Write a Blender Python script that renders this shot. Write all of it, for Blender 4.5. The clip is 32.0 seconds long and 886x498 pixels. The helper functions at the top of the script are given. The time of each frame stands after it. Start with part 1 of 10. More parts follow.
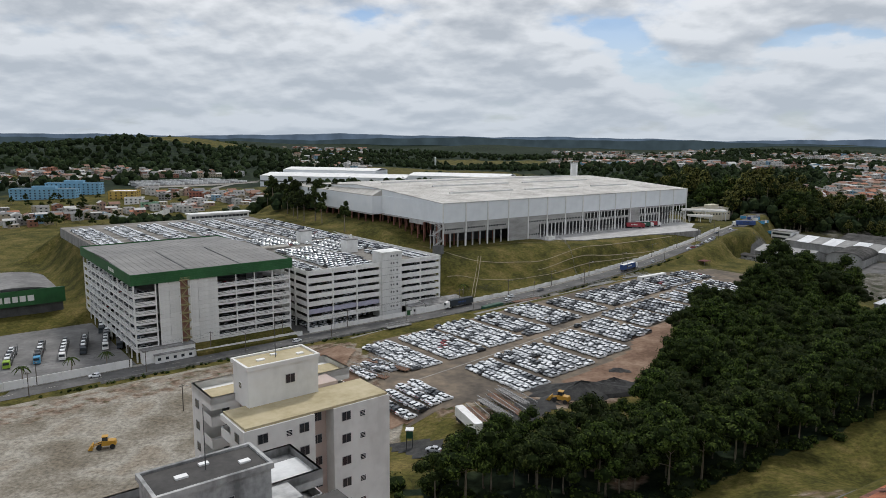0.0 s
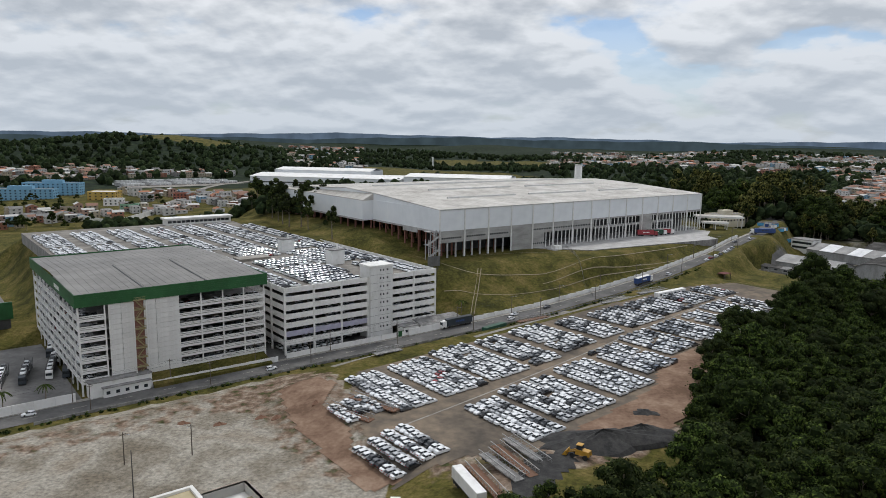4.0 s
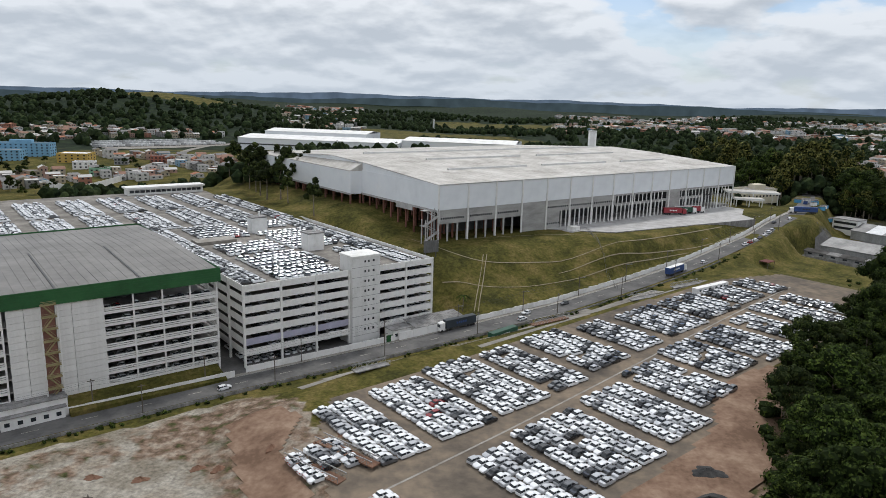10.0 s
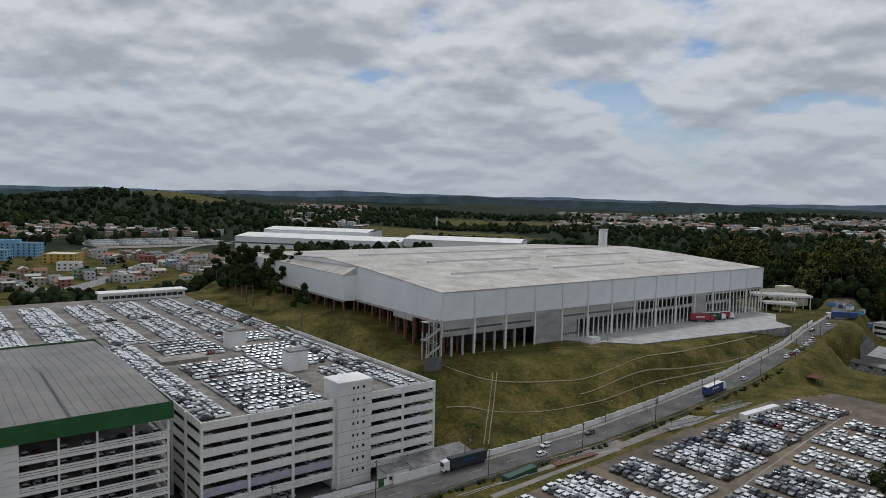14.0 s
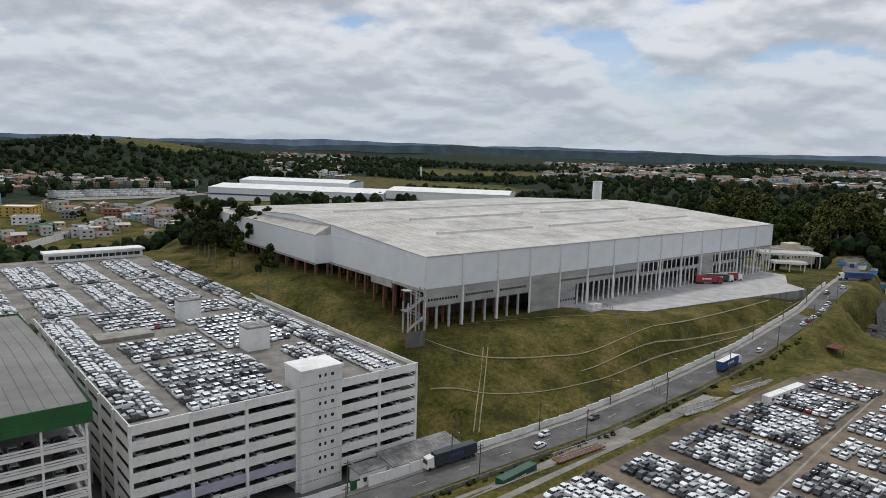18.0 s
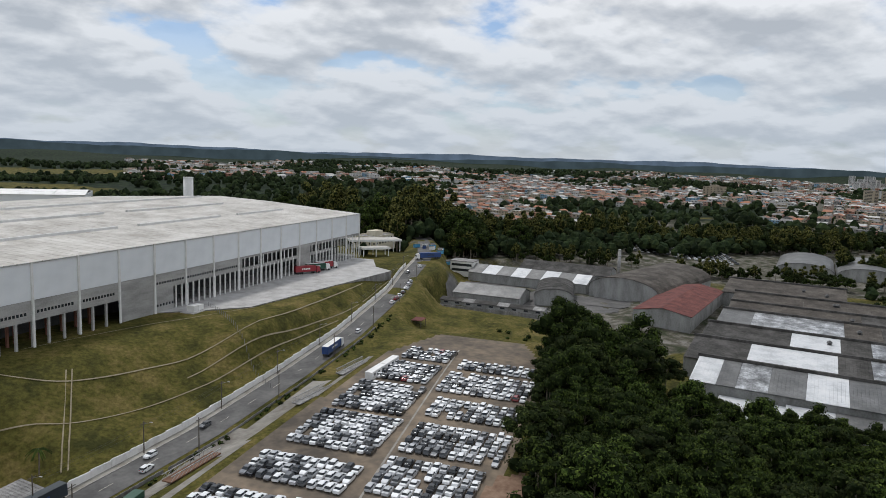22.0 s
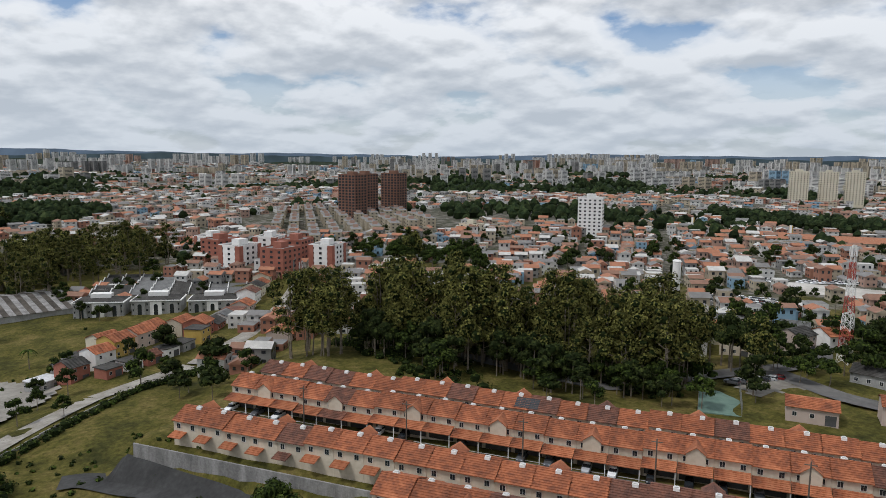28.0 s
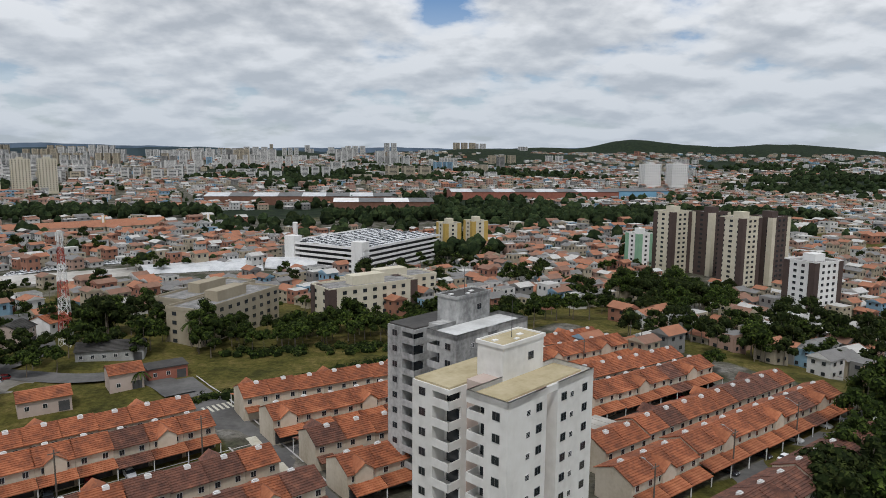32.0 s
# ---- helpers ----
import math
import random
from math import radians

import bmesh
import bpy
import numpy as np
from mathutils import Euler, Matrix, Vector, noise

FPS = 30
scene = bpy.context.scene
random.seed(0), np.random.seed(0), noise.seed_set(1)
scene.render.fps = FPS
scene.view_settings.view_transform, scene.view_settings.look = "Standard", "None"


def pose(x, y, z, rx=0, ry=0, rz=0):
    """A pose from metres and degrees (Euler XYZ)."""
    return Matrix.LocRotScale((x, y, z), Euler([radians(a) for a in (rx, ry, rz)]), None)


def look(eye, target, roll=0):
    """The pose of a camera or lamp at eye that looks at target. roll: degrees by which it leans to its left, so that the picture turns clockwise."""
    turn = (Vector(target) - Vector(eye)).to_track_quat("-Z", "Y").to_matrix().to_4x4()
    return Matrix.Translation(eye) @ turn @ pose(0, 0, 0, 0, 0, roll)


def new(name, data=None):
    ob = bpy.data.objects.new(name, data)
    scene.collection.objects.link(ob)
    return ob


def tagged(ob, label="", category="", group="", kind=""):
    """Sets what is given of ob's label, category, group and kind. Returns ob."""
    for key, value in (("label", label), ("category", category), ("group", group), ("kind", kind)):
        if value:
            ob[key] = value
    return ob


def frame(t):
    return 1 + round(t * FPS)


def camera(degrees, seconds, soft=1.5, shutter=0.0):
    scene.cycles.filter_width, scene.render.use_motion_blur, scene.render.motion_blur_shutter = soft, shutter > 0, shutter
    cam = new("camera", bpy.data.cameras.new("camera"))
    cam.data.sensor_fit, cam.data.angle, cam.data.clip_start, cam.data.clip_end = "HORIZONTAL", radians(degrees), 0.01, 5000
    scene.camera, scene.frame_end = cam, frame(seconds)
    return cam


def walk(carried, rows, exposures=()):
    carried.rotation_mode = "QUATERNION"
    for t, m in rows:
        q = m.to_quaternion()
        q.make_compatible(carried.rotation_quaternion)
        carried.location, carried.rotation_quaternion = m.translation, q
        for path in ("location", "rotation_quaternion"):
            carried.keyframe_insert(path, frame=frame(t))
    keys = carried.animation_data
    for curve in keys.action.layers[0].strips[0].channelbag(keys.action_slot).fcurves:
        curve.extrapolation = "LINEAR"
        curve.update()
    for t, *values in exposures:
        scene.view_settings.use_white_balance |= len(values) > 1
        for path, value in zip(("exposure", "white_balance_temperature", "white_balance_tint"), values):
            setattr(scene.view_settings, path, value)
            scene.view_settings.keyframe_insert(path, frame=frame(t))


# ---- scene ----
cam = camera(65.2, 32.0, 0.35)
PATH = [
    (0, (11.463, -32.265, 86.884), (11.421, -30.291, 86.566), 0.5),
    (0.5, (11.367, -27.126, 86.901), (11.327, -25.152, 86.583), 0.5),
    (1, (11.312, -22.1, 86.915), (11.273, -20.126, 86.597), 0.5),
    (1.5, (11.285, -17.225, 86.911), (11.247, -15.251, 86.593), 0.6),
    (2, (11.261, -12.492, 86.911), (11.224, -10.518, 86.593), 0.7),
    (2.5, (11.216, -7.882, 86.899), (11.18, -5.908, 86.583), 0.6),
    (3, (11.154, -3.381, 86.866), (11.12, -1.407, 86.547), 0.8),
    (3.5, (11.105, 1.035, 86.813), (11.071, 3.009, 86.495), 0.8),
    (5.5, (11.093, 18.456, 86.281), (11.058, 20.43, 85.962), 1.1),
    (6, (11.022, 22.925, 86.199), (10.988, 24.899, 85.879), 1.1),
    (6.5, (10.835, 27.618, 86.169), (10.801, 29.588, 85.825), 1.2),
    (7, (10.707, 32.422, 86.154), (10.675, 34.387, 85.782), 1.3),
    (7.5, (10.71, 37.299, 86.23), (10.677, 39.261, 85.843), 1.2),
    (8, (10.719, 42.156, 86.303), (10.689, 44.116, 85.905), 1.4),
    (8.5, (10.69, 46.917, 86.37), (10.659, 48.876, 85.966), 1.4),
    (9, (10.547, 51.614, 86.41), (10.514, 53.571, 86.001), 1.4),
    (9.5, (10.497, 56.328, 86.457), (10.465, 58.284, 86.042), 1.5),
    (10, (10.416, 61.103, 86.524), (10.384, 63.057, 86.1), 1.6),
    (10.5, (10.305, 65.913, 86.609), (10.273, 67.866, 86.18), 1.5),
    (11, (10.143, 70.744, 86.677), (10.111, 72.701, 86.267), 1.6),
    (11.5, (10.009, 75.541, 86.728), (9.971, 77.517, 86.422), 1.5),
    (12, (9.965, 80.25, 86.753), (9.92, 82.241, 86.57), 1.5),
    (12.5, (9.922, 84.858, 86.739), (9.872, 86.856, 86.675), 1.5),
    (13, (9.824, 89.35, 86.743), (9.774, 91.349, 86.711), 1.5),
    (13.5, (9.659, 93.702, 86.768), (9.61, 95.7, 86.68), 1.4),
    (14, (9.456, 98.01, 86.796), (9.407, 100.003, 86.644), 1.4),
    (14.5, (9.245, 102.36, 86.808), (9.194, 104.353, 86.651), 1.5),
    (15, (9.104, 106.785, 86.788), (9.053, 108.764, 86.506), 1.5),
    (15.5, (9.028, 111.286, 86.81), (8.976, 113.263, 86.514), 1.5),
    (17.5, (8.744, 129.077, 86.961), (8.69, 131.054, 86.662), 1.6),
    (18, (8.863, 132.705, 86.972), (8.862, 134.684, 86.677), 1.6),
    (18.5, (8.843, 135.123, 86.852), (9.024, 137.094, 86.561), 1.7),
    (19, (8.858, 136.652, 86.697), (9.179, 138.605, 86.412), 1.6),
    (19.5, (8.973, 137.514, 86.423), (9.417, 139.443, 86.14), 1.7),
    (20, (9.043, 138.005, 86.077), (9.61, 139.902, 85.799), 1.7),
    (20.5, (9.005, 138.28, 85.724), (9.7, 140.135, 85.449), 1.9),
    (21, (8.884, 138.482, 85.391), (9.702, 140.286, 85.119), 2.0),
    (21.5, (8.892, 138.707, 85.213), (9.839, 140.448, 84.945), 1.9),
    (22, (9.192, 138.994, 85.156), (10.265, 140.661, 84.89), 2.1),
    (22.5, (9.577, 139.39, 85.086), (10.826, 140.93, 84.824), 1.9),
    (23, (9.815, 139.845, 85.022), (11.241, 141.222, 84.763), 2.0),
    (23.5, (9.791, 140.308, 84.989), (11.398, 141.471, 84.735), 1.8),
    (24, (9.763, 140.696, 84.994), (11.522, 141.613, 84.744), 1.7),
    (24.5, (9.849, 140.851, 85.091), (11.721, 141.509, 84.841), 1.6),
    (26.5, (10.387, 140.958, 85.747), (12.33, 140.561, 85.489), 0.9),
    (27, (10.368, 140.916, 85.752), (12.232, 140.24, 85.491), 0.8),
    (27.5, (10.127, 140.778, 85.714), (11.874, 139.841, 85.451), 0.7),
    (28, (9.816, 140.56, 85.699), (11.406, 139.376, 85.432), 0.5),
    (28.5, (9.651, 140.49, 85.709), (11.051, 139.086, 85.439), 0.4),
    (29, (9.703, 140.713, 85.765), (10.89, 139.126, 85.492), 0.4),
    (29.5, (9.662, 141.024, 85.797), (10.61, 139.285, 85.521), 0.4),
    (30, (9.55, 141.279, 85.788), (10.238, 139.422, 85.509), 0.3),
    (30.5, (9.564, 141.411, 85.838), (10.008, 139.481, 85.557), 0.3),
    (31, (9.691, 141.557, 85.847), (9.912, 139.59, 85.565), 0.4),
    (31.5, (9.891, 141.741, 85.817), (9.861, 139.761, 85.535), 0.5),
    (32, (10.137, 141.9, 85.809), (9.897, 139.935, 85.524), 0.5),
]
walk(cam, [(t, look(eye, target, roll)) for t, eye, target, roll in PATH], exposures=[(0, -0.52, 6230, 10), (6, -0.48, 6230, 10), (9, -0.42, 6230, 10), (11, -0.32, 6250, 10), (12, -0.6, 6200, 10), (13, -1.06, 6120, 10), (14, -0.94, 6150, 10), (15, -0.8, 6200, 10), (18, -0.6, 6230, 10), (24, -0.5, 6230, 10), (28, -0.46, 6230, 10), (29, -0.52, 6200, 10), (32, -0.58, 6220, 10)])


# ---------------------------------------------------------------- sky and sun
SUN_AZ, SUN_EL = 12.0, 58.0
world = bpy.data.worlds.new("sky")
scene.world = world
world.use_nodes = True
wn, wl = world.node_tree.nodes, world.node_tree.links
wn.clear()
w_out = wn.new("ShaderNodeOutputWorld")
w_bg = wn.new("ShaderNodeBackground")
w_sky = wn.new("ShaderNodeTexSky")
w_sky.sky_type, w_sky.sun_disc = "NISHITA", False
w_sky.sun_elevation, w_sky.sun_rotation = radians(SUN_EL), radians(SUN_AZ)
w_bg.inputs["Strength"].default_value = 0.1
w_co = wn.new("ShaderNodeTexCoord")
w_sep = wn.new("ShaderNodeSeparateXYZ")
wl.new(w_co.outputs["Generated"], w_sep.inputs[0])


def w_math(op, a, b=None):
    n = wn.new("ShaderNodeMath")
    n.operation = op
    for i, v in enumerate((a, b)):
        if v is None:
            continue
        if isinstance(v, (int, float)):
            n.inputs[i].default_value = v
        else:
            wl.new(v, n.inputs[i])
    return n.outputs[0]


# a cloud layer seen in perspective: the direction is laid out on a flat deck
w_up = w_math("ADD", w_math("MAXIMUM", w_sep.outputs[2], 0.0), 0.3)
w_flat = wn.new("ShaderNodeCombineXYZ")
wl.new(w_math("DIVIDE", w_sep.outputs[0], w_up), w_flat.inputs[0])
wl.new(w_math("DIVIDE", w_sep.outputs[1], w_up), w_flat.inputs[1])


def w_noise(scale, detail, rough, offset, distortion=0.0, nearer=1.0):
    mp = wn.new("ShaderNodeMapping")
    mp.inputs["Location"].default_value = offset
    mp.inputs["Scale"].default_value = (nearer, nearer, 1)
    wl.new(w_flat.outputs[0], mp.inputs["Vector"])
    n = wn.new("ShaderNodeTexNoise")
    n.inputs["Scale"].default_value = scale
    n.inputs["Detail"].default_value = detail
    n.inputs["Roughness"].default_value = rough
    n.inputs["Distortion"].default_value = distortion
    wl.new(mp.outputs[0], n.inputs["Vector"])
    return n.outputs["Fac"]


def w_ramp(fac, stops):
    r = wn.new("ShaderNodeValToRGB")
    while len(r.color_ramp.elements) < len(stops):
        r.color_ramp.elements.new(0.5)
    for e, (p, c) in zip(r.color_ramp.elements, stops):
        e.position, e.color = p, (*c, 1)
    wl.new(fac, r.inputs[0])
    return r.outputs[0]


# heaps of cloud: density, and the same a little nearer to the zenith, whose difference lights the tops
w_d0 = w_noise(2.9, 10, 0.5, (3.1, 7.7, 0))
w_d1 = w_noise(2.9, 10, 0.5, (3.1, 7.7, 0), 0.0, 0.97)
w_wide = w_noise(0.8, 3, 0.5, (5.3, 1.9, 2.0))
w_dens = w_math("ADD", w_d0, w_math("MULTIPLY", w_math("SUBTRACT", w_wide, 0.5), 0.4))
w_cover = w_ramp(w_dens, [(0.33, (0, 0, 0)), (0.4, (0.8, 0.8, 0.8)), (0.46, (1, 1, 1))])
w_tops = w_math("MULTIPLY", w_math("SUBTRACT", w_d0, w_d1), 2.3)
w_shade = w_math("ADD", w_math("ADD", w_math("MULTIPLY", w_math("SUBTRACT", 0.54, w_dens), 0.8), 0.5), w_tops)
w_cloud = w_ramp(w_shade, [(0.3, (6.6, 7.0, 7.5)), (0.43, (8.2, 8.5, 8.9)), (0.53, (9.8, 10.0, 10.2)), (0.66, (11.9, 12.0, 12.1))])
w_low = w_ramp(w_sep.outputs[2], [(0.0, (1, 1, 1)), (0.09, (0.6, 0.6, 0.6)), (0.2, (0, 0, 0))])
w_haze = wn.new("ShaderNodeMixRGB")
w_haze.inputs[2].default_value = (7.0, 7.8, 8.6, 1)
wl.new(w_math("MULTIPLY", w_low, 0.7), w_haze.inputs[0])
wl.new(w_cloud, w_haze.inputs[1])
w_mix = wn.new("ShaderNodeMixRGB")
wl.new(w_math("MAXIMUM", w_cover, w_math("MULTIPLY", w_low, 0.8)), w_mix.inputs[0])
w_blue = wn.new("ShaderNodeMixRGB")
w_blue.blend_type = "MULTIPLY"
w_blue.inputs[0].default_value = 1.0
w_blue.inputs[2].default_value = (1.05, 1.2, 1.4, 1)
wl.new(w_sky.outputs[0], w_blue.inputs[1])
wl.new(w_blue.outputs[0], w_mix.inputs[1])
wl.new(w_haze.outputs[0], w_mix.inputs[2])
wl.new(w_mix.outputs[0], w_bg.inputs["Color"])
wl.new(w_bg.outputs[0], w_out.inputs[0])

sun = new("sun", bpy.data.lights.new("sun", "SUN"))
sun.data.energy, sun.data.angle, sun.data.color = 2.4, radians(8), (1.0, 0.96, 0.9)
_a, _e = radians(SUN_AZ), radians(SUN_EL)
sun.matrix_world = look((0, 0, 300), (-100 * math.sin(_a) * math.cos(_e), -100 * math.cos(_a) * math.cos(_e), 300 - 100 * math.sin(_e)))

# ---------------------------------------------------------------- materials
def mat(name, colors, scale=2.0, rough=0.8, metal=0.0, bump=0.0, bump_scale=None, detail=6, island=0.0, random_hue=None, coat=0.0, spec=0.5, streak=None):
    """Two-scale procedural surface: colors is a list of two or three linear colours mixed by noise at real-world scale."""
    m = bpy.data.materials.new(name)
    m.use_nodes = True
    n, l = m.node_tree.nodes, m.node_tree.links
    b = n["Principled BSDF"]
    co = n.new("ShaderNodeTexCoord")
    src = co.outputs["Object"]
    if streak:
        mp = n.new("ShaderNodeMapping")
        mp.inputs["Scale"].default_value = streak
        l.new(src, mp.inputs["Vector"])
        src = mp.outputs[0]
    n1 = n.new("ShaderNodeTexNoise")
    n1.inputs["Scale"].default_value, n1.inputs["Detail"].default_value, n1.inputs["Roughness"].default_value = 1.0 / scale, detail, 0.62
    l.new(src, n1.inputs["Vector"])
    n2 = n.new("ShaderNodeTexNoise")
    n2.inputs["Scale"].default_value, n2.inputs["Detail"].default_value = 7.3 / scale, 5
    l.new(co.outputs["Object"], n2.inputs["Vector"])
    mx = n.new("ShaderNodeMath")
    mx.operation = "MULTIPLY_ADD"
    mx.inputs[1].default_value, mx.inputs[2].default_value = 0.35, -0.175
    l.new(n2.outputs["Fac"], mx.inputs[0])
    ad = n.new("ShaderNodeMath")
    ad.operation = "ADD"
    l.new(n1.outputs["Fac"], ad.inputs[0])
    l.new(mx.outputs[0], ad.inputs[1])
    r = n.new("ShaderNodeValToRGB")
    while len(r.color_ramp.elements) < len(colors):
        r.color_ramp.elements.new(0.5)
    for i, (e, c) in enumerate(zip(r.color_ramp.elements, colors)):
        e.position = 0.33 + 0.34 * i / max(1, len(colors) - 1)
        e.color = (*c, 1)
    l.new(ad.outputs[0], r.inputs[0])
    out = r.outputs[0]
    if island or random_hue:
        rnd = n.new("ShaderNodeNewGeometry").outputs["Random Per Island"]
        if random_hue:
            ro = n.new("ShaderNodeValToRGB")
            ro.color_ramp.interpolation = "CONSTANT"
            while len(ro.color_ramp.elements) < len(random_hue):
                ro.color_ramp.elements.new(0.5)
            for e, (p, c) in zip(ro.color_ramp.elements, random_hue):
                e.position, e.color = p, (*c, 1)
            l.new(rnd, ro.inputs[0])
            mm = n.new("ShaderNodeMixRGB")
            mm.blend_type = "MULTIPLY"
            mm.inputs[0].default_value = 1.0
            l.new(out, mm.inputs[1])
            l.new(ro.outputs[0], mm.inputs[2])
            out = mm.outputs[0]
        else:
            hs = n.new("ShaderNodeHueSaturation")
            mv = n.new("ShaderNodeMath")
            mv.operation = "MULTIPLY_ADD"
            mv.inputs[1].default_value, mv.inputs[2].default_value = 2 * island, 1 - island
            l.new(rnd, mv.inputs[0])
            l.new(mv.outputs[0], hs.inputs["Value"])
            l.new(out, hs.inputs["Color"])
            out = hs.outputs[0]
    l.new(out, b.inputs["Base Color"])
    b.inputs["Roughness"].default_value, b.inputs["Metallic"].default_value = rough, metal
    b.inputs["Specular IOR Level"].default_value = spec
    if coat:
        b.inputs["Coat Weight"].default_value = coat
    if bump:
        bp = n.new("ShaderNodeBump")
        bp.inputs["Strength"].default_value, bp.inputs["Distance"].default_value = min(1, bump * 3), bump
        if bump_scale:
            n3 = n.new("ShaderNodeTexNoise")
            n3.inputs["Scale"].default_value, n3.inputs["Detail"].default_value = 1 / bump_scale, 6
            l.new(co.outputs["Object"], n3.inputs["Vector"])
            l.new(n3.outputs["Fac"], bp.inputs["Height"])
        else:
            l.new(ad.outputs[0], bp.inputs["Height"])
        l.new(bp.outputs[0], b.inputs["Normal"])
    return m


def objvar(m, amount=0.12):
    """Lets each object of the material differ a little in brightness."""
    n, l = m.node_tree.nodes, m.node_tree.links
    b = n["Principled BSDF"]
    src = b.inputs["Base Color"].links[0].from_socket
    inf = n.new("ShaderNodeObjectInfo")
    mv = n.new("ShaderNodeMath")
    mv.operation = "MULTIPLY_ADD"
    mv.inputs[1].default_value, mv.inputs[2].default_value = 2 * amount, 1 - amount
    l.new(inf.outputs["Random"], mv.inputs[0])
    hs = n.new("ShaderNodeHueSaturation")
    l.new(mv.outputs[0], hs.inputs["Value"])
    l.new(src, hs.inputs["Color"])
    l.new(hs.outputs[0], b.inputs["Base Color"])
    return m


def grey(v, w=0.0):
    return (v * (1 + w), v, v * (1 - w))


M_asphalt = mat("asphalt", [grey(0.085, .03), grey(0.12, .03), grey(0.155, .04)], 9, 0.9, bump=0.01, spec=0.2)
M_gravel = mat("gravel", [(0.16, 0.145, 0.125), (0.24, 0.225, 0.2), (0.32, 0.3, 0.27)], 12, 0.95, bump=0.03, spec=0.2)
M_lot = mat("lot_surface", [(0.082, 0.07, 0.058), (0.15, 0.122, 0.094), (0.25, 0.195, 0.14)], 20, 0.92, bump=0.02, spec=0.2)
M_concrete = mat("concrete", [grey(0.3, .04), grey(0.4, .03), grey(0.48, .02)], 6, 0.85, bump=0.01)
M_conc_dark = mat("weathered_concrete", [grey(0.13, .03), grey(0.22, .03), grey(0.33, .03)], 3, 0.9, streak=(1, 1, 0.25), bump=0.01)
M_white = mat("white_paint", [(0.66, 0.65, 0.62), (0.78, 0.77, 0.75), (0.83, 0.82, 0.8)], 8, 0.6, streak=(1, 1, 0.3))
M_band = mat("precast_white", [(0.64, 0.63, 0.6), (0.8, 0.79, 0.76), (0.86, 0.85, 0.82)], 7, 0.7, streak=(1, 1, 0.35))
M_clad = mat("white_cladding", [(0.72, 0.74, 0.76), (0.78, 0.8, 0.82), (0.82, 0.83, 0.84)], 30, 0.45)
M_whroof = mat("sheet_roof_white", [(0.3, 0.275, 0.24), (0.44, 0.415, 0.375), (0.56, 0.535, 0.495)], 14, 0.6, streak=(1, 1, 1))
M_grroof = mat("sheet_roof_grey", [(0.135, 0.128, 0.12), (0.175, 0.167, 0.157), (0.225, 0.215, 0.2)], 18, 0.6)
M_green = mat("green_fascia", [(0.012, 0.075, 0.02), (0.018, 0.1, 0.028), (0.025, 0.12, 0.035)], 8, 0.5)
# flat dark colour standing in for shade inside decks, docks and openings
M_dark = mat("interior_shade_dark", [grey(0.05), grey(0.07), grey(0.09)], 4, 0.9)
M_glass = mat("window_glass", [(0.02, 0.025, 0.03), (0.035, 0.04, 0.045)], 3, 0.08, spec=0.6)
M_rust = mat("rust_red_column", [(0.16, 0.07, 0.05), (0.24, 0.1, 0.07)], 2, 0.8)
M_tile = objvar(mat("clay_tile", [(0.15, 0.05, 0.025), (0.31, 0.1, 0.042), (0.43, 0.162, 0.075)], 4.0, 0.85, bump=0.03, bump_scale=0.3), 0.16)
M_tiledark = objvar(mat("stained_clay_tile", [(0.07, 0.032, 0.024), (0.14, 0.06, 0.04), (0.24, 0.1, 0.06)], 2.2, 0.9, bump=0.03, bump_scale=0.3), 0.14)
M_house = objvar(mat("cream_render", [(0.4, 0.335, 0.25), (0.52, 0.45, 0.35), (0.6, 0.53, 0.43)], 5, 0.85, streak=(1, 1, 0.4)), 0.08)
M_apt = mat("off_white_render", [(0.6, 0.585, 0.55), (0.72, 0.705, 0.67), (0.78, 0.77, 0.74)], 9, 0.8, streak=(1, 1, 0.25))
M_pink = mat("pink_beige_render", [(0.45, 0.36, 0.31), (0.53, 0.43, 0.38)], 6, 0.85)
M_roofbeige = mat("beige_waterproofing", [(0.36, 0.3, 0.17), (0.44, 0.37, 0.23), (0.5, 0.43, 0.28)], 5, 0.85)
M_grass = mat("grass_blades", [(0.05, 0.075, 0.018), (0.075, 0.1, 0.025), (0.12, 0.13, 0.04)], 4, 0.9)
M_leaf = objvar(mat("leaves", [(0.014, 0.024, 0.005), (0.032, 0.05, 0.009), (0.074, 0.098, 0.018)], 1.6, 0.9, island=0.45, spec=0.12), 0.42)
M_leafdark = objvar(mat("dark_leaves", [(0.011, 0.018, 0.006), (0.025, 0.035, 0.009), (0.055, 0.068, 0.016)], 1.6, 0.9, island=0.45, spec=0.12), 0.4)
M_leafmid = objvar(mat("fresh_leaves", [(0.017, 0.031, 0.006), (0.038, 0.061, 0.011), (0.084, 0.112, 0.021)], 1.6, 0.9, island=0.4, spec=0.12), 0.4)
M_euc = objvar(mat("olive_leaves", [(0.04, 0.044, 0.012), (0.095, 0.095, 0.024), (0.18, 0.17, 0.048)], 1.8, 0.9, island=0.45, spec=0.12), 0.3)
# near-black filler colour, painted as the shade inside crowns and shrubs
M_core = mat("crown_shade", [(0.009, 0.015, 0.005), (0.018, 0.027, 0.008)], 1.5, 0.95, spec=0.05)
M_trunk = mat("bark", [(0.12, 0.095, 0.072), (0.26, 0.22, 0.17)], 1, 0.95)
M_metal = mat("galvanised_steel", [grey(0.3), grey(0.42)], 1.5, 0.45, metal=0.6)
M_steel = mat("dark_steel", [grey(0.05), grey(0.08)], 1.5, 0.6)
M_wood = mat("old_pole_wood", [(0.08, 0.065, 0.05), (0.14, 0.12, 0.1)], 1, 0.9)
M_rubber = mat("tyre_rubber", [grey(0.02), grey(0.03)], 1, 0.9)

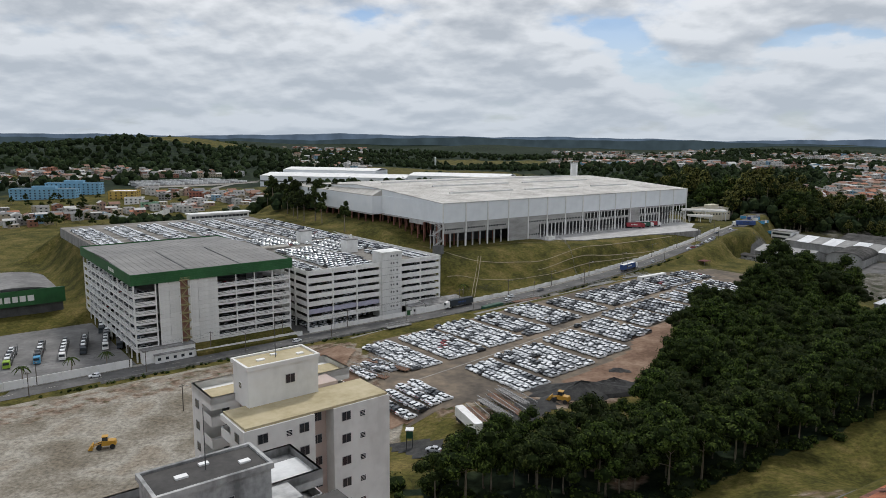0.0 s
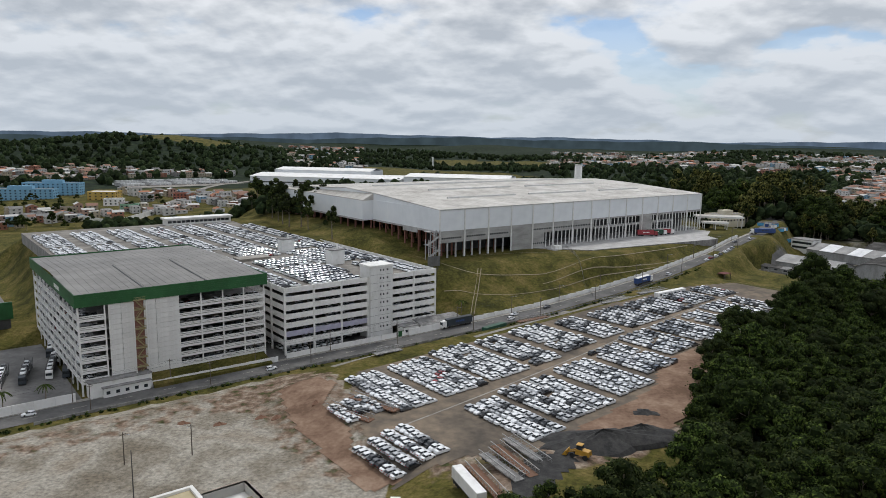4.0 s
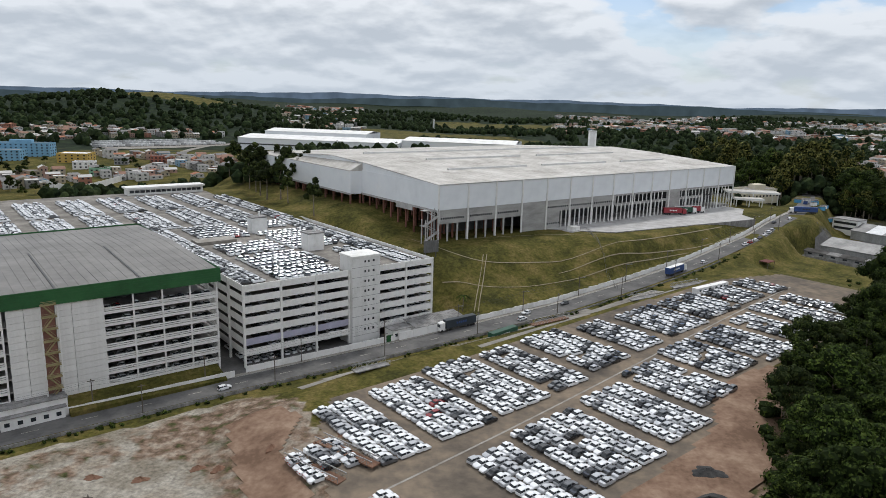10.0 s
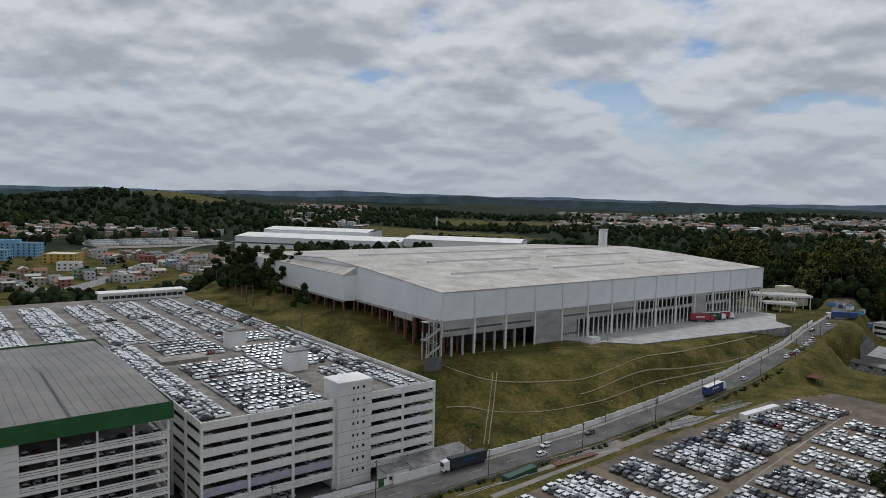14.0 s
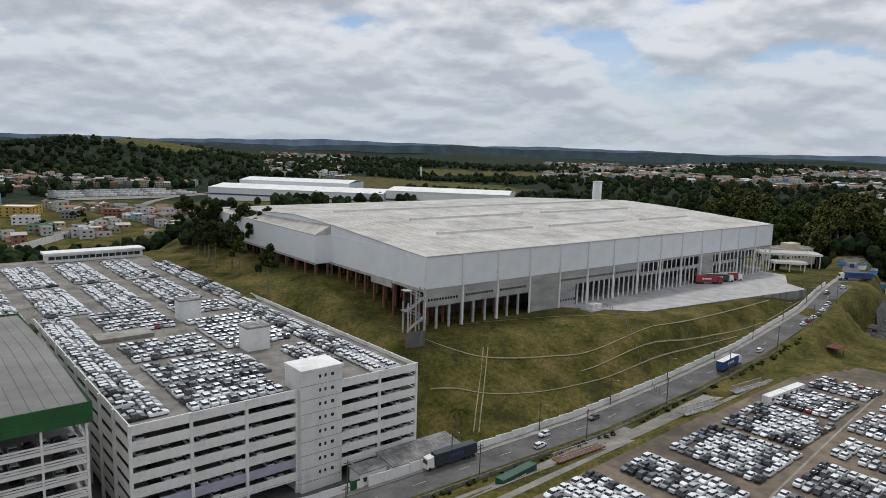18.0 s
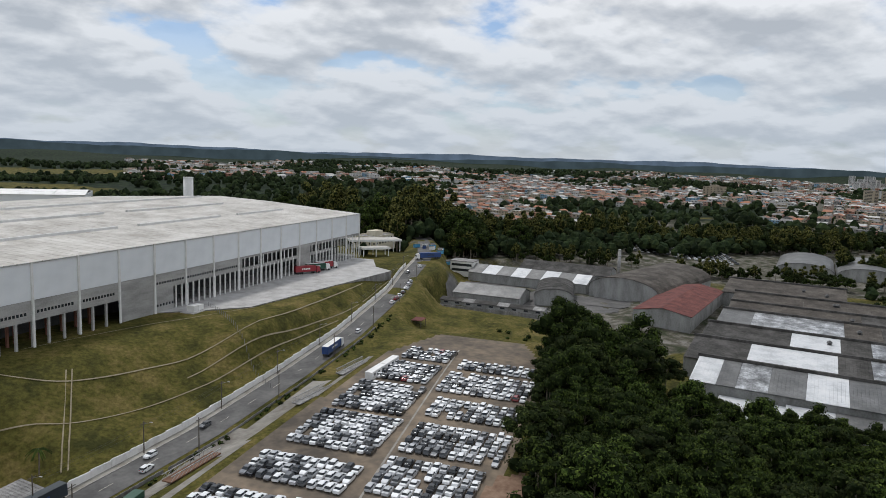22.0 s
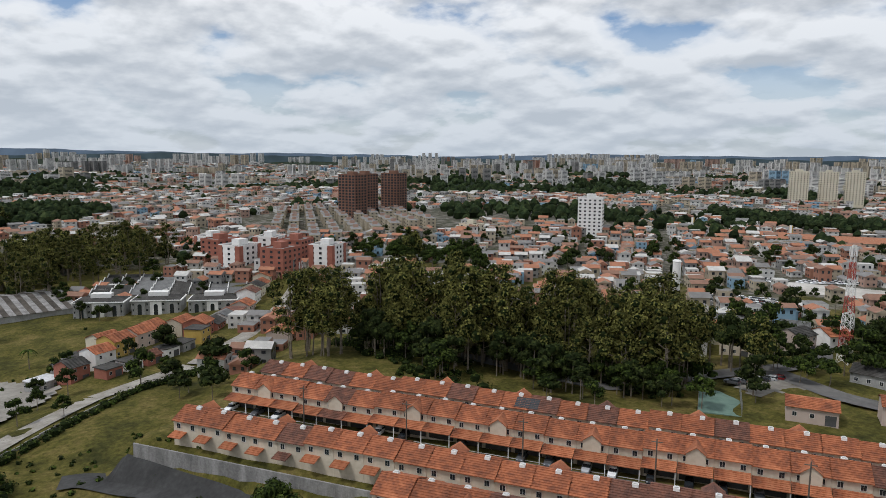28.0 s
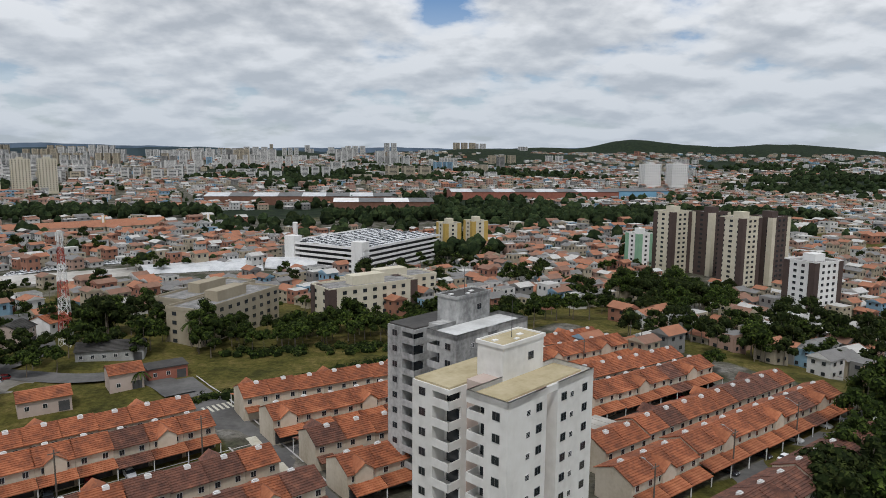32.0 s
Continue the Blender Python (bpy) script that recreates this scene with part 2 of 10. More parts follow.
# ---------------------------------------------------------------- mesh building
class Shape:
    """Collects quads and polygons for one mesh."""

    def __init__(self):
        self.v, self.f, self.m = [], [], []
        self.mats = []

    def slot(self, material):
        if material not in self.mats:
            self.mats.append(material)
        return self.mats.index(material)

    def poly(self, pts, material):
        i = len(self.v)
        self.v.extend(tuple(p) for p in pts)
        self.f.append(tuple(range(i, i + len(pts))))
        self.m.append(self.slot(material))

    def hull(self, low, high, material, top=None, bottom=True):
        """A prism between two rings of equal count (counter-clockwise seen from above)."""
        i, n = len(self.v), len(low)
        s = self.slot(material)
        st = self.slot(top) if top else s
        self.v.extend(tuple(p) for p in low)
        self.v.extend(tuple(p) for p in high)
        for k in range(n):
            j = (k + 1) % n
            self.f.append((i + k, i + j, i + n + j, i + n + k))
            self.m.append(s)
        self.f.append(tuple(range(i + n, i + 2 * n)))
        self.m.append(st)
        if bottom:
            self.f.append(tuple(range(i + n - 1, i - 1, -1)))
            self.m.append(s)

    def box(self, x0, y0, z0, x1, y1, z1, material, top=None, m=None):
        low = [(x0, y0, z0), (x1, y0, z0), (x1, y1, z0), (x0, y1, z0)]
        high = [(x, y, z1) for x, y, z in low]
        if m is not None:
            low, high = [m @ Vector(p) for p in low], [m @ Vector(p) for p in high]
        self.hull(low, high, material, top)

    def tube(self, a, b, r0, r1, material, n=8):
        a, b = Vector(a), Vector(b)
        q = (b - a).to_track_quat("Z", "Y")
        ring = [(math.cos(2 * math.pi * k / n), math.sin(2 * math.pi * k / n)) for k in range(n)]
        self.hull([a + q @ Vector((c * r0, s * r0, 0)) for c, s in ring], [b + q @ Vector((c * r1, s * r1, 0)) for c, s in ring], material)

    def ribbed(self, x0, x1, n, groove, y0, z0, y1, z1, material, deep=0.12, thick=0.3):
        """One sheet of long strips between two eaves, with sunk seams; its strips run along y."""
        row = []
        for k in range(n):
            a, b = x0 + (x1 - x0) * k / n, x0 + (x1 - x0) * (k + 1) / n
            row += [(a, 0), (b - groove, 0), (b - groove * 0.9, -deep), (b - groove * 0.1, -deep)]
        row += [(x1, -deep), (x1, -thick), (x0, -thick)]
        i, c, m = len(self.v), len(row), self.slot(material)
        self.v += [(x, y0, z0 + d) for x, d in row] + [(x, y1, z1 + d) for x, d in row]
        for k in range(c):
            j = (k + 1) % c
            self.f.append((i + k, i + j, i + c + j, i + c + k))
            self.m.append(m)

    def banded(self, x0, x1, y0, y1, z0, z1, n, gap, deep, material):
        """A wall with sunk level joints in its front, run along x."""
        h = (z1 - z0) / n
        prof = [(y1, z0)]
        for k in range(n):
            a, b = z0 + h * k, z0 + h * (k + 1) - gap
            prof += [(y0, a), (y0, b), (y0 + deep, b), (y0 + deep, b + gap)]
        prof += [(y1, z1)]
        i, c, m = len(self.v), len(prof), self.slot(material)
        self.v += [(x0, y, z) for y, z in prof] + [(x1, y, z) for y, z in prof]
        for k in range(c):
            j = (k + 1) % c
            self.f.append((i + k, i + c + k, i + c + j, i + j))
            self.m.append(m)
        self.f += [tuple(range(i, i + c)), tuple(range(i + 2 * c - 1, i + c - 1, -1))]
        self.m += [m, m]

    def mesh(self, name, smooth=False):
        me = bpy.data.meshes.new(name)
        me.from_pydata(self.v, [], self.f)
        for x in self.mats:
            me.materials.append(x)
        me.polygons.foreach_set("material_index", self.m)
        if smooth:
            me.polygons.foreach_set("use_smooth", [True] * len(self.f))
        me.update()
        return me

    def thing(self, name, label="", category="", group="", kind="", m=None, smooth=False):
        ob = new(name, self.mesh(name, smooth))
        if m is not None:
            ob.matrix_world = m
        return tagged(ob, label, category, group, kind)

    def part(self, name, parent, label="", smooth=False):
        ob = new(name, self.mesh(name, smooth))
        ob.parent = parent
        return tagged(ob, label) if label else ob


def piece(name, me, parent, m=None, label=""):
    """An object of its own on shared mesh data, under its parent."""
    ob = new(name, me)
    ob.parent = parent
    if m is not None:
        ob.matrix_basis = m
    if label:
        tagged(ob, label)
    return ob


KIDS = {}


def again(ob, m):
    """One more of a thing whose parts hang directly on it; the copies share the meshes and tags."""
    if ob.name not in KIDS:
        KIDS[ob.name] = [(k.name.split(".")[0], k) for k in ob.children]
    o = ob.copy()
    scene.collection.objects.link(o)
    o.matrix_basis = m
    for _, k in KIDS[ob.name]:
        c = k.copy()
        scene.collection.objects.link(c)
        c.parent = o
    return o


def base(name, label, category, group="", m=None, kind=""):
    ob = new(name)
    ob.empty_display_size = 0.5
    if m is not None:
        ob.matrix_world = m
    return tagged(ob, label, category, group, kind)


# ---------------------------------------------------------------- plan: u runs along the main road, v away from it
EU, EV = (0.769, 0.639), (-0.639, 0.769)


def uv(u, v):
    return (u * EU[0] + v * EV[0], u * EU[1] + v * EV[1])


UV_TURN = math.degrees(math.atan2(EU[1], EU[0]))


def at_uv(u, v, z, turn=0):
    x, y = uv(u, v)
    return pose(x, y, z, 0, 0, UV_TURN + turn)


def smooth(a, b, x):
    t = np.clip((x - a) / (b - a), 0, 1)
    return t * t * (3 - 2 * t)

# ---------------------------------------------------------------- ground heights
ROAD_LINE = [(-120, 236, -2), (60, 235.5, -1), (125, 232.5, 0), (190, 227, 1.5), (255, 220, 5), (304, 219, 8), (349, 219, 11.5), (414, 224, 17), (454, 232, 20), (496, 239, 22), (560, 262, 24), (640, 300, 24)]
HEIGHTS = (
    # behind the garages and the valley to the north
    [(-260, 380, 2), (-200, 560, 10), (-120, 620, 18), (-300, 800, 18), (-60, 900, 22), (150, 900, 22), (300, 760, 20), (420, 620, 12), (-500, 500, 0)]
    + [(-80, 150, 0), (-65, 190, 0), (-120, 120, 0), (-180, 170, -2), (-20, 150, 2), (-10, 110, 8)]
    + [(80, 165, 4), (130, 220, 3), (190, 260, 2), (60, 125, 7), (110, 120, 8), (200, 190, 4)]
    + [(0, 50, 24), (60, 60, 25), (100, 40, 26), (168, 114, 17), (148, 105, 19.5), (160, 104, 20), (136, 98, 20.5), (182, 108, 18), (180, 50, 26), (-100, 10, 24), (0, -60, 26), (80, -50, 25), (-60, -70, 24), (-130, 40, 16)]
    + [(150, 122, 17), (115, 95, 22), (185, 125, 16), (212, 165, 8), (270, 130, 9), (250, 80, 15), (330, 90, 10), (290, 160, 8), (380, 60, 10)]
    + [(300, 300, 2), (310, 220, 4), (420, 400, 2), (260, 430, 8), (420, 200, 6), (520, 300, 4), (400, 0, 20), (250, -60, 22)]
    + [(100, -200, 18), (0, -300, 12), (250, -250, 16), (-200, -200, 10), (450, -250, 24), (0, -500, 4), (-350, -100, 6), (-300, 150, -2)]
)
_hp = np.array(HEIGHTS, float)
_rl = np.array(ROAD_LINE, float)


def road_v(u):
    return np.interp(u, _rl[:, 0], _rl[:, 1])


def road_z(u):
    return np.interp(u, _rl[:, 0], _rl[:, 2])


def wave(x, y, s):
    return np.sin(x / s + 1.3 * np.sin(y / (1.7 * s))) * np.cos(y / (1.2 * s) + 0.8 * np.sin(x / (2.1 * s)))


def box_far(a, b, a0, a1, b0, b1):
    """Distance outside a rectangle."""
    da, db = np.maximum(np.maximum(a0 - a, a - a1), 0), np.maximum(np.maximum(b0 - b, b - b1), 0)
    return np.hypot(da, db)


WH_O = np.array((2.8, 367.1))
WH_A, WH_B = np.array((0.787, 0.617)), np.array((-0.617, 0.787))


def ground_z(x, y):
    x, y = np.asarray(x, float), np.asarray(y, float)
    num = den = 0.0
    for px, py, pz in _hp:
        w = 1.0 / ((x - px) ** 2 + (y - py) ** 2 + 60.0) ** 1.7
        num, den = num + w * pz, den + w
    z = num / den
    u, v = x * EU[0] + y * EU[1], x * EV[0] + y * EV[1]
    r = np.hypot(x - 100, y - 250)
    # rolling country far out
    far = smooth(500, 1300, r)
    east = smooth(-200, 900, x + 0.3 * (250 - y))
    roll = 14 + 11 * wave(x, y, 260) + 6 * wave(x + 300, y - 150, 120) + 8 * east
    z = z * (1 - far) + roll * far
    z = z + smooth(2300, 4300, r) * (22 + 14 * wave(x, y, 420) + 8 * wave(x, y, 170))
    # hills to the north-west and to the south-west
    for hx, hy, hr, hh in ((-700, 1800, 240, 44), (-900, 1650, 300, 22), (-1250, 2200, 420, 34), (-1150, 1500, 380, 20), (-480, 1900, 240, 10), (-800, 1480, 170, 20)):
        z = z + hh * np.exp(-(((x - hx) ** 2 + (y - hy) ** 2) / hr**2))
    for hx, hy, hr, hh in ((-1300, -3100, 520, 62), (-800, -3000, 420, 40), (-1700, -2900, 480, 44), (-2300, -2700, 600, 36), (-300, -3300, 500, 20), (600, -2900, 500, 10)):
        z = z + hh * np.exp(-(((x - hx) ** 2 + (y - hy) ** 2) / hr**2)) * (1 + 0.25 * wave(x, y, 130))
    # level pads
    def pad(z, dist, level, ramp):
        k = 1 - smooth(0, ramp, dist)
        return z * (1 - k) + level * k
    z = pad(z, box_far(u, v, 20, 215, 236, 345), 0.0, 16)
    z = pad(z, box_far(u, v, -60, 60, 236, 345), -1.0, 20)
    z = pad(z, box_far(u, v, 72, 203, 350, 478), 25.6, 34)
    z = pad(z, box_far(u, v, -60, 52, 345, 470), 3.0, 30)
    lot = 4.5 + 6.5 * smooth(110, 350, u)
    z = pad(z, box_far(u, v, 100, 370, 122, 199), lot, 14)
    z = pad(z, box_far(u, v, -40, 96, 132, 218), 0.3, 24)
    a, b = (x - WH_O[0]) * WH_A[0] + (y - WH_O[1]) * WH_A[1], (x - WH_O[0]) * WH_B[0] + (y - WH_O[1]) * WH_B[1]
    z = pad(z, box_far(a, b, 60, 260, 2, 215), 23.0, 60)
    z = pad(z, box_far(a, b, 20, 260, 10, 215), 23.4, 50)
    z = pad(z, box_far(a, b, -9, 30, 0, 215), 23.0 + 9.0 * smooth(2, 66, b), 40)
    z = pad(z, box_far(a, b, 84, 250, -30, 10), 22.6, 42)
    p, q = 0.848 * x + 0.53 * y, -0.53 * x + 0.848 * y
    z = pad(z, box_far(p, q, 134, 194, -42, 8.0), 26.0, 4)
    z = pad(z, box_far(p, q, -95, 132, -42, 24), 26.0, 14)
    z = pad(z, box_far(p, q, -105, 30, -42, 62), 26.0, 24)
    z = pad(z, box_far(x, y, -520, 430, -1000, -520), 11.0, 140)
    a, b = (x - 204.4) * 0.483 - (y - 284.7) * 0.876, (x - 204.4) * 0.876 + (y - 284.7) * 0.483
    z = pad(z, box_far(a, b, -14, 124, -10, 232), 4.5, 26)
    # the road and its verges
    rv, rz = road_v(u), road_z(u)
    on = (u > -200) & (u < 640)
    k = np.where(on, 1 - smooth(8.0, 22.0, np.abs(v - rv)), 0)
    z = z * (1 - k) + rz * k
    # the works yard below the road bank
    a, b = (x - 205.6) * 0.58 - (y - 441.6) * 0.815, (x - 205.6) * 0.815 + (y - 441.6) * 0.58
    off = np.where(on, smooth(7.0, 11.0, np.abs(v - rv)), 1.0)
    yard = np.minimum(box_far(a, b, -7, 85, -1, 60), box_far(a, b, -20, 85, 60, 150))
    k = (1 - smooth(0, 8, yard)) * off
    return z * (1 - k) + 5.0 * k


def gz(x, y):
    return float(ground_z(x, y))


def axis(lo, hi, step, out_lo, out_hi, grow=1.13):
    mid = list(np.arange(lo, hi + 0.1, step))
    a, s = [lo], step
    while a[-1] > out_lo:
        s = min(s * grow, 90)
        a.append(a[-1] - s)
    b, s = [hi], step
    while b[-1] < out_hi:
        s = min(s * grow, 90)
        b.append(b[-1] + s)
    return np.array(a[:0:-1] + mid + b[1:])


gx, gy = axis(-240, 420, 3, -4600, 4700), axis(-140, 560, 3, -4600, 4750)
GX, GY = np.meshgrid(gx, gy)
GZ = ground_z(GX, GY)
RR = np.hypot(GX - 100, GY - 200)
GU, GV = GX * EU[0] + GY * EU[1], GX * EV[0] + GY * EV[1]
GZ = GZ + 0.35 * wave(GX, GY, 5.0) * smooth(3, 12, box_far(GU, GV, 20, 370, 120, 345)) * (1 - smooth(300, 600, RR))
GZ = GZ - 400 * smooth(4650, 5200, RR)
nx, ny = len(gx), len(gy)


def gz(x, y):
    """Height of the ground sheet at one place."""
    i, j = min(max(int(np.searchsorted(gx, x)) - 1, 0), nx - 2), min(max(int(np.searchsorted(gy, y)) - 1, 0), ny - 2)
    f, g = (x - gx[i]) / (gx[i + 1] - gx[i]), (y - gy[j]) / (gy[j + 1] - gy[j])
    return float((GZ[j, i] * (1 - f) + GZ[j, i + 1] * f) * (1 - g) + (GZ[j + 1, i] * (1 - f) + GZ[j + 1, i + 1] * f) * g)


gme = bpy.data.meshes.new("ground")
idx = np.arange(nx * ny).reshape(ny, nx)
quads = np.stack([idx[:-1, :-1], idx[:-1, 1:], idx[1:, 1:], idx[1:, :-1]], -1).reshape(-1, 4)
gme.from_pydata(np.stack([GX, GY, GZ], -1).reshape(-1, 3).tolist(), [], quads.tolist())
gme.polygons.foreach_set("use_smooth", [True] * len(quads))
ground = tagged(new("ground", gme), "rolling ground of grass, red earth and scrub", "ground", kind="structure")


def inside(x, y, ring):
    """Points inside a polygon, as an array of booleans."""
    x, y = np.asarray(x, float), np.asarray(y, float)
    hit = np.zeros(x.shape, bool)
    for (x0, y0), (x1, y1) in zip(ring, ring[1:] + ring[:1]):
        if y0 != y1:
            hit ^= ((y0 > y) != (y1 > y)) & (x < (x1 - x0) * (y - y0) / (y1 - y0) + x0)
    return hit


FOREST = [(-2, 112), (22, 103), (48, 107), (73, 121), (100, 137), (134, 156), (150, 141), (174, 134), (197, 148), (206, 172), (222, 184), (240, 190), (220, 228), (195, 276), (206, 304), (190, 340), (168, 317), (146, 291), (120, 268), (102, 248), (87, 208), (74, 175), (59, 154), (29, 130)]
COPSE = [(-70, 36), (-52, 58), (-80, 70), (-125, 40), (-150, -10), (-112, -4)]
PLATFORM = [uv(-60, 130), uv(94, 118), uv(112, 150), uv(128, 200), uv(118, 221), uv(-60, 228)]
# covers: red earth, pale trodden earth, near-black green in and under woods, far woods and roofs
earth = smooth(16, 2, box_far(GU, GV, 100, 122, 146, 206)) * 0.42 + 0.55 * smooth(18, 3, box_far(GU, GV, 120, 196, 108, 128)) + 0.1 * inside(GX, GY, PLATFORM) + 0.8 * smooth(10, 0, box_far(GU, GV, 150, 232, 106, 126)) + 0.36 * smooth(9, 0, box_far(GU, GV, -60, 120, 205, 217))
earth = earth + 0.8 * smooth(14, 0, np.hypot(GX - 52, GY - 126)) + 0.6 * smooth(12, 0, np.hypot(GX - 88, GY - 104))
pale = inside(GX, GY, PLATFORM) * 1.0
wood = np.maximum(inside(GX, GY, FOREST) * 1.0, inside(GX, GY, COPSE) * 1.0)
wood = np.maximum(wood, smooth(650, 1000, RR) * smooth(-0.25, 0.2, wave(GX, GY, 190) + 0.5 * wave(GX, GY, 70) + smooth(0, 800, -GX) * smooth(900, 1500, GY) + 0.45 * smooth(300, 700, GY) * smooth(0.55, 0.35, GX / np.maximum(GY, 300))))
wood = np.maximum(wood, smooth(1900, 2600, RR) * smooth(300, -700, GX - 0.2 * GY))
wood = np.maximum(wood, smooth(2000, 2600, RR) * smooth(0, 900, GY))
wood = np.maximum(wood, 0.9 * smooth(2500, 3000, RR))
BALD = [(-690, 1770, 140, 150), (-850, 1470, 110, 36), (-960, 1560, 60, 30), (-560, 1890, 50, 40)]


def bald(x, y):
    """How bare of trees a hilltop is, from 0 to 1."""
    k = np.zeros(np.shape(x))
    for a, b, c, d in BALD:
        k = np.maximum(k, smooth(1.15, 0.8, np.hypot((x - a) / c, (y - b) / d) + 0.15 * wave(x, y, 30)))
    return k


wood = wood * (1 - bald(GX, GY))
town = smooth(300, 520, RR) * (1 - wood) * (1 - bald(GX, GY)) * smooth(-150, 100, GX + 0.35 * (250 - GY) + 60)
_P, _Q = 0.848 * GX + 0.53 * GY, -0.53 * GX + 0.848 * GY
town = np.maximum(town, smooth(8, 0, box_far(_P, _Q, -95, 30, -40, 50)))
town = np.maximum(town, smooth(24, 0, box_far(GX, GY, 240, 400, 340, 470)))
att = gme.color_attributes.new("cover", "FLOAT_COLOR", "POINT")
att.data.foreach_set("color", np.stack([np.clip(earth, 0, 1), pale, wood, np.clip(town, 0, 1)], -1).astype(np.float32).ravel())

M_ground = mat("meadow", [(0.04, 0.041, 0.012), (0.086, 0.079, 0.02), (0.15, 0.118, 0.042)], 13, 0.95, bump=0.06, spec=0.08)
_n, _l = M_ground.node_tree.nodes, M_ground.node_tree.links
_b = _n["Principled BSDF"]
_out = _b.inputs["Base Color"].links[0].from_socket
_at = _n.new("ShaderNodeVertexColor")
_at.layer_name = "cover"
_se = _n.new("ShaderNodeSeparateColor")
_l.new(_at.outputs["Color"], _se.inputs[0])
_co = _n.new("ShaderNodeTexCoord")


def cover(mask, stops, scale, edge):
    """Lays a second surface over the meadow where the mask and a ragged noise agree."""
    global _out
    a = _n.new("ShaderNodeTexNoise")
    a.inputs["Scale"].default_value, a.inputs["Detail"].default_value = 1 / scale, 8
    _l.new(_co.outputs["Object"], a.inputs["Vector"])
    r = _n.new("ShaderNodeValToRGB")
    while len(r.color_ramp.elements) < len(stops):
        r.color_ramp.elements.new(0.5)
    for e, (p, c) in zip(r.color_ramp.elements, stops):
        e.position, e.color = p, (*c, 1)
    _l.new(a.outputs["Fac"], r.inputs[0])
    k = _n.new("ShaderNodeTexNoise")
    k.inputs["Scale"].default_value, k.inputs["Detail"].default_value = 1 / edge, 6
    _l.new(_co.outputs["Object"], k.inputs["Vector"])
    s = _n.new("ShaderNodeMath")
    s.operation = "ADD"
    _l.new(mask, s.inputs[0])
    _l.new(k.outputs["Fac"], s.inputs[1])
    m = _n.new("ShaderNodeMapRange")
    m.inputs["From Min"].default_value, m.inputs["From Max"].default_value = 0.88, 1.05
    _l.new(s.outputs[0], m.inputs["Value"])
    x = _n.new("ShaderNodeMixRGB")
    _l.new(m.outputs[0], x.inputs[0])
    _l.new(_out, x.inputs[1])
    _l.new(r.outputs[0], x.inputs[2])
    _out = x.outputs[0]


cover(_at.outputs["Alpha"], [(0.35, (0.04, 0.048, 0.026)), (0.48, (0.085, 0.08, 0.06)), (0.58, (0.15, 0.14, 0.12)), (0.7, (0.21, 0.2, 0.18))], 7, 20)
# near-black green wherever the wood mask lies, below the trees too
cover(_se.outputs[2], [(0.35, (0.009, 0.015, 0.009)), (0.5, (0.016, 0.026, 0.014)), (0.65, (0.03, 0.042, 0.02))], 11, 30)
cover(_se.outputs[1], [(0.34, (0.17, 0.145, 0.11)), (0.46, (0.235, 0.21, 0.17)), (0.55, (0.32, 0.295, 0.25)), (0.66, (0.25, 0.215, 0.17))], 17, 16)
cover(_se.outputs[0], [(0.34, (0.06, 0.065, 0.025)), (0.44, (0.14, 0.098, 0.068)), (0.52, (0.2, 0.145, 0.108)), (0.64, (0.3, 0.25, 0.195))], 4, 5)
# fine mottling of tufts and stones
_fn = _n.new("ShaderNodeTexNoise")
_fn.inputs["Scale"].default_value, _fn.inputs["Detail"].default_value, _fn.inputs["Roughness"].default_value = 0.9, 8, 0.7
_l.new(_co.outputs["Object"], _fn.inputs["Vector"])
_fr = _n.new("ShaderNodeMapRange")
_fr.inputs["From Min"].default_value, _fr.inputs["From Max"].default_value = 0.3, 0.7
_fr.inputs["To Min"].default_value, _fr.inputs["To Max"].default_value = 0.5, 1.45
_l.new(_fn.outputs["Fac"], _fr.inputs["Value"])
_fh = _n.new("ShaderNodeHueSaturation")
_l.new(_fr.outputs[0], _fh.inputs["Value"])
_l.new(_out, _fh.inputs["Color"])
_out = _fh.outputs[0]
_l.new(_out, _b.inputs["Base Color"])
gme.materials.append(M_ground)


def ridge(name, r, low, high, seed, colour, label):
    """A backdrop line of hills round the horizon, its haze painted as emission colour."""
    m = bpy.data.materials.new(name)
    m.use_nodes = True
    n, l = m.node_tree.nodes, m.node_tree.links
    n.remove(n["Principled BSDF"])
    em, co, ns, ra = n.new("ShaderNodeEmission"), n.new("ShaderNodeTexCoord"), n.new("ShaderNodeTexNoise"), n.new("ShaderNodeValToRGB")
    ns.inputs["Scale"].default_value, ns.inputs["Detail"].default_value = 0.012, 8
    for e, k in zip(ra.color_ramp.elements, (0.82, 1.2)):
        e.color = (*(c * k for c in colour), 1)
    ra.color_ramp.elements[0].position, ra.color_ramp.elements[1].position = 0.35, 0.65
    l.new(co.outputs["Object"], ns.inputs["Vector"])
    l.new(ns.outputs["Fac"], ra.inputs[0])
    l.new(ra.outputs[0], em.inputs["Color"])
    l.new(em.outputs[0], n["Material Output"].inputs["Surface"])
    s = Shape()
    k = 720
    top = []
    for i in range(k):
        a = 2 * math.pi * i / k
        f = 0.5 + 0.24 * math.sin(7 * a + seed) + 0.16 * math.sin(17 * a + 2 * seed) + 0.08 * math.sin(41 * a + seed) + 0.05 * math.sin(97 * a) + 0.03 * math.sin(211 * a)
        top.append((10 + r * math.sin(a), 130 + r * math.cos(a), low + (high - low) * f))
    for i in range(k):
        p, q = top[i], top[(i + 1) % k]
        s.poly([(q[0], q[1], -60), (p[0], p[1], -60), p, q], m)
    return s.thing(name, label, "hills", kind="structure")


ridge("backdrop_near", 4250, 58, 92, 1.0, (0.062, 0.088, 0.1), "glowing backdrop of a wooded far ridge, blue-green haze painted in")
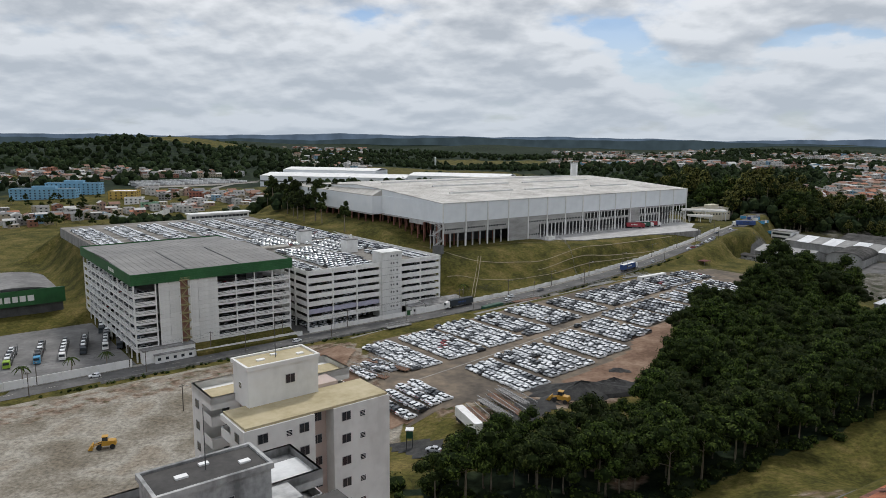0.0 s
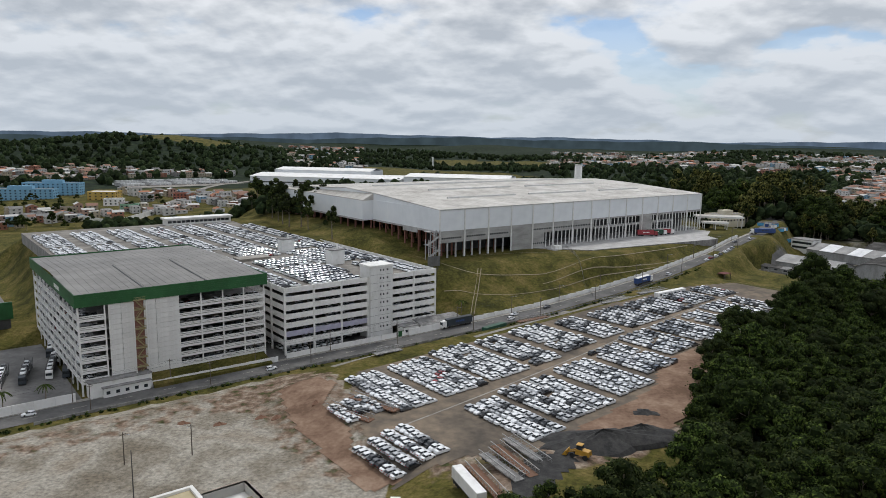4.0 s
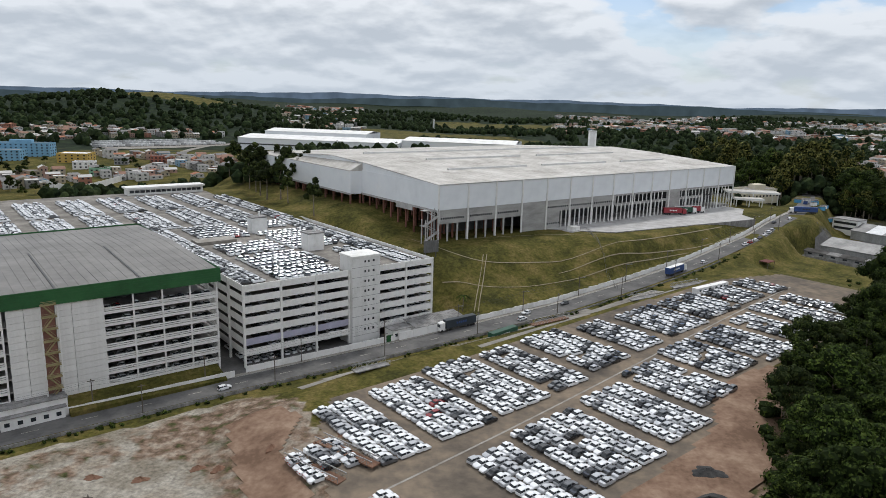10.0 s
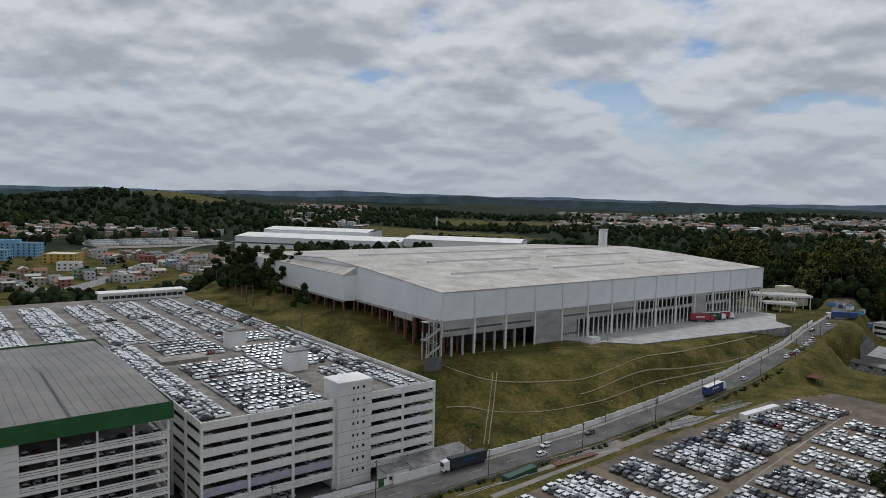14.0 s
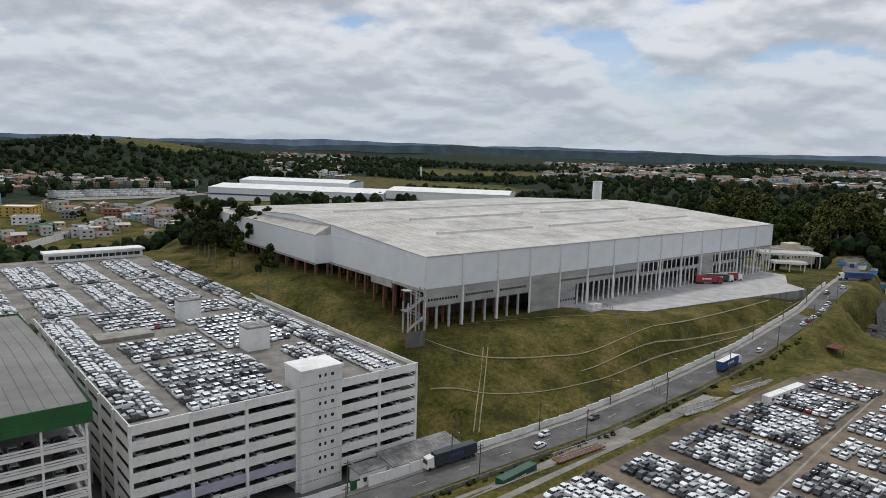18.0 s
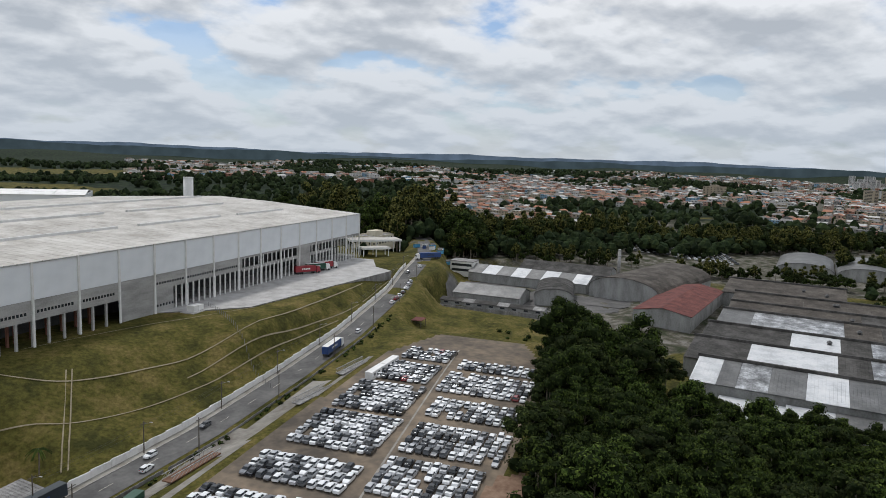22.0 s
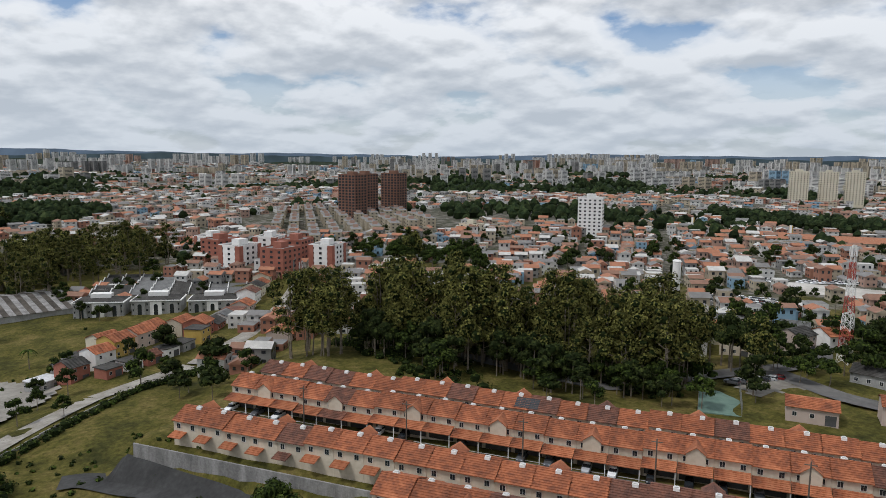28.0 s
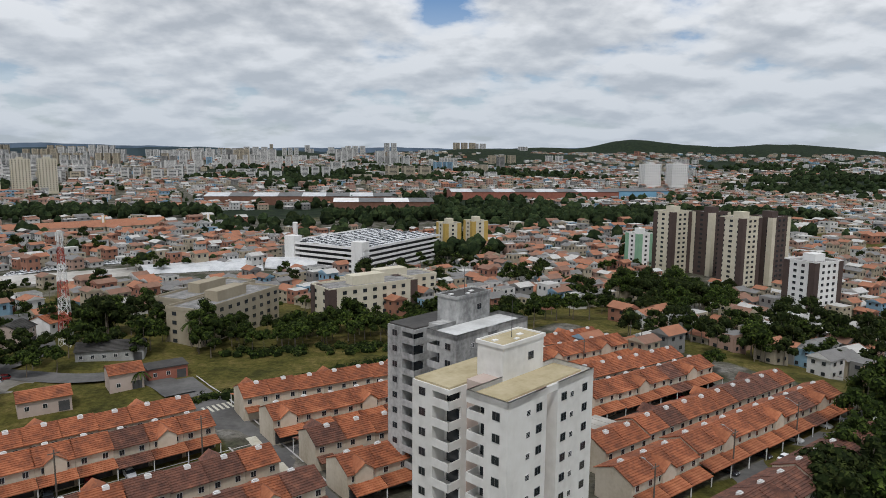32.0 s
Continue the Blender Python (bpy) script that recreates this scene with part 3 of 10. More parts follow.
ridge("backdrop_far", 4480, 78, 108, 2.3, (0.125, 0.17, 0.23), "glowing backdrop ridge along the horizon, blue haze painted in")


def sheet(name, ring, material, label, lift=0.06, level=None, category="", step=4.0, along=None):
    """A thin paved surface on the ground: a polygon cut into cells that follow the height of the ground."""
    s = Shape()
    us, vs = [p[0] for p in ring], [p[1] for p in ring]
    n, k = max(1, int((max(us) - min(us)) / step)), max(1, int((max(vs) - min(vs)) / step))
    au, av = np.linspace(min(us), max(us), n + 1), np.linspace(min(vs), max(vs), k + 1)
    A, B = np.meshgrid(au, av, indexing="ij")
    X, Y = A * EU[0] + B * EV[0], A * EU[1] + B * EV[1]
    Z = (ground_z(X, Y) if level is None else np.full(X.shape, float(level))) + lift
    keep = inside((A[:-1, :-1] + A[1:, 1:]) / 2, (B[:-1, :-1] + B[1:, 1:]) / 2, ring)
    for i, j in np.argwhere(keep):
        s.poly([(X[a, b], Y[a, b], Z[a, b]) for a, b in ((i, j), (i + 1, j), (i + 1, j + 1), (i, j + 1))], material)
    return s.thing(name, label, category or name, kind="structure")

# ---------------------------------------------------------------- main road, lot, yards
def strip(name, u0, u1, off0, off1, material, label, lift, step=6.0, kind="structure", category="road"):
    """A ribbon that follows the main road between two offsets from its middle."""
    s = Shape()
    uu = np.linspace(u0, u1, int((u1 - u0) / step) + 2)
    for a, b in zip(uu[:-1], uu[1:]):
        s.poly([(*uv(u, float(road_v(u)) + o), float(road_z(u)) + lift) for u, o in ((a, off0), (b, off0), (b, off1), (a, off1))], material)
    return s.thing(name, label, category, kind=kind)


def ribbon_wall(name, u0, u1, off, h, t, material, label, category, low=-0.5, step=6.0):
    """A wall beside the road, stepping with it panel by panel."""
    root = base(name, label, category, kind="structure")
    uu = np.arange(u0, u1, step)
    for a in uu:
        b = a + step - 0.06
        s = Shape()
        pa, pb = uv(a, float(road_v(a)) + off), uv(b, float(road_v(b)) + off)
        qa, qb = uv(a, float(road_v(a)) + off + t), uv(b, float(road_v(b)) + off + t)
        z = (float(road_z(a)) + float(road_z(b))) / 2
        s.hull([(*pa, z + low), (*pb, z + low), (*qb, z + low), (*qa, z + low)], [(*pa, z + h), (*pb, z + h), (*qb, z + h), (*qa, z + h)], material)
        s.part("panel", root)
    return root


strip("road", -120, 630, -4.6, 4.6, M_asphalt, "grey asphalt two-lane road climbing past the lot", 0.12)
M_path = mat("pavement_concrete", [(0.2, 0.18, 0.15), (0.28, 0.26, 0.23), (0.36, 0.34, 0.3)], 5, 0.9)
strip("pavement", -120, 500, 4.6, 6.6, M_path, "worn concrete pavement beside the road wall", 0.26, category="pavement")
strip("kerb", -120, 500, 4.45, 4.62, M_concrete, "pale concrete kerb", 0.27, category="kerb")
M_line = mat("road_paint", [(0.45, 0.42, 0.33), (0.6, 0.58, 0.5)], 1.5, 0.8)
for k in range(40):
    strip("lane_mark", -60 + 14 * k, -56 + 14 * k, -0.07, 0.07, M_line, "worn dashed centre line", 0.13, category="road mark")

sheet("car_lot", [(102, 127), (122, 126), (150, 112), (206, 116), (232, 132), (330, 134), (366, 150), (366, 186), (330, 197), (136, 198), (124, 184), (112, 158)], M_lot, "worn asphalt and gravel car lot", 0.1, step=1.5, category="car park")
s = Shape()
for a in range(112, 345, 6):
    f = lambda u: 150 + (u - 110) * 0.093
    s.poly([(*uv(u, v), gz(*uv(u, v)) + 0.17) for u, v in ((a, f(a) - 0.3), (a + 6, f(a + 6) - 0.3), (a + 6, f(a + 6) + 0.3), (a, f(a) + 0.3))], M_path)
s.thing("drain_strip", "pale concrete drainage strip across the lot", "drain strip", kind="structure")
sheet("gravel_track", [(150, 203), (250, 202), (326, 201), (326, 199)], M_gravel, "pale gravel track beside the lot", 0.09, step=1.5, category="track")
sheet("gravel_track", [(130, 212), (250, 204), (300, 203), (300, 209), (250, 212.5), (150, 217)], M_gravel, "pale gravel track along the verge", 0.09, step=3.0, category="track")
M_yard = mat("yard_concrete", [grey(0.13, .03), grey(0.18, .03), grey(0.24, .03)], 12, 0.9, spec=0.2)
sheet("truck_yard", [(-40, 242), (56, 242), (56, 345), (-40, 345)], M_yard, "grey concrete truck yard", 0.1, level=-0.95, step=12, category="yard")
sheet("upper_lot", [(-40, 347), (46, 347), (46, 450), (-40, 450)], M_lot, "asphalt parking terrace", 0.3, step=6, category="car park")
sheet("garage_apron", [(122, 236.5), (206, 236.5), (206, 242), (129, 400), (122, 400)], M_asphalt, "dark asphalt apron round the garage", 0.08, step=4, category="yard")
M_red_earth = mat("red_earth", [(0.14, 0.088, 0.06), (0.215, 0.14, 0.098), (0.3, 0.215, 0.155)], 9, 0.95, bump=0.04, spec=0.1)
sheet("earth_strip", [(148, 104), (158, 118), (190, 121), (206, 124), (214, 130), (232, 136), (252, 135), (256, 128), (236, 118), (214, 108), (180, 102)], M_red_earth, "trodden red earth beside the wood", 0.16, step=1.5, category="bare earth")
sheet("earth_strip", [(97, 132), (106, 129), (104, 150), (111, 163), (112, 180), (124, 192), (122, 203), (108, 204), (101, 180)], M_red_earth, "rutted red earth at the lot's end", 0.16, step=1.5, category="bare earth")
# forecourt of the warehouse
s = Shape()
fc = [(302, 283), (322, 262), (330, 254), (438, 237.5), (446, 250), (470, 262), (470, 300), (300, 290)]
low = [(*uv(a, b), 18.0) for a, b in fc]
s.hull(low, [(x, y, 23.05) for x, y, z in low], M_conc_dark, M_concrete)
s.thing("forecourt", "grey concrete loading forecourt with a kerbed edge", "forecourt", kind="structure")
ribbon_wall("wall_road", 212, 470, 6.6, 2.2, 0.25, M_band, "stained pale concrete retaining wall along the road", "wall")
ribbon_wall("wall_garage", 128, 178, 6.2, 2.3, 0.25, M_white, "white-painted boundary wall in front of the garage", "wall")
ribbon_wall("wall_grass", 58, 122, 4.9, 2.3, 0.25, M_white, "white-painted boundary wall below the grass bank", "wall")
ribbon_wall("wall_yard", -90, 52, 5.4, 3.2, 0.25, M_white, "white-painted boundary wall of the truck yard", "wall")
ribbon_wall("wall_lodge", 183, 212, 5.6, 3.0, 0.25, M_white, "white-painted boundary wall beside the gatehouse", "wall")
ribbon_wall("fence_verge", 40, 230, -7.0, 1.0, 0.15, M_conc_dark, "low weathered concrete slab fence on the verge", "fence", step=2.6)
ribbon_wall("fence_wire", 234, 360, -7.0, 0.7, 0.1, M_conc_dark, "low weathered concrete fence on the verge", "fence", step=3.0)

# poles along the road
s = Shape()
s.tube((0, 0, -0.5), (0, 0, 9), 0.17, 0.12, M_wood)
pole_me = s.mesh("pole")
s = Shape()
s.box(-1.0, -0.06, 8.3, 1.0, 0.06, 8.45, M_wood)
arm_me = s.mesh("crossarm")
s = Shape()
s.tube((0, 0, 8.2), (0, -2.2, 9.0), 0.05, 0.04, M_metal, 6)
s.box(-0.15, -2.9, 8.95, 0.15, -2.1, 9.1, M_metal)
lamp_me = s.mesh("lamp_arm")


def pole(x, y, turn, lamp=True, z=None):
    root = base("utility_pole", "weathered utility pole with a crossarm by the roadside", "utility pole", "utility poles", pose(x, y, gz(x, y) if z is None else z, 0, 0, turn))
    piece("pole", pole_me, root)
    piece("crossarm", arm_me, root)
    if lamp:
        piece("lamp_arm", lamp_me, root)


for u in range(-40, 480, 31):
    x, y = uv(u, float(road_v(u)) + 5.4)
    pole(x, y, UV_TURN, True, float(road_z(u)))
for u in range(-20, 460, 38):
    x, y = uv(u, float(road_v(u)) - 5.8)
    pole(x, y, UV_TURN + 180, False, float(road_z(u)))
# cables
s = Shape()
for h in (8.5, 8.0, 7.0):
    for u in range(-40, 440, 31):
        pts = []
        for k in range(7):
            f = k / 6
            a = u + 31 * f
            x, y = uv(a, float(np.interp(a, (u, u + 31), (road_v(u), road_v(u + 31)))) + 5.4)
            pts.append((x, y, float(np.interp(a, (u, u + 31), (road_z(u), road_z(u + 31)))) + h - 2.4 * f * (1 - f)))
        for p, q in zip(pts[:-1], pts[1:]):
            s.tube(p, q, 0.025, 0.025, M_steel, 3)
s.thing("power_cables", "thin black power cables strung between poles", "cable", kind="structure")

# ---------------------------------------------------------------- parking garages
M_panelw = objvar(mat("white_panel", [(0.62, 0.61, 0.58), (0.73, 0.72, 0.7), (0.78, 0.77, 0.75)], 4, 0.6, streak=(1, 1, 0.3)), 0.05)
M_bluish = mat("lilac_band", [(0.36, 0.35, 0.45), (0.46, 0.45, 0.55)], 3, 0.7)
M_yellow = mat("yellow_stair_steel", [(0.3, 0.25, 0.12), (0.4, 0.34, 0.18)], 1, 0.6)
M_deck = mat("parking_deck", [(0.13, 0.12, 0.105), (0.2, 0.185, 0.165), (0.29, 0.27, 0.24)], 9, 0.9, bump=0.01, spec=0.2)
M_red = mat("red_paint", [(0.2, 0.09, 0.07), (0.27, 0.13, 0.1)], 1, 0.7)


def band_piece(length, h, t, grooves, material):
    """A precast parapet strip, as long as one bay, with sunk horizontal joints."""
    s = Shape()
    s.banded(0, length, 0, t, 0, h, grooves, 0.07, 0.06, material)
    return s.mesh("parapet")


def garage_open():
    """The large garage with solid precast bands."""
    u0, u1, v0, v1, top = 129.6, 204.6, 242.5, 350.0, 27.5
    root = base("parking_garage", "white precast concrete multi-storey parking garage with cars on its roof deck", "parking garage", m=at_uv(0, 0, 0))
    tops = [top - 3.55 * k for k in range(7)]
    for z in tops:
        s = Shape()
        s.box(u0 + 0.4, v0 + 0.4, z - 1.55, u1 - 0.4, v1, z - 1.15, M_concrete, M_deck)
        s.part("deck", root, "grey concrete parking deck")
    # added inner box, its dark colour standing in for shade between decks
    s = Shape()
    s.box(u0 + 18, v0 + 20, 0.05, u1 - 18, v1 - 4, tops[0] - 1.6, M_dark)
    s.part("core", root, "dark box standing in for the shade inside the decks")
    cols_f = [129.6, 142.4, 155.2, 168.0, 180.2, 192.4, 204.6]
    for a, b in zip(cols_f[:-1], cols_f[1:]):
        if a == 168.0:
            continue
        me = band_piece(b - a - 0.7, 2.2, 0.3, 3, M_band)
        meb = band_piece(b - a - 0.7, 2.2, 0.3, 3, M_bluish)
        for k, z in enumerate(tops):
            piece("parapet", meb if k == 5 and a < 160 else me, root, pose(a + 0.35, v0, z - 2.2), "stained lilac-grey band" if k == 5 and a < 160 else "")
    side = np.linspace(v0, v1, 10)
    me = band_piece(side[1] - side[0] - 0.7, 2.2, 0.3, 3, M_band)
    for a in side[:-1]:
        for z in tops:
            piece("parapet", me, root, pose(u0 + 0.3, a + 0.35, z - 2.2, 0, 0, 90))
            piece("parapet", me, root, pose(u1, a + 0.35, z - 2.2, 0, 0, 90))
    s = Shape()
    s.box(-0.35, -0.15, -0.5, 0.35, 0.55, top, M_band)
    cm = s.mesh("column")
    for a in cols_f:
        piece("column", cm, root, pose(a, v0, 0))
    for a in side[1:]:
        piece("column", cm, root, pose(u0, a, 0, 0, 0, 90))
        piece("column", cm, root, pose(u1, a, 0, 0, 0, 90))
    s = Shape()
    for a in np.linspace(v0 + 10, v1 - 4, 9):
        for b in (142.4, 155.2, 168, 180.2, 192.4):
            s.box(b - 0.3, a - 0.3, 0, b + 0.3, a + 0.3, top - 1.6, M_concrete)
    s.part("inner_columns", root)
    # stair and lift tower
    s = Shape()
    s.box(168.4, v0 - 1.6, 0, 179.8, v0 + 7, 32.0, M_panelw)
    tower = s.part("stair_tower", root, "white rendered stair tower with rain stains")
    s = Shape()
    s.box(168.2, v0 - 1.9, 31.6, 180.0, v0 + 7.2, 32.4, M_band)
    s.part("tower_cap", tower)
    for k in range(8):
        s = Shape()
        s.box(168.3, v0 - 1.66, 3.4 + 3.55 * k, 179.9, v0 - 1.5, 3.5 + 3.55 * k, M_conc_dark)
        s.part("joint", tower)
    for k in range(8):
        for o, w in ((1.9, 0.55), (3.4, 0.55), (5.4, 0.75)):
            s = Shape()
            s.box(168.4 + 3.2 + o - w / 2, v0 - 1.72, 5.0 + 3.55 * k, 168.4 + 3.2 + o + w / 2, v0 - 1.58, 5.8 + 3.55 * k, M_glass)
            s.part("window", tower)
    # rooftop stair boxes
    for u, v, w, d in ((172, 328, 7, 5.5), (176, 284, 7, 6)):
        s = Shape()
        s.box(u - w / 2, v - d / 2, 26.2, u + w / 2, v + d / 2, 33.2, M_white)
        s.box(u - w / 2 - 0.2, v - d / 2 - 0.2, 33.0, u + w / 2 + 0.2, v + d / 2 + 0.2, 33.5, M_conc_dark)
        s.tube((u + 1, v, 33.4), (u + 1, v, 35.6), 0.5, 0.5, M_white)
        s.part("roof_box", root, "stained white rooftop stair box")
    s = Shape()
    s.box(140, 312, 26.2, 156, 320, 27.6, M_path)
    s.part("ramp_wall", root, "brown ramp wall on the deck")
    return root


garage_open()
s = Shape()
s.box(72, 350.2, 20, 203.5, 478, 26.1, M_conc_dark, M_deck)
s.thing("rear_deck", "weathered concrete rear parking deck against the hill", "parking deck", kind="structure", m=at_uv(0, 0, 0))


def garage_roofed():
    """The older garage with railings and a green-edged metal roof."""
    u0, u1, v0, v1, top, low = 57.0, 122.0, 245.0, 331.0, 29.6, -1.0
    root = base("parking_garage", "white steel-railed parking garage under a grey roof with a green fascia", "parking garage", m=at_uv(0, 0, 0))
    levels = [low + 4.4 + 3.6 * k for k in range(7)]
    for z in levels:
        s = Shape()
        s.box(u0 + 0.3, v0 + 0.3, z - 0.35, u1 - 0.3, v1 - 0.3, z, M_concrete)
        s.part("deck", root, "grey concrete parking deck")
    # added dark box, painted as the shade behind the railings
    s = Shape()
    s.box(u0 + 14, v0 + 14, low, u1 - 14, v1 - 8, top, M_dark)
    s.part("core", root, "dark box standing in for the shade inside the decks")
    bays_u = np.linspace(u0, u1, 9)
    bays_v = np.linspace(v0, v1, 12)

    def rail(length):
        s = Shape()
        s.box(0, 0, -0.5, length, 0.14, 0.32, M_white)
        s.box(0, 0, 0.5, length, 0.1, 0.88, M_white)
        s.box(0, 0, 1.08, length, 0.1, 1.5, M_white)
        return s.mesh("railing")

    ru, rv = rail(bays_u[1] - bays_u[0] - 0.4), rail(bays_v[1] - bays_v[0] - 0.4)
    s = Shape()
    s.box(-0.22, -0.22, low - 0.5, 0.22, 0.22, top, M_white)
    cm = s.mesh("column")
    for i, a in enumerate(bays_u):
        piece("column", cm, root, pose(a, v0 - 0.1, 0))
        if i < 8 and i not in (1, 2, 3):
            for z in levels:
                piece("railing", ru, root, pose(a + 0.2, v0 - 0.2, z))
    for i, a in enumerate(bays_v):
        piece("column", cm, root, pose(u0 - 0.1, a, 0))
        piece("column", cm, root, pose(u1 + 0.1, a, 0))
        if i < 11:
            for z in levels:
                piece("railing", rv, root, pose(u0, a + 0.2, z, 0, 0, 90))
                piece("railing", rv, root, pose(u1 + 0.2, a + 0.2, z, 0, 0, 90))
    # panelled stair front
    s = Shape()
    s.box(0, 0, 0, 4.0, 0.25, 1.72, M_panelw)
    pm = s.mesh("wall_panel")
    for j, a in enumerate((66.2, 70.3, 77.6, 81.7, 85.6)):
        for k in range(18):
            piece("wall_panel", pm, root, pose(a, v0 - 0.45, low + 0.2 + 1.78 * k))
    s = Shape()
    s.box(74.3, v0 - 0.2, low, 77.5, v0 + 0.2, top, M_red)
    s.part("stair_back", root, "red-painted recess behind the stair")
    stair = Shape()
    for k in range(9):
        z, f = low + 0.6 + 3.4 * k, (k % 2) * 2 - 1
        a, b = (74.6, 77.2) if f > 0 else (77.2, 74.6)
        stair.tube((a, v0 - 1.4, z), (b, v0 - 1.4, z + 3.2), 0.22, 0.22, M_yellow, 4)
        stair.tube((a, v0 - 1.4, z + 1), (b, v0 - 1.4, z + 4.2), 0.06, 0.06, M_yellow, 4)
        stair.box(74.0, v0 - 2.2, z + 3.1, 77.8, v0 - 0.4, z + 3.3, M_yellow)
        stair.box(74.0, v0 - 2.25, z + 3.75, 77.8, v0 - 2.17, z + 3.85, M_yellow)
        stair.box(74.0, v0 - 2.25, z + 4.2, 77.8, v0 - 2.17, z + 4.3, M_yellow)
    stair.part("fire_stair", root, "yellow steel zigzag fire stair")
    for a in (73.8, 78.0):
        s = Shape()
        s.box(a - 0.15, v0 - 2.3, low, a + 0.15, v0 - 2.0, top, M_white)
        s.part("stair_post", root)
    # roof: shallow double slope with a green fascia
    e = 0.8
    mid = (v0 + v1) / 2
    s = Shape()
    rise, n = 1.5, 26
    for c, d, zc, zd in ((v0 - e, mid, top + 3.9, top + 3.9 + rise), (mid, v1 + e, top + 3.9 + rise, top + 3.9)):
        s = Shape()
        s.ribbed(u0 - e, u1 + e, n, 0.12, c, zc, d, zd, M_grroof, 0.1, 0.2)
        s.part("roof_slope", root, "grey sheet-metal roof in long strips")
    for x in (u0 + 21, u0 + 43):
        s = Shape()
        s.hull([(x, v0 - e, top + 3.9), (x + 0.5, v0 - e, top + 3.9), (x + 0.5, mid, top + 3.95 + rise), (x, mid, top + 3.95 + rise)], [(x, v0 - e, top + 4.1), (x + 0.5, v0 - e, top + 4.1), (x + 0.5, mid, top + 4.15 + rise), (x, mid, top + 4.15 + rise)], M_steel)
        s.part("gutter", root, "dark valley gutter")
    for i, (a, b, c, d) in enumerate(((u0 - e - 0.3, v0 - e - 0.3, u1 + e + 0.3, v0 - e), (u0 - e - 0.3, v1 + e, u1 + e + 0.3, v1 + e + 0.3), (u0 - e - 0.3, v0 - e, u0 - e, v1 + e), (u1 + e, v0 - e, u1 + e + 0.3, v1 + e))):
        s = Shape()
        rings = [(top + 0.1, 0.0)]
        for k in range(6):
            rings += [(top + 0.76 + 0.72 * k, 0.0), (top + 0.77 + 0.72 * k, 0.07), (top + 0.81 + 0.72 * k, 0.07), (top + 0.82 + 0.72 * k, 0.0)]
        s.slot(M_green)
        for q, (zz, cut) in enumerate(rings):
            s.v += [(a + cut, b + cut, zz), (c - cut, b + cut, zz), (c - cut, d - cut, zz), (a + cut, d - cut, zz)]
            if q:
                j = 4 * q
                for k in range(4):
                    s.f.append((j - 4 + k, j - 4 + (k + 1) % 4, j + (k + 1) % 4, j + k))
                    s.m.append(0)
        s.part("fascia", root, "dark green ribbed fascia")
    s = Shape()
    for k in range(3):
        s.box(u0 - e - 0.36, v0 + 24 + 3.2 * k, top + 1.4, u0 - e - 0.3, v0 + 26.6 + 3.2 * k, top + 2.9, M_white)
    s.part("sign", root, "white sign marks on the green fascia")
    return root


garage_roofed()
# grass bank, plinth and gatehouse in front of the roofed garage
s = Shape()
s.hull([(78, 237.6, -1), (121, 236.2, -1), (121, 244.6, -1), (78, 244.6, -1)], [(78, 237.6, 0.6), (121, 236.2, 0.8), (121, 244.6, 3.0), (78, 244.6, 3.0)], M_ground)
s.thing("grass_bank", "mown green grass bank in front of the garage", "bank", kind="structure", m=at_uv(0, 0, 0))
s = Shape()
s.box(58, 240.5, -1.5, 78, 244.8, 4.2, M_white)
s.box(57.8, 240.3, 4.2, 78.2, 244.9, 4.5, M_conc_dark)
s.thing("plinth_wall", "white rendered plinth of the stair front", "wall", kind="structure", m=at_uv(0, 0, 0))


def gatehouse(u, v, z, w, d, h, roof):
    root = base("gatehouse", "small white gatehouse with a dark flat roof behind the wall", "gatehouse", m=at_uv(u, v, z))
    s = Shape()
    s.box(0, 0, 0, w, d, h, M_white)
    s.part("wall", root)
    s = Shape()
    s.box(-0.4, -0.4, h, w + 0.4, d + 0.4, h + 0.25, roof)
    s.part("roof", root, "dark stained roof slab")
    for k in range(int(w / 3)):
        s = Shape()
        s.box(0.8 + 3 * k, -0.06, 1.2, 2.0 + 3 * k, 0.05, 2.3, M_glass)
        s.part("window", root)
    return root


gatehouse(62, 234.8 + 4.0, -1, 15, 4.5, 3.4, M_conc_dark)
gatehouse(181, 234, 1.6, 8, 5, 3.6, M_conc_dark)
# sheds with a dark corrugated roof beside the garage
root = base("lean_to_shed", "low white shed with a dark corrugated roof", "shed", m=at_uv(190, 232.4, 1.8))
s = Shape()
s.box(0, 0.8, 0, 24, 8, 3.0, M_white)
s.part("wall", root)
for k in range(5):
    s = Shape()
    s.box(1.2 + 4.6 * k, 0.72, 1.4, 3.6 + 4.6 * k, 0.86, 2.3, M_glass)
    s.part("window", root)
for k in range(24):
    s = Shape()
    s.hull([(k, 0.2, 3.0), (k + 0.9, 0.2, 3.0), (k + 0.9, 8.2, 4.2), (k, 8.2, 4.2)], [(k, 0.2, 3.15), (k + 0.9, 0.2, 3.15), (k + 0.9, 8.2, 4.35), (k, 8.2, 4.35)], M_conc_dark)
    s.part("roof_sheet", root)
# small green gate
s = Shape()
s.box(178.2, 234.0, 1.2, 183, 234.2, 3.9, M_green)
s.thing("gate", "dark green sheet-metal gate in the wall", "gate", m=at_uv(0, 0, 0))
# long white hut behind the deck
root = base("office_hut", "long white single-storey hut with strip windows at the deck's rear", "hut", m=at_uv(154, 468, 25.8))
s = Shape()
s.box(0, 0, 0, 44, 8, 4.0, M_white)
s.part("wall", root)
s = Shape()
s.box(-1, -1, 4.0, 45, 9, 5.0, M_white)
s.part("roof", root, "white flat roof with a thick edge")
for k in range(14):
    s = Shape()
    s.box(1 + 3 * k, -0.05, 1.6, 3.6 + 3 * k, 0.1, 3.2, M_glass)
    s.part("window", root)
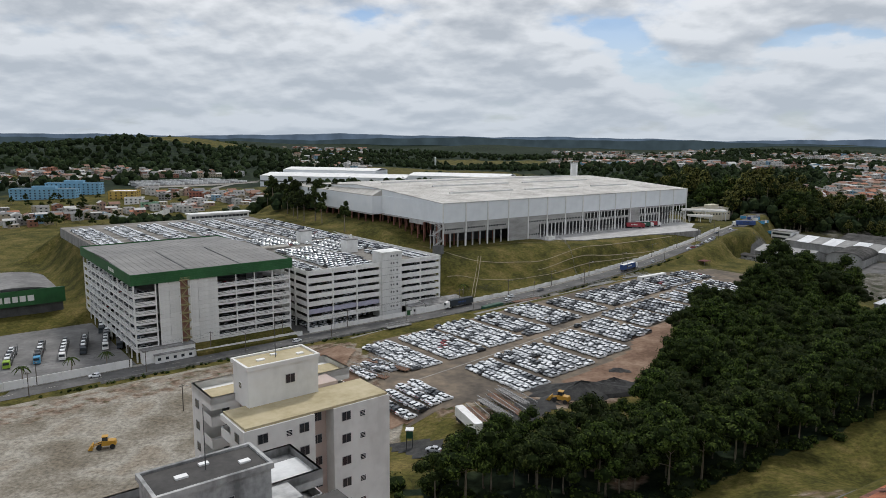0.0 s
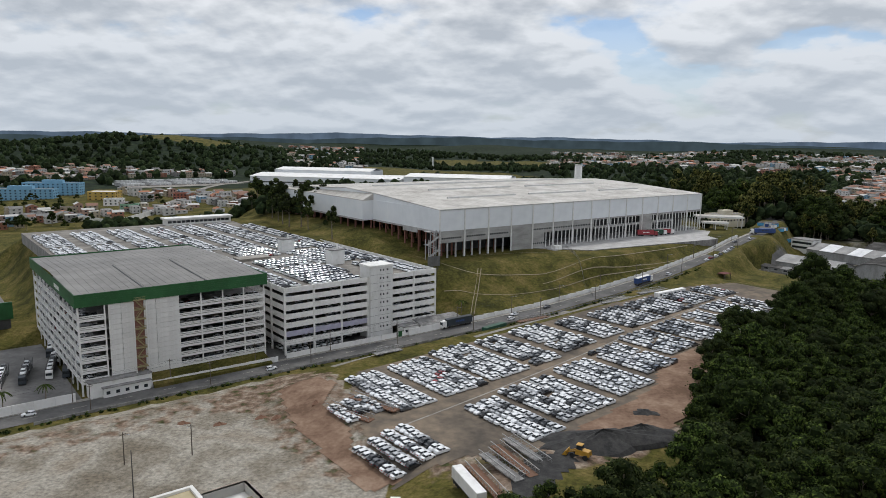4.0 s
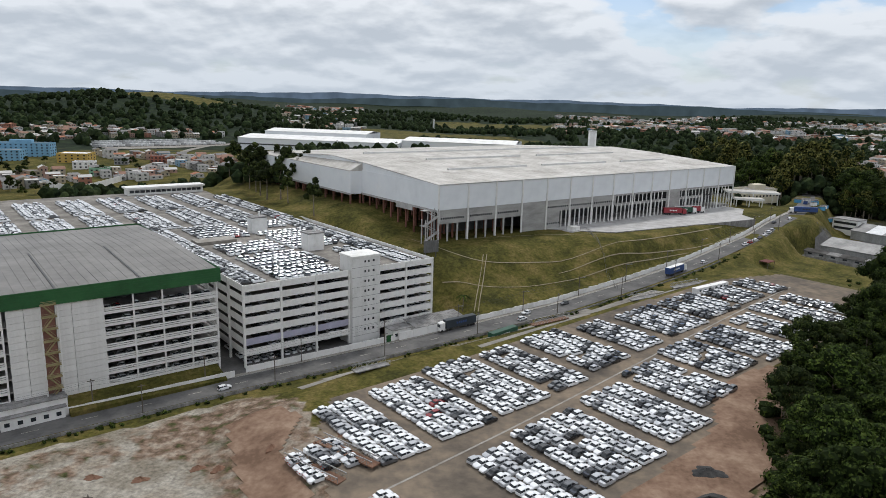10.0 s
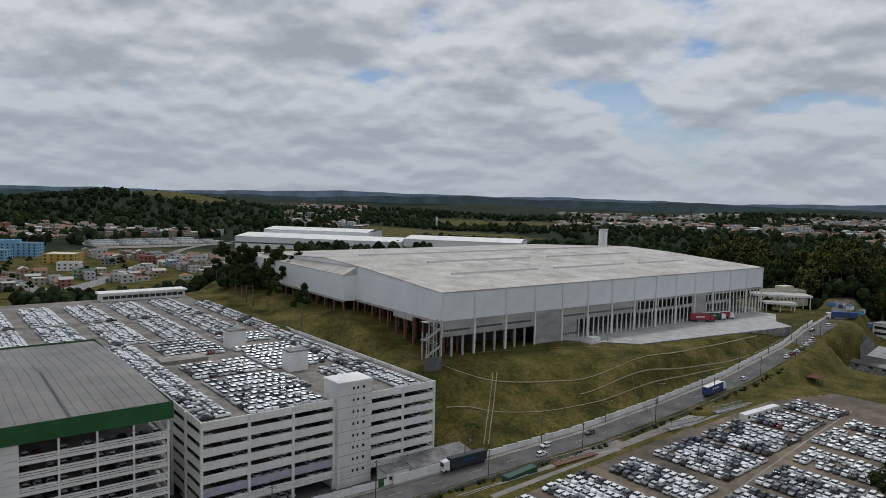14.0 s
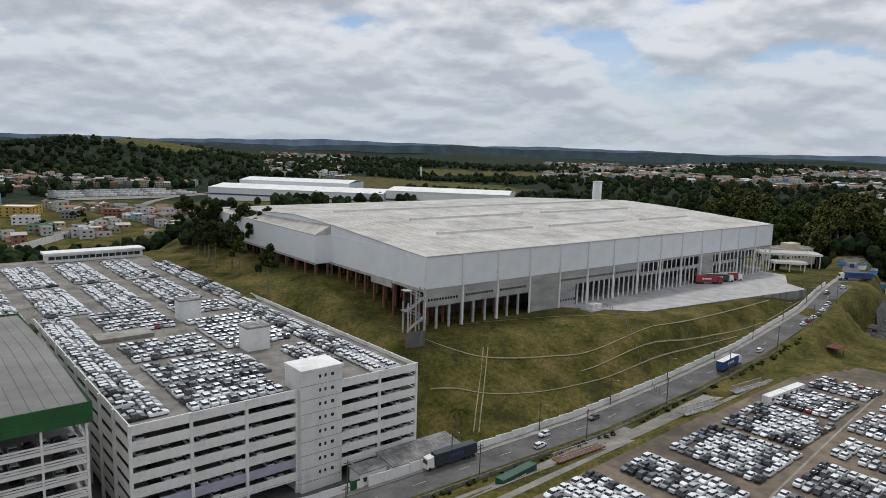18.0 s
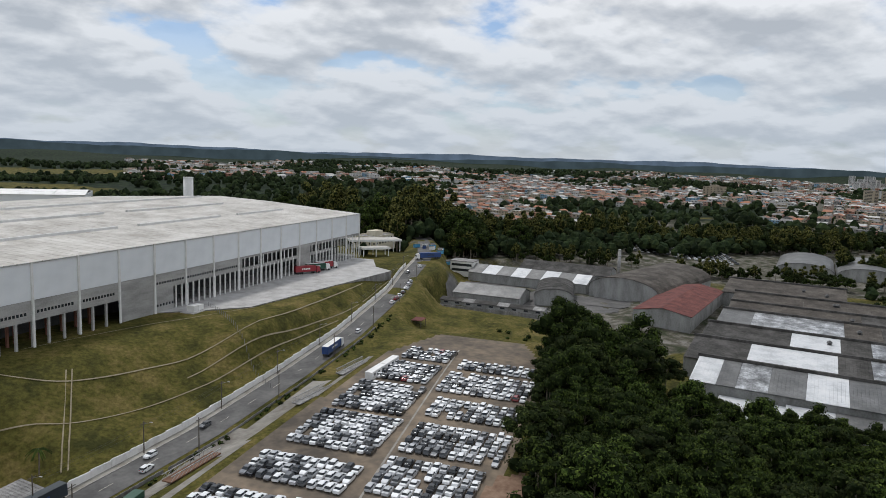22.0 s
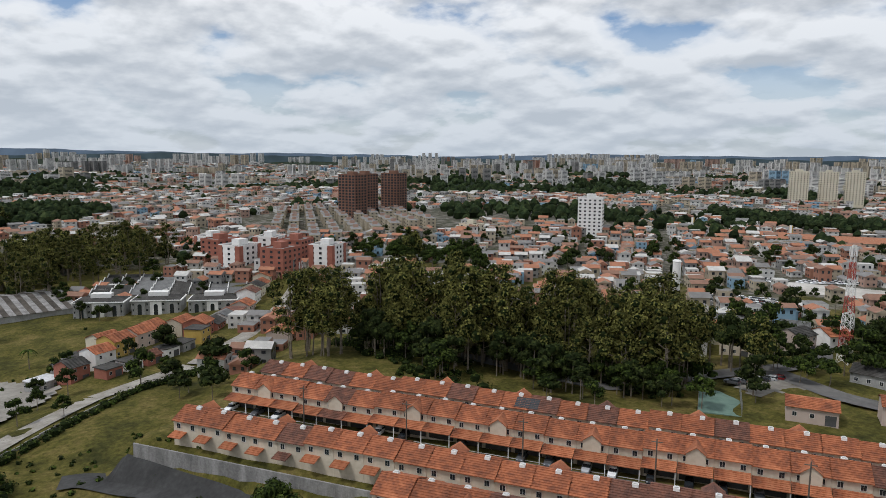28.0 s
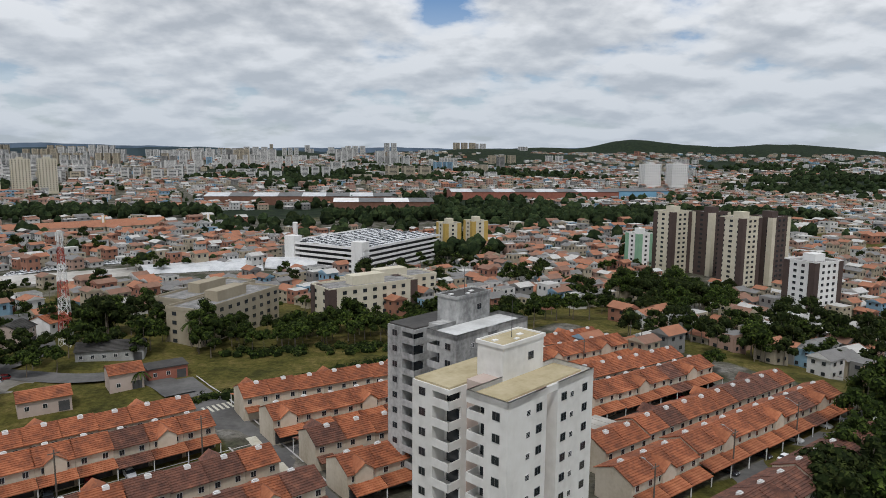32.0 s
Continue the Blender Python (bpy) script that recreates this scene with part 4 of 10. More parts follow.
# green-fronted hall at the far side of the yard
root = base("vaulted_hall", "truck hall with a pale vaulted roof and a green front", "hall", m=at_uv(-34, 338, -1))
# the whole hall body takes the dark interior colour
s = Shape()
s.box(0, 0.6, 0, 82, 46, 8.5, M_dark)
s.part("wall", root)
s = Shape()
s.box(-1, -0.6, 8.2, 83, 0.4, 15.5, M_green)
s.part("fascia", root, "dark green front panel")
for k, (a, b) in enumerate(((54.5, 57.0), (57.8, 60.2), (61, 63.2), (64, 66.4), (67.2, 69.8))):
    s = Shape()
    s.box(a, -0.75, 10.3, b, -0.6, 13.0, M_white)
    s.part("sign_mark", root, "white sign mark")
for j in range(2):
    s = Shape()
    for k in range(12):
        a0, a1 = math.pi * k / 12, math.pi * (k + 1) / 12
        x0, x1 = 20.5 + 41 * j - 20.5 * math.cos(a0), 20.5 + 41 * j - 20.5 * math.cos(a1)
        z0, z1 = 12 + 5 * math.sin(a0), 12 + 5 * math.sin(a1)
        s.hull([(x0, 0.4, z0 - 0.3), (x1, 0.4, z1 - 0.3), (x1, 46, z1 - 0.3), (x0, 46, z0 - 0.3)], [(x0, 0.4, z0), (x1, 0.4, z1), (x1, 46, z1), (x0, 46, z0)], M_yard)
    s.part("vault", root, "pale concrete vaulted roof")

# ---------------------------------------------------------------- the great warehouse
WH_TURN = math.degrees(math.atan2(WH_A[1], WH_A[0]))
WH_M = pose(WH_O[0], WH_O[1], 0, 0, 0, WH_TURN)
M_block = mat("grey_blockwork", [(0.27, 0.265, 0.25), (0.36, 0.35, 0.335), (0.44, 0.43, 0.41)], 4, 0.85, streak=(0.3, 1, 1))
M_rwater = mat("roof_vent_white", [(0.55, 0.54, 0.52), (0.68, 0.67, 0.65)], 4, 0.6)


def warehouse():
    root = base("warehouse", "huge white-clad warehouse on concrete stilts with a pale sheet roof", "warehouse", m=WH_M)
    L, D, eave, ridge = 238.0, 197.0, 49.2, 54.5
    low = 37.6
    bays = 14
    bw = L / bays
    # upper cladding, one panel a bay
    s = Shape()
    s.box(0.25, 0, 0, bw - 0.25, 0.3, eave - low, M_clad)
    pm = s.mesh("cladding_panel")
    for k in range(bays):
        piece("cladding_panel", pm, root, pose(k * bw, 0, low))
    s = Shape()
    s.box(0, 0.3, low - 0.6, L, D, eave - 0.3, M_clad)
    s.box(-7, 67, low - 0.6, 0.0, D, eave - 0.3, M_clad)
    s.part("hall", root, "white clad hall body")
    # side cladding
    for a0, a1, b0, b1 in ((-0.3, 0, 0, 67), (-7.3, -7, 67, D)):
        n = 4 if b1 < 100 else 8
        for k in range(n):
            s = Shape()
            s.box(a0, b0 + (b1 - b0) * k / n + 0.06, low, a1, b0 + (b1 - b0) * (k + 1) / n, eave - 0.02, M_clad)
            s.part("cladding_panel", root)
    s = Shape()
    s.box(-7, 66.7, low, -0.3, 67, eave - 0.02, M_clad)
    s.part("cladding_panel", root)
    # roof in long strips, two slopes either side of the ridge, with sunk seams
    n = 56
    for side, (b0, b1, z0, z1) in enumerate(((-0.4, 64, eave, ridge - 1.2), (64, 100, ridge - 1.2, ridge), (100, D + 0.4, ridge, eave))):
        s = Shape()
        s.ribbed(-0.4, L + 0.4, n, 0.14, b0, z0, b1, z1, M_whroof)
        s.part("roof_slope", root, "pale weathered sheet roof")
    s = Shape()
    s.hull([(-7.4, 66.6, eave - 0.3), (0.1, 66.6, eave - 0.3), (0.1, D, eave - 0.3), (-7.4, D, eave - 0.3)], [(-7.4, 66.6, eave + 0.05), (0.1, 66.6, ridge - 1.6), (0.1, D, eave + 0.3), (-7.4, D, eave + 0.05)], M_whroof)
    s.part("roof_slope", root)
    # gable ends
    for a in (0.0, L):
        s = Shape()
        s.poly([(a, 0, eave - 0.3), (a, 64, ridge - 1.5), (a, 100, ridge - 0.3), (a, D, eave - 0.3)], M_clad)
        s.part("gable", root)
    # ridge vents
    for b, a0, a1 in ((33, 30, 84), (33, 96, 150), (33, 164, 206), (66, 40, 110), (66, 124, 196), (100, 20, 220)):
        z = eave + (ridge - 1.2 - eave) * b / 64 if b < 64 else (ridge - 1.1 if b == 66 else ridge)
        s = Shape()
        s.hull([(a0, b - 0.9, z - 0.2), (a1, b - 0.9, z - 0.2), (a1, b + 0.9, z - 0.2), (a0, b + 0.9, z - 0.2)], [(a0, b - 0.5, z + 0.9), (a1, b - 0.5, z + 0.9), (a1, b + 0.5, z + 0.9), (a0, b + 0.5, z + 0.9)], M_rwater)
        s.part("roof_vent", root, "white ridge ventilator")
    # white pilasters on the front
    s = Shape()
    s.box(-0.3, -0.45, 0, 0.3, 0.1, 1, M_white)
    for k in range(bays + 1):
        foot = gz(*(WH_O + WH_A * min(k * bw, L)))
        t = Shape()
        t.box(-0.35, -0.5, min(foot, 23) - 0.5, 0.35, 0.05, eave, M_white)
        piece("pilaster", t.mesh("pilaster"), root, pose(k * bw, 0, 0))
    # lower front: blockwork with strips of small windows, dark docks between concrete posts
    def wallp(a, b, z0, z1, m=None, label="", y=0.0):
        s = Shape()
        s.banded(a, b, y, y + 0.4, z0, z1, max(1, int(z1 - z0)), 0.05, 0.08, m or M_block)
        return s.part("block_wall", root, label)

    def windows(a, b, z, w=0.8, h=0.9, gap=1.25):
        k = a
        while k + w < b:
            s = Shape()
            s.box(k, -0.06, z, k + w, 0.05, z + h, M_glass)
            s.part("window", root)
            k += gap

    wallp(0.3, 51, 31.2, 37.5, label="grey blockwork band")
    windows(1.5, 15.5, 33.2)
    windows(18.5, 32.5, 33.4)
    windows(35.5, 49.5, 33.4)
    wallp(51, 78, 21.0, 37.5, label="grey blockwork wall")
    windows(69, 84, 33.6, gap=1.4)
    windows(69, 79, 25.2, gap=1.6)
    wallp(78, 122, 31.8, 37.5)
    windows(86, 121, 33.6, gap=1.5)
    wallp(122, 168, 31.0, 32.6)
    wallp(122, 168, 36.6, 37.5)
    wallp(168, 181, 22.8, 37.5, label="grey blockwork pier")
    wallp(181, 204, 31.0, 32.6)
    wallp(181, 238, 36.2, 37.5)
    # dark back sheet and ceiling behind the posts, coloured as deep dock shade
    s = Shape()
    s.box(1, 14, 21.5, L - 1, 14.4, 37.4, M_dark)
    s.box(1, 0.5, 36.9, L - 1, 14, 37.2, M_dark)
    s.part("dock_back", root, "dark sheets standing in for the shade in the loading docks")
    s = Shape()
    s.box(78, 2, 22.0, L, 14, 24.2, M_conc_dark)
    s.part("dock_floor", root, "raised concrete dock floor")
    s = Shape()
    s.box(-0.25, -0.05, 22.6, 0.25, 0.45, 31.9, M_band)
    dm = s.mesh("dock_post")
    k = 79.5
    while k < 238:
        if not 167 < k < 181:
            piece("dock_post", dm, root, pose(k, 0, 0))
        k += 3.4
    s = Shape()
    s.box(-0.2, -0.02, 32.4, 0.2, 0.35, 36.8, M_band)
    um = s.mesh("mullion")
    for k in np.arange(124, 167, 3.6):
        piece("mullion", um, root, pose(k, 0, 0))
    for k in np.arange(183, 236, 3.6):
        piece("mullion", um, root, pose(k, 0, 0))
    # stilts
    def stilt(a, b, top=37.4, m=M_rust, w=0.35):
        p = WH_O + WH_A * a + WH_B * b
        z = gz(p[0], p[1])
        if z > top - 1:
            return
        t = Shape()
        t.box(-w, -w, z - 0.6, w, w, top, m)
        piece("stilt", t.mesh("stilt"), root, pose(a, b, 0))

    for a in np.arange(5.7, 51, 5.67):
        stilt(a, 0.4, 31.2, M_concrete)
        for b in (8, 16):
            stilt(a, b, 37.4)
    for b in np.arange(6, 67, 6.7):
        stilt(0.3, b, 37.4)
        stilt(6, b, 37.4)
        stilt(13, b, 37.4)
    for b in np.arange(67.6, 196, 9.2):
        stilt(-6.6, b, 37.4)
        stilt(-1, b, 37.4)
    s = Shape()
    s.box(-0.5, 20, 34.8, 0.5, 34, 37.6, M_concrete)
    s.box(-7.2, 67, 36.6, -6.6, D, 37.6, M_concrete)
    s.box(-0.3, 0, 36.6, 0.3, 67, 37.6, M_concrete)
    s.part("edge_beam", root, "pale concrete edge beam")
    # outside stair at the corner
    z0 = gz(*(WH_O - WH_A * 4))
    s = Shape()
    for a in (-7.6, -4.4, -0.8):
        for b in (-1.2, 1.8):
            s.box(a - 0.2, b - 0.2, z0 - 1.0, a + 0.2, b + 0.2, 38.4 if a > -7 else 34, M_concrete)
    z = z0 + 1.2
    k = 0
    while z < 36.5:
        x0, x1 = (-7.4, -1.0) if k % 2 == 0 else (-1.0, -7.4)
        b = -0.6 if k % 2 == 0 else 1.0
        s.hull([(x0, b - 0.6, z), (x1, b - 0.6, z + 3.4), (x1, b + 0.6, z + 3.4), (x0, b + 0.6, z)], [(x0, b - 0.6, z + 0.3), (x1, b - 0.6, z + 3.7), (x1, b + 0.6, z + 3.7), (x0, b + 0.6, z + 0.3)], M_concrete)
        s.hull([(x0, b - 0.65, z + 0.9), (x1, b - 0.65, z + 4.3), (x1, b - 0.55, z + 4.3), (x0, b - 0.55, z + 0.9)], [(x0, b - 0.65, z + 1.3), (x1, b - 0.65, z + 4.7), (x1, b - 0.55, z + 4.7), (x0, b - 0.55, z + 1.3)], M_concrete)
        s.box(min(x1 - 1.2, x1 + 1.2), -1.3, z + 3.3, max(x1 - 1.2, x1 + 1.2), 1.8, z + 3.6, M_concrete)
        z += 3.5
        k += 1
    s.part("outside_stair", root, "pale concrete outside stair on posts")
    return root


warehouse()


def hall_far(x, y, z, turn, L, D, h, rise, label, roof=None, stripe=True):
    """A long low hall further off."""
    root = base("warehouse_hall", label, "warehouse", m=pose(x, y, z, 0, 0, turn))
    s = Shape()
    s.box(0, 0, -6, L, D, h, M_clad)
    s.part("wall", root)
    if stripe:
        for a, b in ((0, L), ):
            s = Shape()
            s.box(a, -0.2, h * 0.35, b, 0.0, h * 0.48, M_steel)
            s.part("stripe", root, "dark stripe along the wall")
    for k in range(int(L // 24)):
        for c, d, zc, zd in ((-0.5, D / 2, h, h + rise), (D / 2, D + 0.5, h + rise, h)):
            s = Shape()
            a, b = L * k / (L // 24), L * (k + 1) / (L // 24) - 0.3
            s.hull([(a, c, zc - 0.2), (b, c, zc - 0.2), (b, d, zd - 0.2), (a, d, zd - 0.2)], [(a, c, zc + 0.2), (b, c, zc + 0.2), (b, d, zd + 0.2), (a, d, zd + 0.2)], roof or M_white)
            s.part("roof_sheet", root)
    return root


hall_far(-272, 955, 18, -11, 215, 70, 13, 3.5, "long white warehouse hall with a pale roof and dark stripe")
hall_far(-58, 918, 18, -11, 140, 70, 17, 3, "long white warehouse hall with a pale roof")
hall_far(-260, 1040, 20, -11, 150, 60, 16, 3, "white warehouse hall behind another", stripe=False)
# tall white water tower behind the warehouse
root = base("water_tower", "slim white water tower behind the warehouse", "water tower", m=pose(130, 686, gz(130, 686)))
s = Shape()
s.tube((0, 0, -1), (0, 0, 61.6 - gz(130, 686)), 3.6, 3.6, M_white, 16)
s.part("shaft", root, smooth=True)
s = Shape()
s.tube((0, 0, 61.6 - gz(130, 686)), (0, 0, 62.4 - gz(130, 686)), 3.9, 3.9, M_white, 16)
s.part("cap", root)

# drainage chute and pale path on the slope
M_chute = mat("chute_concrete", [(0.2, 0.165, 0.1), (0.3, 0.255, 0.165)], 2, 0.85)
root = base("drain_chute", "stepped concrete drainage chute down the grass slope", "drain chute")
for k in range(34):
    f, g = k / 34, (k + 1) / 34
    (x0, y0), (x1, y1) = ((24.2 - 4.2 * q, 361 - 35 * q) for q in (f, g))
    z0, z1 = gz(x0, y0) + 0.25, gz(x1, y1) + 0.25
    s = Shape()
    for a, b in ((-0.95, -0.6), (0.6, 0.95)):
        s.hull([(x0 + a, y0, z0 - 1), (x1 + a, y1, z1 - 1), (x1 + b, y1, z1 - 1), (x0 + b, y0, z0 - 1)], [(x0 + a, y0, z0), (x1 + a, y1, z1), (x1 + b, y1, z1), (x0 + b, y0, z0)], M_chute)
    s.hull([(x0 - 0.6, y0, z1 - 1), (x1 - 0.6, y1, z1 - 1), (x1 + 0.6, y1, z1 - 1), (x0 + 0.6, y0, z1 - 1)], [(x0 - 0.6, y0, z1 - 0.4), (x1 - 0.6, y1, z1 - 0.4), (x1 + 0.6, y1, z1 - 0.4), (x0 + 0.6, y0, z1 - 0.4)], M_conc_dark)
    s.part("step", root)

# ---------------------------------------------------------------- cars
PAINTS = [
    mat("paint_white", [(0.8, 0.81, 0.82), (0.86, 0.87, 0.88)], 2, 0.28, coat=0.6),
    mat("paint_silver", [(0.42, 0.43, 0.45), (0.5, 0.51, 0.53)], 2, 0.3, metal=0.1, coat=0.6),
    mat("paint_grey", [(0.1, 0.105, 0.115), (0.14, 0.145, 0.155)], 2, 0.3, metal=0.3, coat=0.6),
    mat("paint_black", [(0.014, 0.015, 0.018), (0.022, 0.023, 0.027)], 2, 0.2, coat=0.6),
    mat("paint_red", [(0.2, 0.015, 0.018), (0.26, 0.02, 0.022)], 2, 0.25, coat=0.6),
]
PAINT_WORDS = ["white", "silver", "dark grey", "black", "dark red"]
M_head = mat("headlight", [(0.5, 0.52, 0.55), (0.6, 0.62, 0.65)], 1, 0.1)
M_tail = mat("tail_light", [(0.3, 0.02, 0.02), (0.35, 0.03, 0.03)], 1, 0.2)


def car_shapes(paint, hatch=False):
    """Body, glass house and roof of a small saloon or hatchback, nose along +x."""
    body = Shape()
    end = -2.0 if hatch else -2.15
    ring = [(end, 0.62, 0.3, 0.42), (end + 0.12, 0.8, 0.24, 0.88), (-1.3, 0.86, 0.22, 0.95), (0.0, 0.87, 0.22, 0.93), (0.95, 0.86, 0.22, 0.9), (1.75, 0.82, 0.24, 0.76), (2.12, 0.62, 0.3, 0.58)]
    for (xa, wa, la, ta), (xb, wb, lb, tb) in zip(ring[:-1], ring[1:]):
        for sg in (1, -1):
            side = [(xa, sg * wa, la), (xb, sg * wb, lb), (xb, sg * wb, (lb + tb) / 2), (xa, sg * wa, (la + ta) / 2)]
            upper = [(xa, sg * wa, (la + ta) / 2), (xb, sg * wb, (lb + tb) / 2), (xb, sg * wb * 0.92, tb), (xa, sg * wa * 0.92, ta)]
            for q in (side, upper):
                body.poly(q if sg < 0 else q[::-1], paint)
        body.poly([(xa, -wa * 0.92, ta), (xb, -wb * 0.92, tb), (xb, wb * 0.92, tb), (xa, wa * 0.92, ta)], paint)
    for (x, w, l, t), flip in ((ring[0], False), (ring[-1], True)):
        q = [(x, w, l), (x, -w, l), (x, -w * 0.92, t), (x, w * 0.92, t)]
        body.poly(q[::-1] if flip else q, paint)
    glass = Shape()
    b0, b1 = (-1.95, 0.95) if hatch else (-1.4, 0.82)
    r0, r1 = (-1.45, 0.2) if hatch else (-0.95, 0.2)
    glass.hull([(b0, -0.76, 0.9), (b1, -0.76, 0.87), (b1, 0.76, 0.87), (b0, 0.76, 0.9)], [(r0, -0.58, 1.4), (r1, -0.58, 1.4), (r1, 0.58, 1.4), (r0, 0.58, 1.4)], M_glass, bottom=False)
    roof = Shape()
    roof.hull([(r0 - 0.16, -0.66, 1.36), (r1 + 0.12, -0.66, 1.36), (r1 + 0.12, 0.66, 1.36), (r0 - 0.16, 0.66, 1.36)], [(r0 + 0.05, -0.55, 1.47), (r1 - 0.08, -0.55, 1.47), (r1 - 0.08, 0.55, 1.47), (r0 + 0.05, 0.55, 1.47)], paint)
    for x in (-0.45,):
        for sg in (1, -1):
            roof.hull([(x - 0.07, sg * 0.8 - 0.03, 0.9), (x + 0.07, sg * 0.8 - 0.03, 0.9), (x + 0.07, sg * 0.8 + 0.03, 0.9), (x - 0.07, sg * 0.8 + 0.03, 0.9)], [(x - 0.06, sg * 0.6 - 0.03, 1.4), (x + 0.06, sg * 0.6 - 0.03, 1.4), (x + 0.06, sg * 0.6 + 0.03, 1.4), (x - 0.06, sg * 0.6 + 0.03, 1.4)], paint)
    return body, glass, roof


def wheel_shape():
    s = Shape()
    s.tube((0, -0.1, 0), (0, 0.1, 0), 0.31, 0.31, M_rubber, 10)
    return s


def light_shape(x, material):
    s = Shape()
    s.box(x - 0.06, -0.16, -0.07, x + 0.06, 0.16, 0.07, material)
    return s


WHEEL = wheel_shape().mesh("wheel")
CAR_PARTS = {}
for i, p in enumerate(PAINTS):
    for hatch in (False, True):
        shapes = car_shapes(p, hatch)
        for y in (0.5, -0.5):
            for x, z, lm in ((2.02, 0.6, M_head), (-1.95 if hatch else -2.1, 0.7, M_tail)):
                lamp = light_shape(0, lm)
                k = len(shapes[0].v)
                shapes[0].v += [(v[0] + x, v[1] + y, v[2] + z) for v in lamp.v]
                shapes[0].f += [tuple(j + k for j in f) for f in lamp.f]
                shapes[0].m += [shapes[0].slot(lm)] * len(lamp.f)
        CAR_PARTS[i, hatch] = [sh.mesh(nm) for sh, nm in zip(shapes, ("body", "glazing", "roof"))]
CAR_MASTER = {}


def car(i, hatch, m, where, group):
    """One whole car with its parts; repeats share the meshes."""
    key = (i, hatch, where)
    if key not in CAR_MASTER:
        root = base("car", f"{PAINT_WORDS[i]} {'hatchback' if hatch else 'saloon'} car parked {where}", "car", group, m)
        for me, nm in zip(CAR_PARTS[i, hatch], ("body", "glazing", "roof")):
            piece(nm, me, root)
        for x in (1.32, -1.3):
            for y in (0.76, -0.76):
                piece("wheel", WHEEL, root, pose(x, y, 0.31))
        CAR_MASTER[key] = root
        return root
    return again(CAR_MASTER[key], m)


_pick = random.Random(7)


def pick_paint(dark=0.28):
    r = _pick.random()
    if r < dark * 0.45:
        return 2
    if r < dark * 0.9:
        return 3
    if r < dark * 0.93:
        return 4
    return 1 if r < dark + 0.22 * (1 - dark) else 0


class CarField:
    """Many parked cars joined into one mesh."""

    def __init__(self):
        self.spots = []

    def add(self, x, y, z, turn, dark=0.28):
        self.spots.append((x, y, z, turn, pick_paint(dark), _pick.random() < 0.4))

    def build(self, name, label):
        allm = PAINTS + [M_glass, M_rubber]
        V, F, MI, n0 = [], [], [], 0
        proto = {}
        for i in range(len(PAINTS)):
            for hatch in (False, True):
                vs, fs, ms = [], [], []
                for sh in (*car_shapes(PAINTS[i], hatch),):
                    k = len(vs)
                    vs += [tuple(v) for v in sh.v]
                    fs += [tuple(j + k for j in f) for f in sh.f]
                    ms += [allm.index(sh.mats[j]) for j in sh.m]
                w = Shape()
                for x in (1.32, -1.3):
                    w.box(x - 0.28, -0.8, 0, x + 0.28, 0.8, 0.5, M_rubber)
                k = len(vs)
                vs += w.v
                fs += [tuple(j + k for j in f) for f in w.f]
                ms += [allm.index(M_rubber)] * len(w.f)
                proto[i, hatch] = (np.array(vs), fs, ms)
        for x, y, z, turn, i, hatch in self.spots:
            vs, fs, ms = proto[i, hatch]
            vs = vs * 1.07
            c, sn = math.cos(radians(turn)), math.sin(radians(turn))
            V.append(np.stack([x + vs[:, 0] * c - vs[:, 1] * sn, y + vs[:, 0] * sn + vs[:, 1] * c, vs[:, 2] + z], -1))
            F += [tuple(j + n0 for j in f) for f in fs]
            MI += ms
            n0 += len(vs)
        me = bpy.data.meshes.new(name)
        me.from_pydata(np.concatenate(V).tolist(), [], F)
        for x in allm:
            me.materials.append(x)
        me.polygons.foreach_set("material_index", MI)
        return tagged(new(name, me), label, "cars", kind="stuff")


# the lot: blocks of close-set rows on both sides of the drain strip
LOT_NEAR, LOT_FAR = [], CarField()
_lot = random.Random(3)


def lot_block(u0, u1, v0, v1, dark, shear=0.0, gap=0.02):
    u = u0
    while u < u1:
        v = v0 + (u - u0) * shear
        while v < v1 + (u - u0) * shear:
            if _lot.random() > gap:
                du, dv = _lot.uniform(-0.2, 0.2), _lot.uniform(-0.1, 0.1)
                LOT_NEAR.append((u + du, v + dv, UV_TURN + _lot.uniform(-3, 3) + (180 if _lot.random() < 0.15 else 0), dark))
            v += 2.28
        u += 4.72


# north side, from the near end to the far end
lot_block(106, 123, 131, 151, 0.12)
lot_block(113, 126, 164, 177, 0.1)
lot_block(129, 142, 160, 192, 0.06)
lot_block(147, 162, 161, 194, 0.08)
lot_block(168, 186, 162, 197, 0.16)
lot_block(190, 204, 163, 197, 0.3)
lot_block(209, 227, 166, 196, 0.22)
lot_block(233, 247, 167, 194, 0.42)
lot_block(253, 272, 168, 193, 0.42)
lot_block(279, 300, 170, 192, 0.42)
lot_block(306, 323, 172, 191, 0.5)
lot_block(330, 341, 172, 190, 0.5)
